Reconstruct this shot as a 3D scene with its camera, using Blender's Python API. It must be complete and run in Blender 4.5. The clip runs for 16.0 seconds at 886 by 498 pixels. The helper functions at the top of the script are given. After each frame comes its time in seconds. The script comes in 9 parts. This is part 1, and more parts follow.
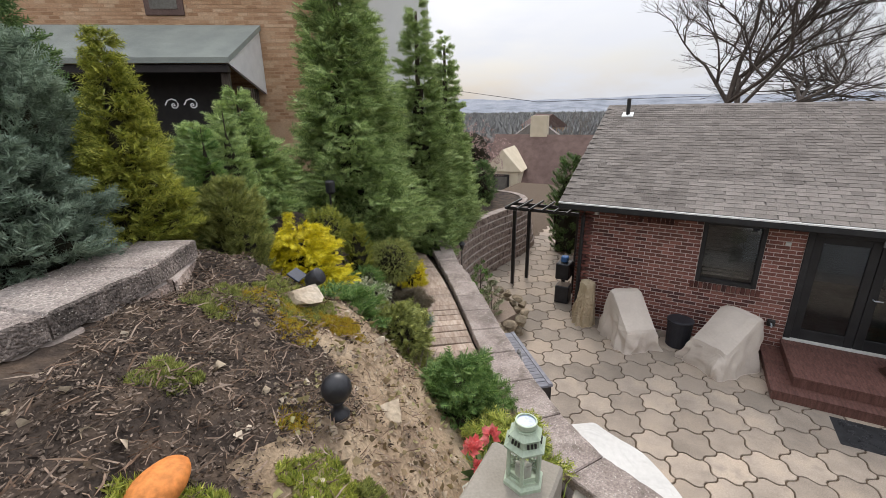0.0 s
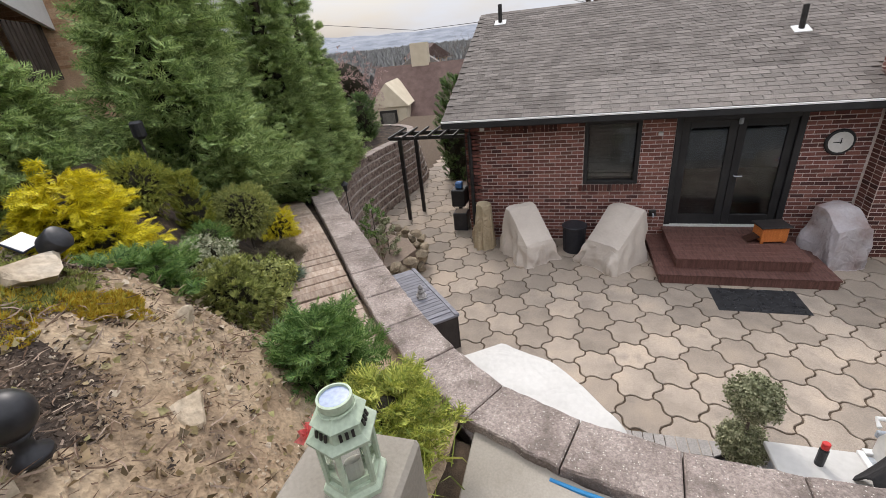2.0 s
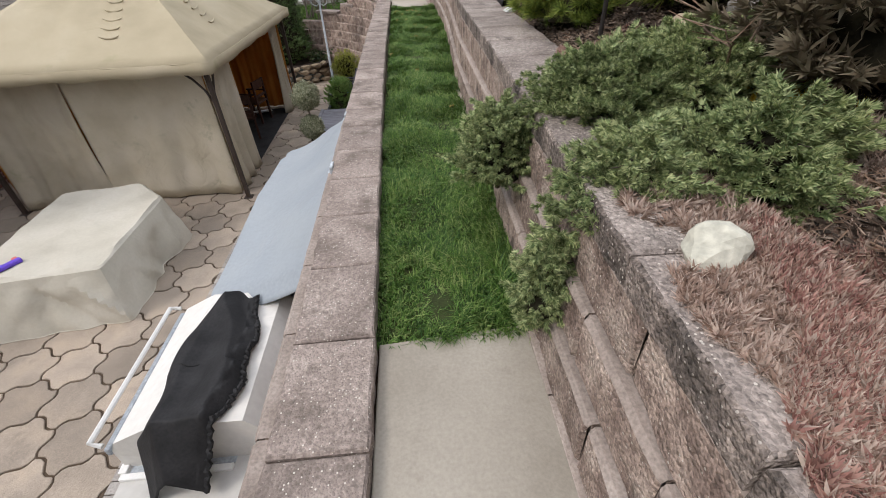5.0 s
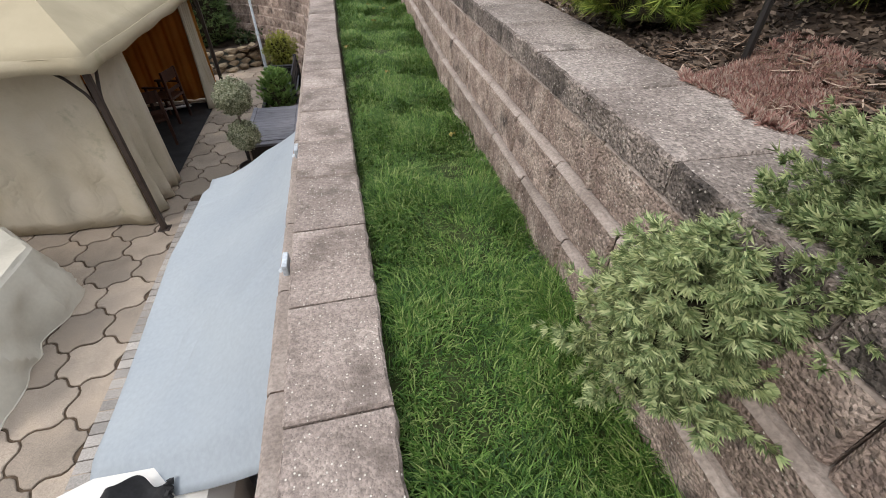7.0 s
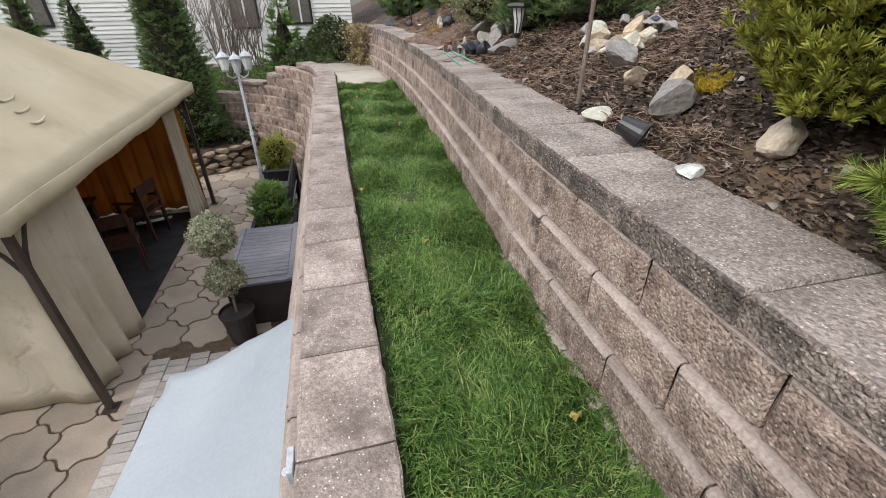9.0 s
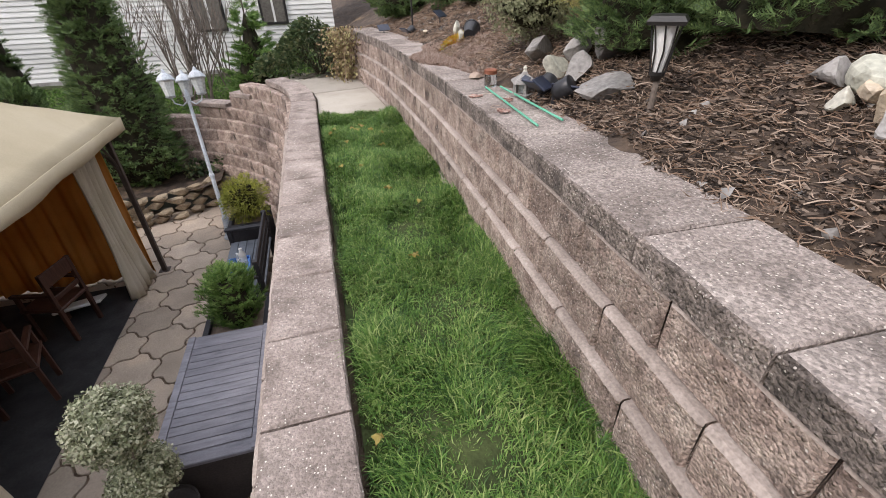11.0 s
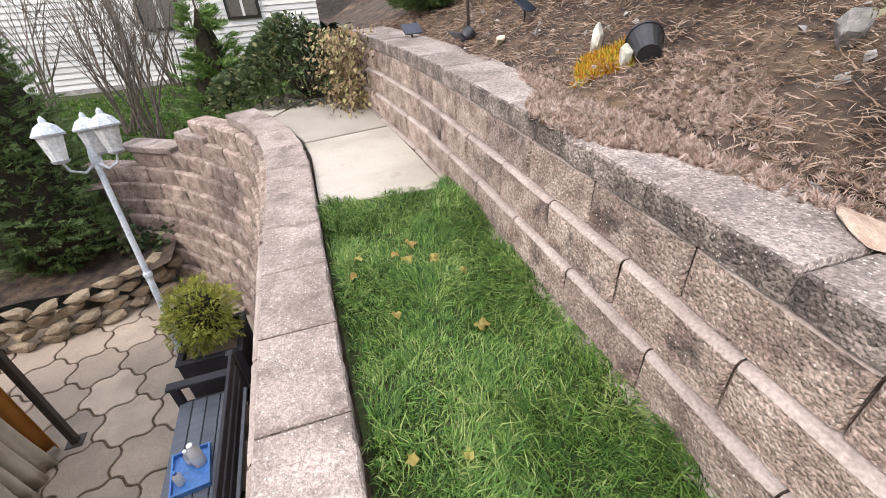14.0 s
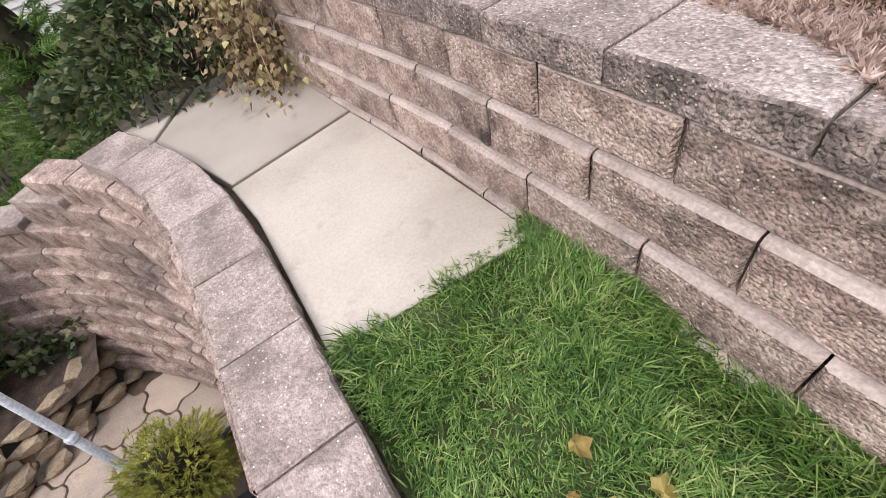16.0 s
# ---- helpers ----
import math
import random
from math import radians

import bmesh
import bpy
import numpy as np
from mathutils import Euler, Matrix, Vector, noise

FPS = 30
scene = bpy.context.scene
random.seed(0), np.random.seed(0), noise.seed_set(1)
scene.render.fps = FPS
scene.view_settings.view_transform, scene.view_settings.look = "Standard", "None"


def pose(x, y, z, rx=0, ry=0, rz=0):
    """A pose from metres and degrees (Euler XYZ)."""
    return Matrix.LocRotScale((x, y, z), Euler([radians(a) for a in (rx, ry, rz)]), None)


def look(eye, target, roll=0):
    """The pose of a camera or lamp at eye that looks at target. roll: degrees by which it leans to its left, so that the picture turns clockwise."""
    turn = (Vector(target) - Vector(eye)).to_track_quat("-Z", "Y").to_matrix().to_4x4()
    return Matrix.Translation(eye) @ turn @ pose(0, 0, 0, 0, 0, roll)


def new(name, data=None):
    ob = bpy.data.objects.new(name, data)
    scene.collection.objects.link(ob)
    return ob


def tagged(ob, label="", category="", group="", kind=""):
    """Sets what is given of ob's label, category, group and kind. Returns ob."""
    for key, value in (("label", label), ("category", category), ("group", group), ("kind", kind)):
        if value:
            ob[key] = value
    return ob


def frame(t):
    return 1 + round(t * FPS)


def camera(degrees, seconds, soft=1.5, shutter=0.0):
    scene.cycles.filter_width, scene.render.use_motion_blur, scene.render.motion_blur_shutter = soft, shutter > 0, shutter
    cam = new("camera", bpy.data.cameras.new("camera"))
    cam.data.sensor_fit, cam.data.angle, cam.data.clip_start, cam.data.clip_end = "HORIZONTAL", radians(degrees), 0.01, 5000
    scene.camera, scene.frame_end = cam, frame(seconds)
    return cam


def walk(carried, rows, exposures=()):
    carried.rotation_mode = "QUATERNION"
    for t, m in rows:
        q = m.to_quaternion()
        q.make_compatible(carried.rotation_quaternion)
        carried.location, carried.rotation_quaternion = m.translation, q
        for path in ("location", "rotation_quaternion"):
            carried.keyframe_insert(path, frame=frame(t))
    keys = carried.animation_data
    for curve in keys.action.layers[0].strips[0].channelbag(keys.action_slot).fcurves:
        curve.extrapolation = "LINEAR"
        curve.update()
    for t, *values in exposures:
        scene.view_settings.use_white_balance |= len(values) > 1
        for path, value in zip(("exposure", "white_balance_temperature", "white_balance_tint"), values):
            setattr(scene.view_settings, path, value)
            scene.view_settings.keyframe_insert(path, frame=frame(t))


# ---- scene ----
cam = camera(91.6, 16.0, soft=0.8)
PATH = [
    (0, (1.901, 0.141, 4.396), (0.246, -0.799, 3.781), -0.8),
    (0.5, (1.67, 0.133, 4.302), (0.042, -0.814, 3.629), -1.7),
    (1, (1.469, 0.04, 4.146), (-0.119, -0.95, 3.441), -3.0),
    (1.5, (1.313, 0.136, 4.009), (-0.306, -0.762, 3.251), -5.3),
    (2, (1.241, 0.233, 4.001), (-0.475, -0.307, 3.126), -6.2),
    (2.5, (1.076, 0.271, 3.852), (-0.674, 0.277, 2.884), -5.5),
    (3, (0.874, 0.33, 3.743), (-0.695, 1.019, 2.711), -4.2),
    (3.5, (0.716, 0.449, 3.625), (-0.3, 1.858, 2.633), -0.3),
    (3.7, (0.654, 0.488, 3.596), (-0.061, 2.081, 2.622), 0.8),
    (5.8, (0.122, 1.569, 3.344), (0.261, 3.085, 2.047), -2.6),
    (6, (0.136, 1.73, 3.316), (0.271, 3.237, 2.008), -2.1),
    (6.5, (0.098, 2.063, 3.28), (0.306, 3.562, 1.972), -0.8),
    (7, (0.001, 2.423, 3.326), (0.328, 3.933, 2.056), -0.1),
    (7.5, (-0.007, 2.854, 3.346), (0.385, 4.418, 2.163), 0.9),
    (8, (-0.03, 3.233, 3.395), (0.4, 4.833, 2.276), 1.1),
    (8.5, (-0.038, 3.644, 3.424), (0.393, 5.279, 2.356), 0.1),
    (9, (-0.068, 4.089, 3.435), (0.326, 5.757, 2.404), -0.7),
    (9.2, (-0.083, 4.252, 3.444), (0.303, 5.931, 2.429), -0.7),
    (11.3, (0.054, 6.528, 3.496), (0.487, 8.163, 2.429), -2.1),
    (11.5, (0.053, 6.701, 3.485), (0.477, 8.344, 2.427), -2.2),
    (12, (0.059, 7.179, 3.499), (0.472, 8.832, 2.451), -2.3),
    (12.5, (0.036, 7.634, 3.5), (0.479, 9.275, 2.445), -2.8),
    (13, (0.039, 8.097, 3.457), (0.51, 9.729, 2.401), -2.5),
    (13.5, (0.062, 8.629, 3.449), (0.539, 10.242, 2.367), -2.5),
    (14, (0.046, 9.137, 3.426), (0.51, 10.728, 2.307), -3.7),
    (14.5, (0.048, 9.647, 3.404), (0.469, 11.215, 2.236), -5.1),
    (15, (0.026, 10.091, 3.396), (0.457, 11.595, 2.151), -7.0),
    (15.5, (0.044, 10.495, 3.378), (0.501, 11.895, 2.025), -11.0),
    (16, (0.149, 10.864, 3.361), (0.634, 12.122, 1.884), -17.8),
]
walk(cam, [(t, look(eye, target, roll)) for t, eye, target, roll in PATH], [(0, 0.3, 6500, 12), (1, 0.38, 6500, 13), (2.5, 0.24, 6500, 13), (3.5, 0.05, 6500, 14), (7, 0.24, 6500, 11), (9, 0.4, 6500, 12), (11.5, 0.55, 6500, 16), (12.5, 0.78, 6500, 16), (13.5, 0.9, 6500, 16), (14.5, 0.85, 6500, 16), (16, 0.7, 6500, 20)])

# ---- sky and sun ----
SUN_EL, SUN_AZ = 46, 245
world = bpy.data.worlds.new("sky")
scene.world = world
world.use_nodes = True
wn, wl = world.node_tree.nodes, world.node_tree.links
wn.clear()
w_out, w_bg = wn.new("ShaderNodeOutputWorld"), wn.new("ShaderNodeBackground")
w_sky = wn.new("ShaderNodeTexSky")
w_sky.sky_type, w_sky.sun_disc = "NISHITA", False
w_sky.sun_elevation, w_sky.sun_rotation = radians(SUN_EL), radians(SUN_AZ)
w_sky.air_density, w_sky.dust_density = 1.0, 3.0
w_co, w_map, w_noise, w_ramp, w_mix = (wn.new("ShaderNodeTexCoord"), wn.new("ShaderNodeMapping"), wn.new("ShaderNodeTexNoise"),
                                       wn.new("ShaderNodeValToRGB"), wn.new("ShaderNodeMixRGB"))
w_map.inputs["Scale"].default_value = (1.6, 1.6, 6.0)
w_noise.inputs["Scale"].default_value, w_noise.inputs["Detail"].default_value = 2.2, 7
w_ramp.color_ramp.elements[0].position, w_ramp.color_ramp.elements[1].position = 0.34, 0.56
w_ramp.color_ramp.elements[0].color, w_ramp.color_ramp.elements[1].color = (0.5, 0.5, 0.5, 1), (1, 1, 1, 1)
w_mix.inputs[2].default_value = (8.2, 8.5, 9.0, 1)
wl.new(w_co.outputs["Generated"], w_map.inputs["Vector"])
wl.new(w_map.outputs["Vector"], w_noise.inputs["Vector"])
wl.new(w_noise.outputs["Fac"], w_ramp.inputs["Fac"])
wl.new(w_ramp.outputs["Color"], w_mix.inputs["Fac"])
wl.new(w_sky.outputs["Color"], w_mix.inputs[1])
w_sep, w_rise, w_mul = wn.new("ShaderNodeSeparateXYZ"), wn.new("ShaderNodeMapRange"), wn.new("ShaderNodeVectorMath")
w_rise.inputs["To Min"].default_value, w_rise.inputs["To Max"].default_value = 0.62, 1.6
w_mul.operation = "SCALE"
wl.new(w_co.outputs["Generated"], w_sep.inputs["Vector"])
wl.new(w_sep.outputs["Z"], w_rise.inputs["Value"])
wl.new(w_mix.outputs["Color"], w_mul.inputs[0])
wl.new(w_rise.outputs["Result"], w_mul.inputs["Scale"])
wl.new(w_mul.outputs["Vector"], w_bg.inputs["Color"])
wl.new(w_bg.outputs["Background"], w_out.inputs["Surface"])
w_bg.inputs["Strength"].default_value = 0.112
sun = new("sun", bpy.data.lights.new("sun", "SUN"))
sun.data.energy, sun.data.angle, sun.data.color = 1.5, radians(16), (1.0, 0.95, 0.88)
sun.matrix_world = look((0, 0, 30), (30 * math.sin(radians(SUN_AZ)) * -1, 30 * math.cos(radians(SUN_AZ)) * -1, 30 - 30 * math.tan(radians(SUN_EL))))
scene.view_settings.exposure = 0.0

# ---- materials ----


def material(name, colors, scale=6.0, fine=60.0, rough=0.85, metal=0.0, bump=0.3, speck=None, stain=None, vary=0.15, island=0.0,
             leaf=0.0, coords="Object", stretch=(1, 1, 1), gloss=0.3, grain=0.28, aggregate=None, crease=None):
    """A surface: colours mixed by coarse noise, fine grain, pale specks, dark stains with their own shape, a shift from piece to piece."""
    m = bpy.data.materials.new(name)
    m.use_nodes = True
    n, l = m.node_tree.nodes, m.node_tree.links
    bsdf = n["Principled BSDF"]
    co, mp = n.new("ShaderNodeTexCoord"), n.new("ShaderNodeMapping")
    mp.inputs["Scale"].default_value = stretch
    info = n.new("ShaderNodeObjectInfo")
    l.new(co.outputs[coords], mp.inputs["Vector"])
    offs = n.new("ShaderNodeVectorMath")
    offs.operation = "MULTIPLY_ADD"
    l.new(info.outputs["Random"], offs.inputs[0])
    offs.inputs[1].default_value = (37, 53, 19)
    l.new(mp.outputs["Vector"], offs.inputs[2])
    vec = offs.outputs["Vector"]
    a = n.new("ShaderNodeTexNoise")
    a.inputs["Scale"].default_value, a.inputs["Detail"].default_value = scale, 5
    l.new(vec, a.inputs["Vector"])
    ramp = n.new("ShaderNodeValToRGB")
    els = ramp.color_ramp.elements
    while len(els) < len(colors):
        els.new(0.5)
    for i, c in enumerate(colors):
        els[i].position = 0.3 + 0.4 * i / max(1, len(colors) - 1)
        els[i].color = (*c, 1)
    if island:
        geo, add = n.new("ShaderNodeNewGeometry"), n.new("ShaderNodeMix")
        add.inputs["Factor"].default_value = island
        l.new(a.outputs["Fac"], add.inputs["A"])
        sub = n.new("ShaderNodeMapRange")
        sub.inputs["To Min"].default_value, sub.inputs["To Max"].default_value = 0.2, 0.8
        l.new(geo.outputs["Random Per Island"], sub.inputs["Value"])
        l.new(sub.outputs["Result"], add.inputs["B"])
        l.new(add.outputs["Result"], ramp.inputs["Fac"])
    else:
        l.new(a.outputs["Fac"], ramp.inputs["Fac"])
    col = ramp.outputs["Color"]
    b = n.new("ShaderNodeTexNoise")
    b.inputs["Scale"].default_value, b.inputs["Detail"].default_value = fine, 4
    l.new(vec, b.inputs["Vector"])
    hs = n.new("ShaderNodeHueSaturation")
    mr = n.new("ShaderNodeMapRange")
    mr.inputs["From Min"].default_value, mr.inputs["From Max"].default_value = 0.25, 0.75
    mr.inputs["To Min"].default_value, mr.inputs["To Max"].default_value = 1 - grain, 1 + grain
    l.new(b.outputs["Fac"], mr.inputs["Value"])
    pv = n.new("ShaderNodeMapRange")
    pv.inputs["To Min"].default_value, pv.inputs["To Max"].default_value = 1 - vary, 1 + vary
    l.new(info.outputs["Random"], pv.inputs["Value"])
    mu = n.new("ShaderNodeMath")
    mu.operation = "MULTIPLY"
    l.new(mr.outputs["Result"], mu.inputs[0])
    l.new(pv.outputs["Result"], mu.inputs[1])
    value = mu.outputs["Value"]
    if aggregate:
        cell, tone, pick, both = n.new("ShaderNodeTexVoronoi"), n.new("ShaderNodeMapRange"), n.new("ShaderNodeSeparateColor"), n.new("ShaderNodeMath")
        cell.inputs["Scale"].default_value = aggregate[0]
        l.new(vec, cell.inputs["Vector"])
        l.new(cell.outputs["Color"], pick.inputs["Color"])
        l.new(pick.outputs["Green"], tone.inputs["Value"])
        tone.inputs["To Min"].default_value, tone.inputs["To Max"].default_value = 1 - aggregate[1], 1 + aggregate[1]
        both.operation = "MULTIPLY"
        l.new(value, both.inputs[0])
        l.new(tone.outputs["Result"], both.inputs[1])
        value = both.outputs["Value"]
    l.new(value, hs.inputs["Value"])
    l.new(col, hs.inputs["Color"])
    col = hs.outputs["Color"]
    if stain:
        st = n.new("ShaderNodeTexNoise")
        st.inputs["Scale"].default_value, st.inputs["Detail"].default_value, st.inputs["Roughness"].default_value = stain[1], 8, 0.7
        l.new(vec, st.inputs["Vector"])
        sr = n.new("ShaderNodeMapRange")
        sr.inputs["From Min"].default_value, sr.inputs["From Max"].default_value = stain[2], stain[2] + 0.14
        l.new(st.outputs["Fac"], sr.inputs["Value"])
        mx = n.new("ShaderNodeMixRGB")
        mx.inputs[2].default_value = (*stain[0], 1)
        k = n.new("ShaderNodeMath")
        k.operation, k.inputs[1].default_value = "MULTIPLY", stain[3]
        l.new(sr.outputs["Result"], k.inputs[0])
        l.new(k.outputs["Value"], mx.inputs["Fac"])
        l.new(col, mx.inputs[1])
        col = mx.outputs["Color"]
    if speck:
        vo = n.new("ShaderNodeTexVoronoi")
        vo.inputs["Scale"].default_value = speck[1]
        l.new(vec, vo.inputs["Vector"])
        vr = n.new("ShaderNodeMapRange")
        vr.inputs["From Min"].default_value, vr.inputs["From Max"].default_value = speck[2], speck[2] - 0.06
        l.new(vo.outputs["Distance"], vr.inputs["Value"])
        gate = n.new("ShaderNodeSeparateColor")
        l.new(vo.outputs["Color"], gate.inputs["Color"])
        gt = n.new("ShaderNodeMath")
        gt.operation, gt.inputs[1].default_value = "GREATER_THAN", speck[3]
        l.new(gate.outputs["Red"], gt.inputs[0])
        m2 = n.new("ShaderNodeMath")
        m2.operation = "MULTIPLY"
        l.new(vr.outputs["Result"], m2.inputs[0])
        l.new(gt.outputs["Value"], m2.inputs[1])
        mx2 = n.new("ShaderNodeMixRGB")
        mx2.inputs[2].default_value = (*speck[0], 1)
        l.new(m2.outputs["Value"], mx2.inputs["Fac"])
        l.new(col, mx2.inputs[1])
        col = mx2.outputs["Color"]
    l.new(col, bsdf.inputs["Base Color"])
    bsdf.inputs["Roughness"].default_value, bsdf.inputs["Metallic"].default_value = rough, metal
    bsdf.inputs["Specular IOR Level"].default_value = gloss
    if bump:
        bu, ad = n.new("ShaderNodeBump"), n.new("ShaderNodeMath")
        ad.operation = "ADD"
        l.new(a.outputs["Fac"], ad.inputs[0])
        l.new(b.outputs["Fac"], ad.inputs[1])
        bu.inputs["Strength"].default_value, bu.inputs["Distance"].default_value = bump, 0.012
        l.new(ad.outputs["Value"], bu.inputs["Height"])
        l.new(bu.outputs["Normal"], bsdf.inputs["Normal"])
        if aggregate:
            stone = n.new("ShaderNodeBump")
            stone.invert = True
            stone.inputs["Strength"].default_value, stone.inputs["Distance"].default_value = aggregate[2], 0.008
            l.new(cell.outputs["Distance"], stone.inputs["Height"])
            l.new(stone.outputs["Normal"], bu.inputs["Normal"])
        if crease:
            fold, off_, ridge, cb_ = n.new("ShaderNodeTexNoise"), n.new("ShaderNodeMath"), n.new("ShaderNodeMath"), n.new("ShaderNodeBump")
            fold.inputs["Scale"].default_value, fold.inputs["Detail"].default_value, fold.inputs["Distortion"].default_value = crease[0], 2.5, 1.2
            off_.operation, off_.inputs[1].default_value = "SUBTRACT", 0.5
            ridge.operation = "ABSOLUTE"
            l.new(vec, fold.inputs["Vector"])
            l.new(fold.outputs["Fac"], off_.inputs[0])
            l.new(off_.outputs["Value"], ridge.inputs[0])
            l.new(ridge.outputs["Value"], cb_.inputs["Height"])
            cb_.inputs["Strength"].default_value, cb_.inputs["Distance"].default_value = crease[1], 0.12
            l.new(cb_.outputs["Normal"], bu.inputs["Normal"])
    if leaf:
        tr, ms = n.new("ShaderNodeBsdfTranslucent"), n.new("ShaderNodeMixShader")
        l.new(col, tr.inputs["Color"])
        ms.inputs["Fac"].default_value = leaf
        l.new(bsdf.outputs["BSDF"], ms.inputs[1])
        l.new(tr.outputs["BSDF"], ms.inputs[2])
        l.new(ms.outputs["Shader"], n["Material Output"].inputs["Surface"])
    return m


def glass_material(name, tint=(0.9, 0.95, 1.0), rough=0.02):
    m = bpy.data.materials.new(name)
    m.use_nodes = True
    b = m.node_tree.nodes["Principled BSDF"]
    b.inputs["Base Color"].default_value = (*tint, 1)
    b.inputs["Transmission Weight"].default_value, b.inputs["Roughness"].default_value, b.inputs["IOR"].default_value = 1.0, rough, 1.45
    return m


M_FACE = material("split_face_block", [(0.2, 0.145, 0.122), (0.33, 0.255, 0.215), (0.46, 0.375, 0.32)], 9, 105, 0.95, bump=0.8, grain=0.34, aggregate=(90, 0.32, 0.8),
                  stain=((0.04, 0.034, 0.032), 3.6, 0.55, 0.88), speck=((0.58, 0.52, 0.46), 85, 0.3, 0.86), vary=0.2)
M_CAP = material("cap_block", [(0.21, 0.172, 0.15), (0.3, 0.248, 0.22), (0.38, 0.32, 0.285)], 4, 55, 0.92, bump=0.6, aggregate=(140, 0.22, 0.4),
                 stain=((0.13, 0.105, 0.09), 3.5, 0.5, 0.75), speck=((0.64, 0.6, 0.54), 85, 0.28, 0.8), vary=0.1)
M_CAPSTAIN = material("weathered_cap_block", [(0.19, 0.158, 0.138), (0.29, 0.246, 0.22), (0.38, 0.33, 0.296)], 3, 90, 0.93, bump=0.7, grain=0.36, aggregate=(110, 0.3, 0.5),
                      stain=((0.09, 0.078, 0.07), 3.2, 0.56, 0.8), speck=((0.6, 0.55, 0.49), 85, 0.3, 0.8), vary=0.1)
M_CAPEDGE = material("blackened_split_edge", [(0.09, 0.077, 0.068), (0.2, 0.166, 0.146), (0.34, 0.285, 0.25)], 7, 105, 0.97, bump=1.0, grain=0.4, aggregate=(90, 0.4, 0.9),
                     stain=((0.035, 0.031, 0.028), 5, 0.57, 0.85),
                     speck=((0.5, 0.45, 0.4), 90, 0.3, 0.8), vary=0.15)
M_SLAB = material("concrete_slab", [(0.27, 0.242, 0.2), (0.345, 0.313, 0.264), (0.395, 0.362, 0.308)], 1.6, 90, 0.9, bump=0.15, grain=0.1,
                  stain=((0.24, 0.212, 0.17), 6, 0.58, 0.55))
M_PAVER = material("wavy_paver", [(0.28, 0.235, 0.19), (0.36, 0.3, 0.243), (0.43, 0.35, 0.272)], 2.2, 80, 0.85, bump=0.3, grain=0.16, aggregate=(160, 0.12, 0.3),
                   stain=((0.2, 0.175, 0.15), 3, 0.56, 0.5), vary=0.22)
M_PAVERGREY = material("border_paver", [(0.3, 0.28, 0.26), (0.4, 0.37, 0.34)], 3, 80, 0.85, bump=0.3, vary=0.2)
M_JOINT = material("joint_sand", [(0.07, 0.05, 0.035), (0.13, 0.095, 0.065)], 12, 120, 1.0, bump=0.6)
M_BRICK = material("house_brick", [(0.075, 0.034, 0.03), (0.15, 0.058, 0.047), (0.235, 0.105, 0.083)], 5, 90, 0.9, bump=0.4, vary=0.35, island=0.75)
M_MORTAR = material("mortar", [(0.5, 0.42, 0.385), (0.64, 0.56, 0.52)], 6, 120, 1.0, bump=0.4)
M_SHINGLE = material("roof_shingle", [(0.135, 0.118, 0.105), (0.195, 0.172, 0.154), (0.255, 0.228, 0.204)], 3, 150, 0.95, bump=0.5, island=0.5, vary=0.14, aggregate=(200, 0.3, 0.4))
M_BLACK = material("black_metal", [(0.012, 0.011, 0.011), (0.025, 0.022, 0.02)], 8, 80, 0.45, bump=0.05, gloss=0.5)
M_BRONZE = material("bronze_pole", [(0.03, 0.02, 0.016), (0.05, 0.035, 0.028)], 8, 60, 0.5, bump=0.08, gloss=0.5)
M_TRIMBLACK = material("dark_trim_paint", [(0.014, 0.014, 0.015), (0.026, 0.026, 0.027)], 4, 60, 0.5, bump=0.06, gloss=0.4)
M_WHITE = material("white_trim", [(0.68, 0.68, 0.66), (0.78, 0.78, 0.76)], 4, 60, 0.6, bump=0.05, grain=0.06)
M_DECK = material("red_brown_deck", [(0.085, 0.04, 0.033), (0.13, 0.062, 0.05), (0.165, 0.085, 0.07)], 4, 60, 0.6, bump=0.12, stretch=(1, 8, 1), vary=0.12)
M_COVER = material("beige_cover", [(0.52, 0.45, 0.39), (0.6, 0.53, 0.46), (0.66, 0.585, 0.51)], 1.5, 30, 0.85, bump=0.08, stain=((0.46, 0.39, 0.32), 4, 0.62, 0.4), grain=0.04, crease=(2.2, 0.3))
M_COVERTAN = material("tan_cover", [(0.4, 0.32, 0.21), (0.5, 0.41, 0.28)], 3, 30, 0.85, bump=0.15, stain=((0.28, 0.22, 0.14), 5, 0.56, 0.6), grain=0.06, crease=(6, 0.7))
M_COVERCREAM = material("cream_cover", [(0.46, 0.43, 0.36), (0.53, 0.5, 0.425), (0.57, 0.54, 0.47)], 2, 30, 0.8, bump=0.1, stain=((0.5, 0.45, 0.36), 4, 0.58, 0.45), grain=0.04, crease=(1.6, 0.22))
M_COVERWHITE = material("white_cover", [(0.6, 0.585, 0.55), (0.68, 0.665, 0.63)], 1.5, 20, 0.75, bump=0.08, stain=((0.62, 0.6, 0.55), 3, 0.6, 0.4), grain=0.06, crease=(2, 0.25))
M_COVERPINK = material("weathered_grill_cover", [(0.3, 0.22, 0.2), (0.45, 0.4, 0.4), (0.55, 0.52, 0.54)], 2.5, 30, 0.75, bump=0.15, grain=0.06, crease=(5, 0.6))
M_TARP = material("pale_blue_tarp", [(0.33, 0.37, 0.41), (0.355, 0.395, 0.43), (0.385, 0.425, 0.455)], 1.2, 40, 0.55, bump=0.08, crease=(1.6, 0.3), stain=((0.38, 0.42, 0.46), 6, 0.66, 0.5), grain=0.06)
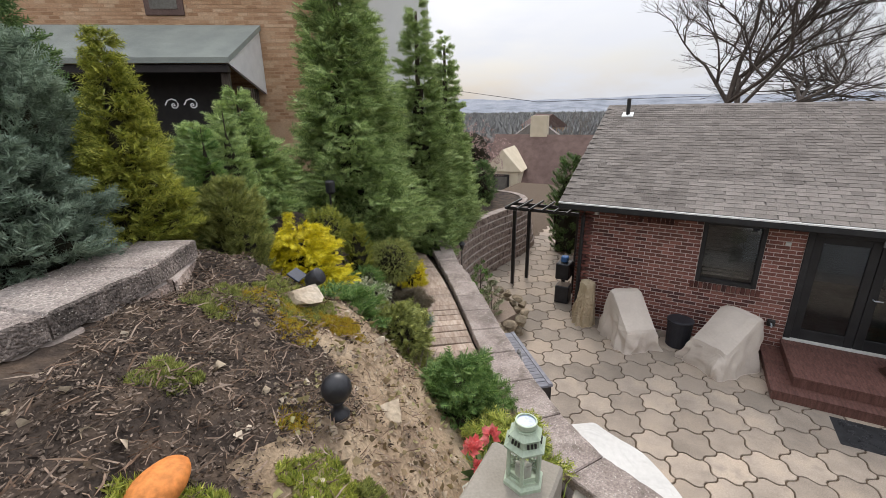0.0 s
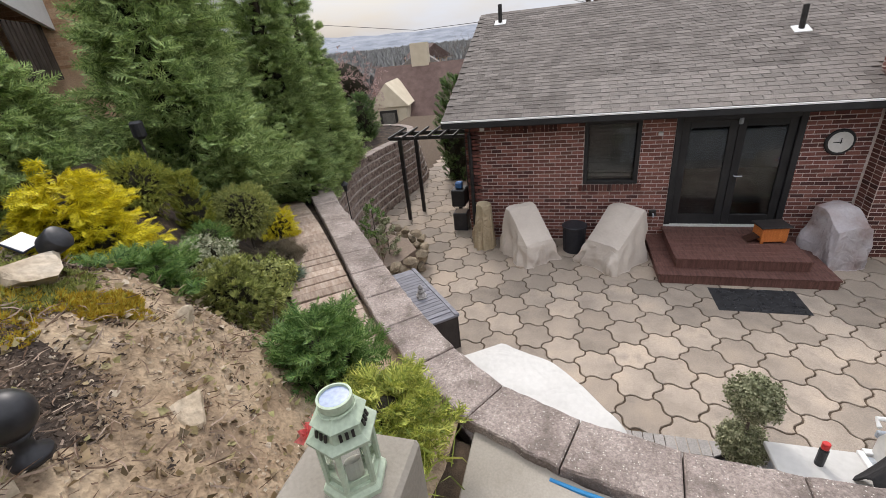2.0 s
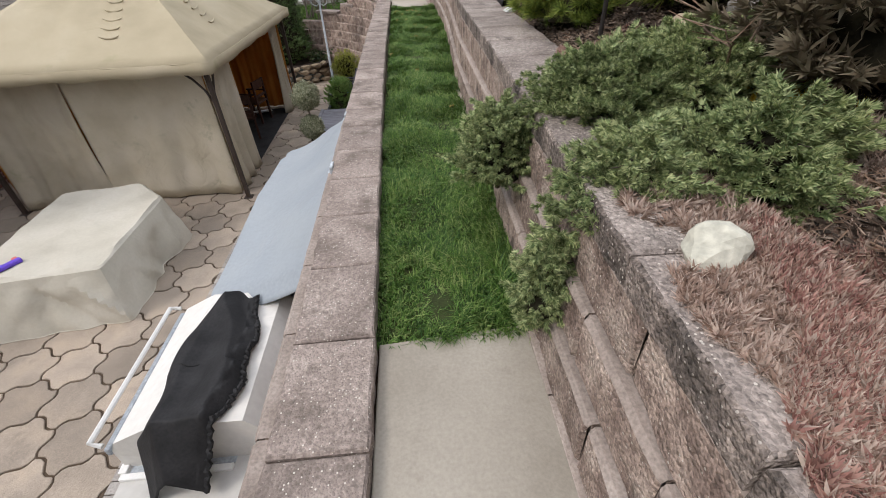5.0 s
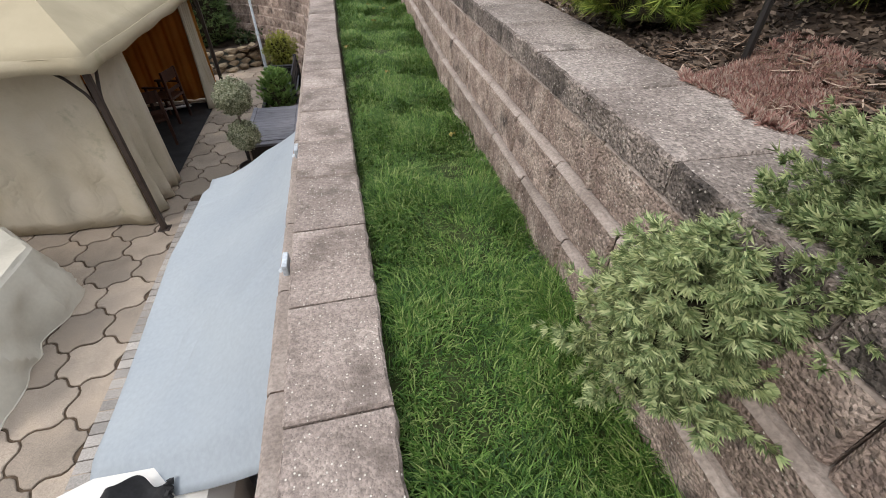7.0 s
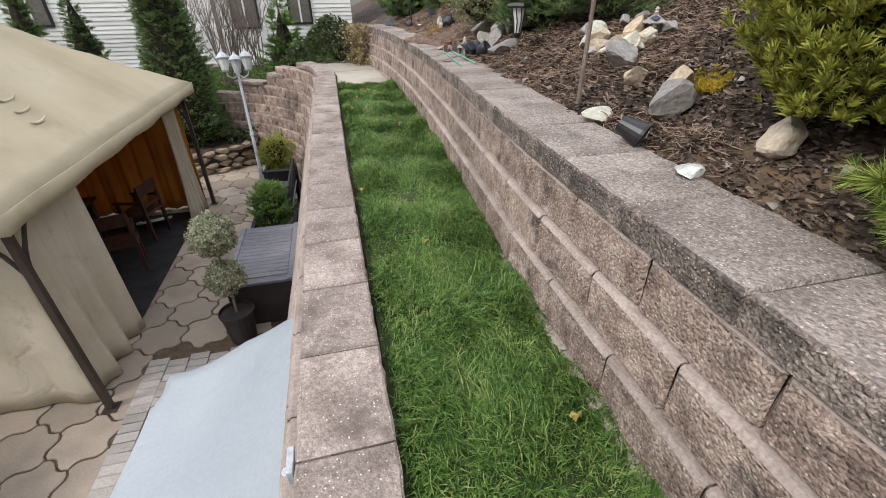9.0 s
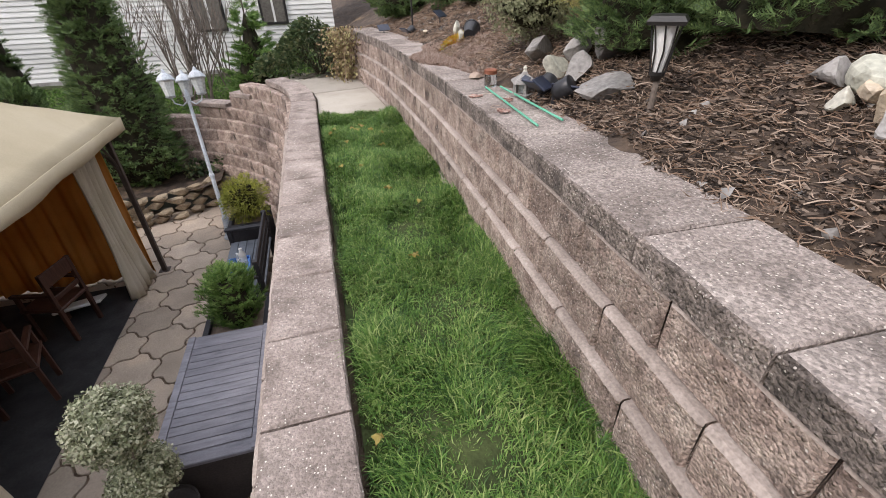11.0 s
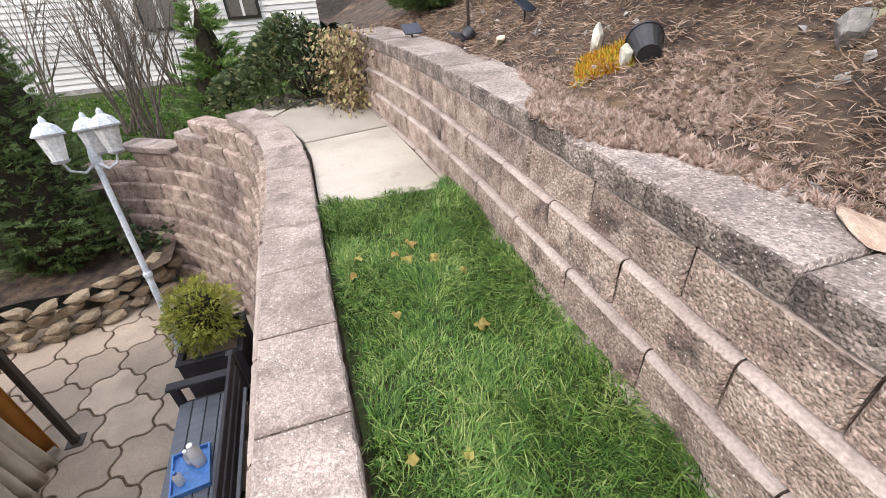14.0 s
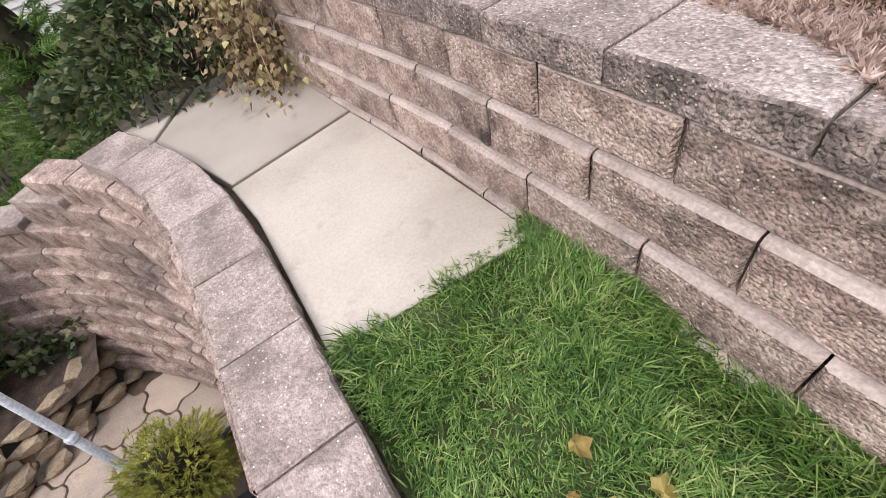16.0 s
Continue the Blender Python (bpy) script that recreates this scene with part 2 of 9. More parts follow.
M_FABRICBLACK = material("black_fabric", [(0.012, 0.012, 0.013), (0.03, 0.03, 0.032)], 6, 60, 0.7, bump=0.2)
M_CANVAS = material("beige_canvas", [(0.43, 0.37, 0.255), (0.5, 0.435, 0.305), (0.55, 0.485, 0.355)], 1.3, 90, 0.9, bump=0.1, stain=((0.36, 0.33, 0.2), 2.5, 0.6, 0.5), leaf=0.15, grain=0.06, crease=(1.5, 0.15))
M_CURTAIN = material("cream_curtain", [(0.52, 0.46, 0.34), (0.6, 0.54, 0.42), (0.65, 0.59, 0.48)], 2, 90, 0.9, bump=0.1, stain=((0.33, 0.33, 0.2), 3, 0.6, 0.6), leaf=0.25, grain=0.06, crease=(2.2, 0.35))
M_ORANGE = material("orange_curtain", [(0.5, 0.22, 0.05), (0.62, 0.3, 0.08)], 3, 60, 0.9, bump=0.1, leaf=0.35, grain=0.06)
M_GREYWOOD = material("grey_resin", [(0.13, 0.13, 0.15), (0.18, 0.18, 0.205), (0.21, 0.21, 0.235)], 5, 60, 0.6, bump=0.15, stretch=(6, 1, 1), grain=0.14)
M_DARKRESIN = material("dark_resin", [(0.028, 0.024, 0.023), (0.045, 0.038, 0.036)], 5, 60, 0.6, bump=0.15)
M_CHARCOAL = material("charcoal_planter", [(0.018, 0.018, 0.022), (0.032, 0.032, 0.038)], 5, 60, 0.55, bump=0.1)
M_BLUEGREY = material("blue_grey_bench", [(0.1, 0.115, 0.135), (0.14, 0.155, 0.18)], 4, 60, 0.6, bump=0.12, stretch=(1, 6, 1), grain=0.14)
M_DARKWOOD = material("dark_stained_wood", [(0.035, 0.015, 0.01), (0.07, 0.03, 0.02)], 5, 60, 0.5, bump=0.15, stretch=(6, 1, 1))
M_BOARD = material("weathered_board", [(0.26, 0.185, 0.14), (0.36, 0.275, 0.215), (0.45, 0.37, 0.3)], 5, 70, 0.9, bump=0.4, stretch=(1, 6, 6), vary=0.22)
M_POSTGREY = material("pale_grey_metal", [(0.38, 0.42, 0.46), (0.5, 0.54, 0.58)], 6, 60, 0.5, bump=0.1, stain=((0.6, 0.62, 0.62), 8, 0.55, 0.5))
M_FROST = material("lamp_glass", [(0.42, 0.45, 0.45), (0.56, 0.58, 0.57)], 8, 40, 0.15, bump=0.2, gloss=0.6)
M_MULCH = material("dark_mulch", [(0.03, 0.023, 0.019), (0.065, 0.048, 0.037), (0.12, 0.085, 0.06)], 7, 45, 1.0, bump=1.0, stain=((0.26, 0.18, 0.105), 1.1, 0.56, 0.8))
M_SAND = material("sandy_subsoil", [(0.22, 0.155, 0.1), (0.35, 0.26, 0.17), (0.45, 0.35, 0.24)], 5, 60, 1.0, bump=1.0, stain=((0.12, 0.085, 0.06), 3.5, 0.52, 0.75))
M_CHIP = material("bark_chip", [(0.035, 0.027, 0.022), (0.085, 0.062, 0.048), (0.15, 0.112, 0.086), (0.27, 0.21, 0.165)], 20, 90, 0.95, bump=0.3, island=0.85)
M_TWIG = material("dry_twig", [(0.17, 0.108, 0.072), (0.28, 0.195, 0.14), (0.4, 0.31, 0.24)], 20, 90, 0.95, bump=0.3, island=0.85)
M_ROCKGREY = material("grey_rock", [(0.19, 0.185, 0.175), (0.3, 0.285, 0.27), (0.42, 0.4, 0.37)], 4, 40, 0.9, bump=0.7, vary=0.2, stain=((0.12, 0.12, 0.11), 3, 0.58, 0.5))
M_ROCKTAN = material("tan_rock", [(0.36, 0.28, 0.19), (0.5, 0.41, 0.3), (0.62, 0.54, 0.43)], 4, 40, 0.9, bump=0.6, vary=0.15)
M_ROCKPALE = material("pale_green_rock", [(0.42, 0.42, 0.35), (0.52, 0.51, 0.43), (0.6, 0.58, 0.5)], 3, 40, 0.85, bump=0.4, vary=0.1)
M_ROCKORANGE = material("orange_stone", [(0.5, 0.16, 0.035), (0.68, 0.26, 0.07)], 4, 50, 0.7, bump=0.3, stain=((0.3, 0.12, 0.05), 6, 0.58, 0.6))
M_CURB = material("brown_edging_stone", [(0.17, 0.13, 0.09), (0.28, 0.225, 0.155), (0.36, 0.3, 0.215)], 6, 60, 0.95, bump=0.8, vary=0.2, stain=((0.07, 0.055, 0.04), 6, 0.54, 0.7))
M_GLASSBLOCK = material("frosted_glass_lump", [(0.5, 0.53, 0.5), (0.68, 0.7, 0.67)], 10, 60, 0.15, bump=0.5, gloss=0.7)
M_LANTERN = material("mint_green_paint", [(0.36, 0.43, 0.32), (0.44, 0.51, 0.39)], 5, 60, 0.55, bump=0.08, stain=((0.27, 0.25, 0.15), 6, 0.64, 0.5), grain=0.14)
M_SOLAR = material("solar_cell", [(0.012, 0.016, 0.032), (0.025, 0.032, 0.06)], 6, 60, 0.3, bump=0.0, gloss=0.6)
M_SOLARPALE = material("pale_solar_disc", [(0.2, 0.27, 0.42), (0.3, 0.37, 0.52)], 6, 60, 0.25, bump=0.0, gloss=0.6)
M_PLASTIC = material("black_plastic", [(0.014, 0.014, 0.016), (0.028, 0.028, 0.032)], 6, 60, 0.4, bump=0.05, gloss=0.45)
M_SIDING = material("white_siding", [(0.66, 0.66, 0.63), (0.74, 0.74, 0.72)], 1.5, 60, 0.6, bump=0.04, grain=0.06)
M_STUCCO = material("cream_stucco", [(0.6, 0.52, 0.38), (0.68, 0.6, 0.46)], 2, 60, 0.95, bump=0.2, grain=0.06)
M_ROOFBROWN = material("brown_roof", [(0.1, 0.065, 0.055), (0.15, 0.1, 0.085)], 2, 60, 0.95, bump=0.3)
M_BRICKTAN = material("tan_brick", [(0.36, 0.205, 0.115), (0.5, 0.31, 0.185), (0.58, 0.4, 0.26)], 3, 60, 0.95, bump=0.3, island=0.7, vary=0.2)
M_PORCHROOF = material("grey_green_porch_roof", [(0.2, 0.22, 0.2), (0.27, 0.29, 0.26)], 2, 60, 0.85, bump=0.1)
# indoor dimness is put into the colour of rooms and far panes
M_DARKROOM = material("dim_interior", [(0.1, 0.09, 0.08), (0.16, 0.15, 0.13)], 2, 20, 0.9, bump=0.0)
M_RUST = material("rusty_lid", [(0.22, 0.075, 0.04), (0.34, 0.14, 0.085)], 12, 60, 0.7, bump=0.2)
M_RED = material("red_plastic", [(0.6, 0.02, 0.02), (0.7, 0.04, 0.03)], 4, 40, 0.35, bump=0.0, gloss=0.5)
M_ORANGEWOOD = material("orange_wood", [(0.45, 0.13, 0.03), (0.56, 0.19, 0.05)], 5, 60, 0.6, bump=0.1, stretch=(1, 6, 1))
M_BLUEPLASTIC = material("blue_plastic", [(0.05, 0.16, 0.42), (0.08, 0.22, 0.52)], 4, 40, 0.35, bump=0.0, gloss=0.5)
M_PURPLE = material("purple_toy", [(0.12, 0.06, 0.6), (0.2, 0.1, 0.7)], 4, 40, 0.4, bump=0.0)
M_PINK = material("coral_pink", [(0.75, 0.13, 0.13), (0.85, 0.3, 0.28)], 14, 50, 0.6, bump=0.1, island=0.6, leaf=0.25)
M_GREENSTAKE = material("green_stake", [(0.1, 0.4, 0.26), (0.16, 0.5, 0.34)], 8, 60, 0.5, bump=0.1)
M_BARK = material("bark", [(0.05, 0.038, 0.03), (0.1, 0.08, 0.065)], 8, 60, 0.95, bump=0.6, stretch=(1, 1, 0.2))
M_GREYBARK = material("grey_twig_bark", [(0.14, 0.115, 0.095), (0.24, 0.2, 0.17)], 8, 60, 0.95, bump=0.3)
# dead inner twigs, coloured near black to paint shade into the crown gaps
M_INNER = material("shaded_inner_twigs", [(0.016, 0.015, 0.009), (0.04, 0.035, 0.02)], 12, 80, 1.0, bump=0.5)
M_LAWNSOIL = material("lawn_soil", [(0.028, 0.04, 0.013), (0.058, 0.075, 0.024)], 6, 60, 1.0, bump=0.5)
M_FARGROUND = material("far_ground", [(0.07, 0.075, 0.05), (0.13, 0.12, 0.09)], 0.08, 2, 1.0, bump=0.0)
# far woods and hills: the haze of distance is mixed into their colours
M_FARWOODS = material("hazed_bare_woods", [(0.17, 0.17, 0.17), (0.24, 0.235, 0.23), (0.3, 0.3, 0.28)], 0.05, 1.0, 1.0, bump=0.0, island=0.7)
M_HILLS = material("hazed_distant_woods", [(0.16, 0.18, 0.21), (0.24, 0.26, 0.3), (0.3, 0.32, 0.35)], 0.03, 0.4, 1.0, bump=0.0)


def leaf_material(name, colors, scale=3.0, rough=0.6):
    return material(name, colors, scale, 40, rough, bump=0.0, island=0.68, leaf=0.2, vary=0.08, gloss=0.35)


L_GRASS = leaf_material("lawn_blade", [(0.02, 0.06, 0.01), (0.066, 0.15, 0.024), (0.125, 0.235, 0.042), (0.27, 0.34, 0.115)], 4, 0.6)
L_CYPRESS = leaf_material("cypress_leaf", [(0.15, 0.22, 0.075), (0.32, 0.43, 0.155), (0.52, 0.62, 0.25)])
L_ARBOR = leaf_material("arborvitae_leaf", [(0.06, 0.105, 0.04), (0.125, 0.2, 0.07), (0.22, 0.31, 0.11)])
L_GOLDARB = leaf_material("golden_arborvitae_leaf", [(0.14, 0.165, 0.03), (0.31, 0.34, 0.06), (0.52, 0.51, 0.1)])
L_BLUE = leaf_material("blue_juniper_leaf", [(0.12, 0.165, 0.115), (0.22, 0.29, 0.21), (0.36, 0.44, 0.34)])
L_YELLOW = leaf_material("yellow_cypress_leaf", [(0.5, 0.43, 0.016), (0.78, 0.68, 0.026), (0.92, 0.82, 0.05)])
L_JUN = leaf_material("green_juniper_leaf", [(0.06, 0.13, 0.03), (0.14, 0.25, 0.06), (0.26, 0.37, 0.11)])
L_PROC = leaf_material("creeping_juniper_leaf", [(0.11, 0.165, 0.065), (0.28, 0.35, 0.155), (0.52, 0.56, 0.29)])
L_GOLDJUN = leaf_material("golden_juniper_leaf", [(0.174, 0.232, 0.0435), (0.362, 0.406, 0.0725), (0.58, 0.58, 0.145)])
L_OLIVE = leaf_material("olive_shrub_leaf", [(0.15, 0.175, 0.05), (0.29, 0.32, 0.09), (0.45, 0.46, 0.15)])
L_BROWN = leaf_material("bronze_shrub_leaf", [(0.109, 0.087, 0.058), (0.189, 0.152, 0.102), (0.261, 0.232, 0.16)])
L_SEDUM = leaf_material("red_sedum", [(0.15, 0.08, 0.065), (0.4, 0.21, 0.18), (0.5, 0.33, 0.27), (0.56, 0.47, 0.4)])
L_SEDUMDRY = leaf_material("dry_sedum", [(0.275, 0.187, 0.143), (0.44, 0.33, 0.275), (0.572, 0.473, 0.407)])
L_SEDUMGOLD = leaf_material("golden_sedum", [(0.33, 0.22, 0.022), (0.55, 0.374, 0.033), (0.462, 0.462, 0.088)])
L_SEDUMORANGE = leaf_material("orange_sedum", [(0.3, 0.1, 0.015), (0.55, 0.24, 0.02), (0.6, 0.42, 0.04), (0.3, 0.38, 0.06)], 9.0)
L_PINE = leaf_material("pine_needle", [(0.07, 0.12, 0.022), (0.2, 0.28, 0.05), (0.42, 0.46, 0.1)])
L_IVY = leaf_material("ivy_leaf", [(0.035, 0.06, 0.025), (0.09, 0.135, 0.055), (0.22, 0.23, 0.11)])
L_IVYDRY = leaf_material("dry_ivy_leaf", [(0.1, 0.075, 0.04), (0.28, 0.2, 0.11), (0.36, 0.34, 0.15)])
L_VARIEG = leaf_material("variegated_leaf", [(0.132, 0.154, 0.077), (0.308, 0.33, 0.209), (0.506, 0.506, 0.374)])
L_TOPI = leaf_material("topiary_leaf", [(0.131, 0.145, 0.0725), (0.246, 0.261, 0.145), (0.392, 0.392, 0.246)])
L_HAY = leaf_material("golden_grass_blade", [(0.275, 0.253, 0.066), (0.462, 0.429, 0.132), (0.605, 0.572, 0.242)])
L_FALLEN = leaf_material("fallen_leaf", [(0.18, 0.06, 0.025), (0.3, 0.13, 0.055), (0.3, 0.27, 0.07)])
L_PINKTREE = leaf_material("pink_blossom", [(0.33, 0.22, 0.198), (0.495, 0.352, 0.319)])
M_HOSE = material("blue_hose", [(0.02, 0.16, 0.36), (0.04, 0.24, 0.48)], 8, 60, 0.4, bump=0.05, grain=0.06)
M_LEDGE = material("smooth_block_ledge", [(0.26, 0.215, 0.187), (0.34, 0.286, 0.252), (0.41, 0.352, 0.314)], 5, 90, 0.93, bump=0.4, stain=((0.17, 0.14, 0.12), 4, 0.6, 0.6), vary=0.12)

# ---- mesh tools ----


def put(name, bm, mats, parent=None, smooth=False, label="", category="", group="", kind=""):
    """Links a bmesh as one mesh object, under parent if given."""
    me = bpy.data.meshes.new(name)
    bm.to_mesh(me)
    bm.free()
    for m in (mats if isinstance(mats, (list, tuple)) else [mats]):
        me.materials.append(m)
    if smooth:
        me.shade_smooth()
    return put_mesh(name, me, parent, label, category, group, kind)


def put_mesh(name, me, parent=None, label="", category="", group="", kind=""):
    ob = new(name, me)
    if parent is not None:
        ob.parent = parent
    return tagged(ob, label, category, group, kind)


def base(name, m, label, category, group=""):
    """An empty at the base of a thing that parents its parts."""
    ob = new(name)
    ob.empty_display_size = 0.05
    ob.matrix_world = m
    return tagged(ob, label, category, group)


def part(name, bm, mat_, parent, label="", smooth=False):
    return put(name, bm, mat_, parent, smooth, label)


def box(bm, x0, x1, y0, y1, z0, z1, bevel=0.0, mat_i=0):
    r = bmesh.ops.create_cube(bm, size=1)
    for v in r["verts"]:
        v.co = Vector((x0 if v.co.x < 0 else x1, y0 if v.co.y < 0 else y1, z0 if v.co.z < 0 else z1))
    faces = list({f for v in r["verts"] for f in v.link_faces})
    for f in faces:
        f.material_index = mat_i
    if bevel:
        es = list({e for v in r["verts"] for e in v.link_edges})
        bmesh.ops.bevel(bm, geom=es, offset=bevel, segments=1, affect="EDGES")
    return bm


def new_box(x0, x1, y0, y1, z0, z1, bevel=0.0):
    return box(bmesh.new(), x0, x1, y0, y1, z0, z1, bevel)


def tube(bm, pts, radii, sides=6):
    """A tapered tube along points."""
    rings = []
    pts = [Vector(p) for p in pts]
    if not isinstance(radii, (list, tuple)):
        radii = [radii] * len(pts)
    for i, p in enumerate(pts):
        d = (pts[min(i + 1, len(pts) - 1)] - pts[max(i - 1, 0)]).normalized()
        s = d.cross(Vector((0.13, 0.29, 1)) if abs(d.z) < 0.95 else Vector((1, 0.1, 0))).normalized()
        u = s.cross(d)
        rings.append([bm.verts.new(p + (s * math.cos(a) + u * math.sin(a)) * radii[i]) for a in (2 * math.pi * k / sides for k in range(sides))])
    for a, b in zip(rings, rings[1:]):
        for k in range(sides):
            bm.faces.new((a[k], a[(k + 1) % sides], b[(k + 1) % sides], b[k]))
    bm.faces.new(rings[0][::-1])
    bm.faces.new(rings[-1])
    return bm


def lathe(bm, profile, sides=16, at=(0, 0, 0), caps=True):
    """A turned shape from (radius, height) pairs."""
    at = Vector(at)
    rings = [[bm.verts.new(at + Vector((r * math.cos(a), r * math.sin(a), z))) for a in (2 * math.pi * k / sides for k in range(sides))] for r, z in profile]
    for a, b in zip(rings, rings[1:]):
        for k in range(sides):
            bm.faces.new((a[k], a[(k + 1) % sides], b[(k + 1) % sides], b[k]))
    if caps:
        bm.faces.new(rings[0][::-1])
        bm.faces.new(rings[-1])
    return bm


def prism(bm, outline, z0, z1):
    """A plate from an outline in plan."""
    lo = [bm.verts.new((x, y, z0)) for x, y in outline]
    hi = [bm.verts.new((x, y, z1)) for x, y in outline]
    bm.faces.new(hi)
    bm.faces.new(lo[::-1])
    n = len(lo)
    for i in range(n):
        bm.faces.new((lo[i], lo[(i + 1) % n], hi[(i + 1) % n], hi[i]))
    return bm


def array_mesh(name, verts, tris, mats):
    me = bpy.data.meshes.new(name)
    verts, tris = np.asarray(verts, np.float32), np.asarray(tris, np.int32)
    me.vertices.add(len(verts))
    me.vertices.foreach_set("co", verts.ravel())
    me.loops.add(tris.size)
    me.loops.foreach_set("vertex_index", tris.ravel())
    me.polygons.add(len(tris))
    me.polygons.foreach_set("loop_start", np.arange(0, tris.size, 3, dtype=np.int32))
    me.update(calc_edges=True)
    for m in (mats if isinstance(mats, (list, tuple)) else [mats]):
        me.materials.append(m)
    return me


def grid_mesh(name, p, mats, keep=None):
    """A sheet from an array (rows, columns, 3); keep: which cells stay."""
    r, c = p.shape[:2]
    i = np.arange(r * c).reshape(r, c)
    a, b, d, e = i[:-1, :-1], i[:-1, 1:], i[1:, 1:], i[1:, :-1]
    k = np.ones(a.shape, bool) if keep is None else keep
    t = np.concatenate([np.stack([a[k], b[k], d[k]], 1), np.stack([a[k], d[k], e[k]], 1)])
    me = array_mesh(name, p.reshape(-1, 3), t, mats)
    me.shade_smooth()
    return me


RNG = np.random.default_rng(7)


def leaves_feather():
    """A flat spray of scale leaves along +x."""
    v, t = [], []
    for k, (x, s) in enumerate([(0.0, 0.5), (0.22, 0.46), (0.42, 0.38), (0.6, 0.28)]):
        for side in (1, -1):
            i = len(v)
            v += [(x, 0, 0), (x + 0.12, 0.02 * side, 0.03), (x + s * 0.75, side * s * 0.72, -0.05)]
            t.append((i, i + 1, i + 2) if side > 0 else (i + 1, i, i + 2))
    i = len(v)
    v += [(0, -0.05, 0), (0, 0.05, 0), (1, 0, -0.06)]
    t.append((i, i + 1, i + 2))
    return np.array(v), np.array(t)


def leaves_tuft(n=10, spread=1.0, width=0.05):
    """Needles or short shoots that spread from one point about +x."""
    g = np.random.default_rng(3)
    v, t = [], []
    for k in range(n):
        a, b = 2 * math.pi * k / n, spread * g.uniform(0.25, 1.0)
        d = np.array([math.cos(b), math.sin(b) * math.cos(a), math.sin(b) * math.sin(a)]) * g.uniform(0.75, 1.0)
        s = np.cross(d, [0.3, 0.5, 0.8])
        s = s / np.linalg.norm(s) * width
        i = len(v)
        v += [tuple(-s + d * 0.05), tuple(s + d * 0.05), tuple(d)]
        t.append((i, i + 1, i + 2))
    return np.array(v), np.array(t)


def leaves_oval(n=5, size=0.5):
    """A few small oval leaves on a shoot."""
    g = np.random.default_rng(5)
    v, t = [], []
    for k in range(n):
        a = 2.4 * k
        o = np.array([0.8 * k / n, 0, 0])
        d = np.array([0.5, math.cos(a), math.sin(a)])
        d = d / np.linalg.norm(d) * size
        s = np.cross(d, [1, 0.2, 0.1])
        s = s / np.linalg.norm(s) * size * 0.3
        i = len(v)
        v += [tuple(o), tuple(o + d * 0.5 + s), tuple(o + d), tuple(o + d * 0.5 - s)]
        t += [(i, i + 1, i + 2), (i, i + 2, i + 3)]
    return np.array(v), np.array(t)


def leaves_ivy():
    v = [(0, 0, 0), (0.25, 0.42, 0.03), (0.5, 0.28, 0), (1, 0, -0.06), (0.5, -0.28, 0), (0.25, -0.42, 0.03)]
    return np.array(v), np.array([(0, 1, 2), (0, 2, 3), (0, 3, 4), (0, 4, 5)])


def scatter(template, at, way, size, roll=None, flat=0.0):
    """Copies of a template at places, pointing along ways, in one pair of arrays."""
    tv, tt = template
    at, way = np.asarray(at, float), np.asarray(way, float)
    n = len(at)
    way = way / (np.linalg.norm(way, axis=1, keepdims=True) + 1e-9)
    up = np.tile([0, 0, 1.0], (n, 1)) + RNG.normal(0, 0.35, (n, 3))
    side = np.cross(up, way)
    side /= np.linalg.norm(side, axis=1, keepdims=True) + 1e-9
    nor = np.cross(way, side)
    r = RNG.uniform(-math.pi, math.pi, n) * (1 - flat) if roll is None else np.full(n, roll)
    c, s = np.cos(r)[:, None], np.sin(r)[:, None]
    s2, n2 = side * c + nor * s, nor * c - side * s
    size = np.broadcast_to(np.asarray(size, float), (n,))
    v = at[:, None] + size[:, None, None] * (tv[None, :, 0:1] * way[:, None] + tv[None, :, 1:2] * s2[:, None] + tv[None, :, 2:3] * n2[:, None])
    t = tt[None] + (np.arange(n) * len(tv))[:, None, None]
    return v.reshape(-1, 3), t.reshape(-1, 3)


def lumps(th, h, seed, amount):
    return 1 + amount * (np.sin(3 * th + 5 * h + seed) * 0.5 + np.sin(5 * th - 9 * h + 2.1 * seed) * 0.3 + np.sin(9 * th + 17 * h + 3.7 * seed) * 0.25)


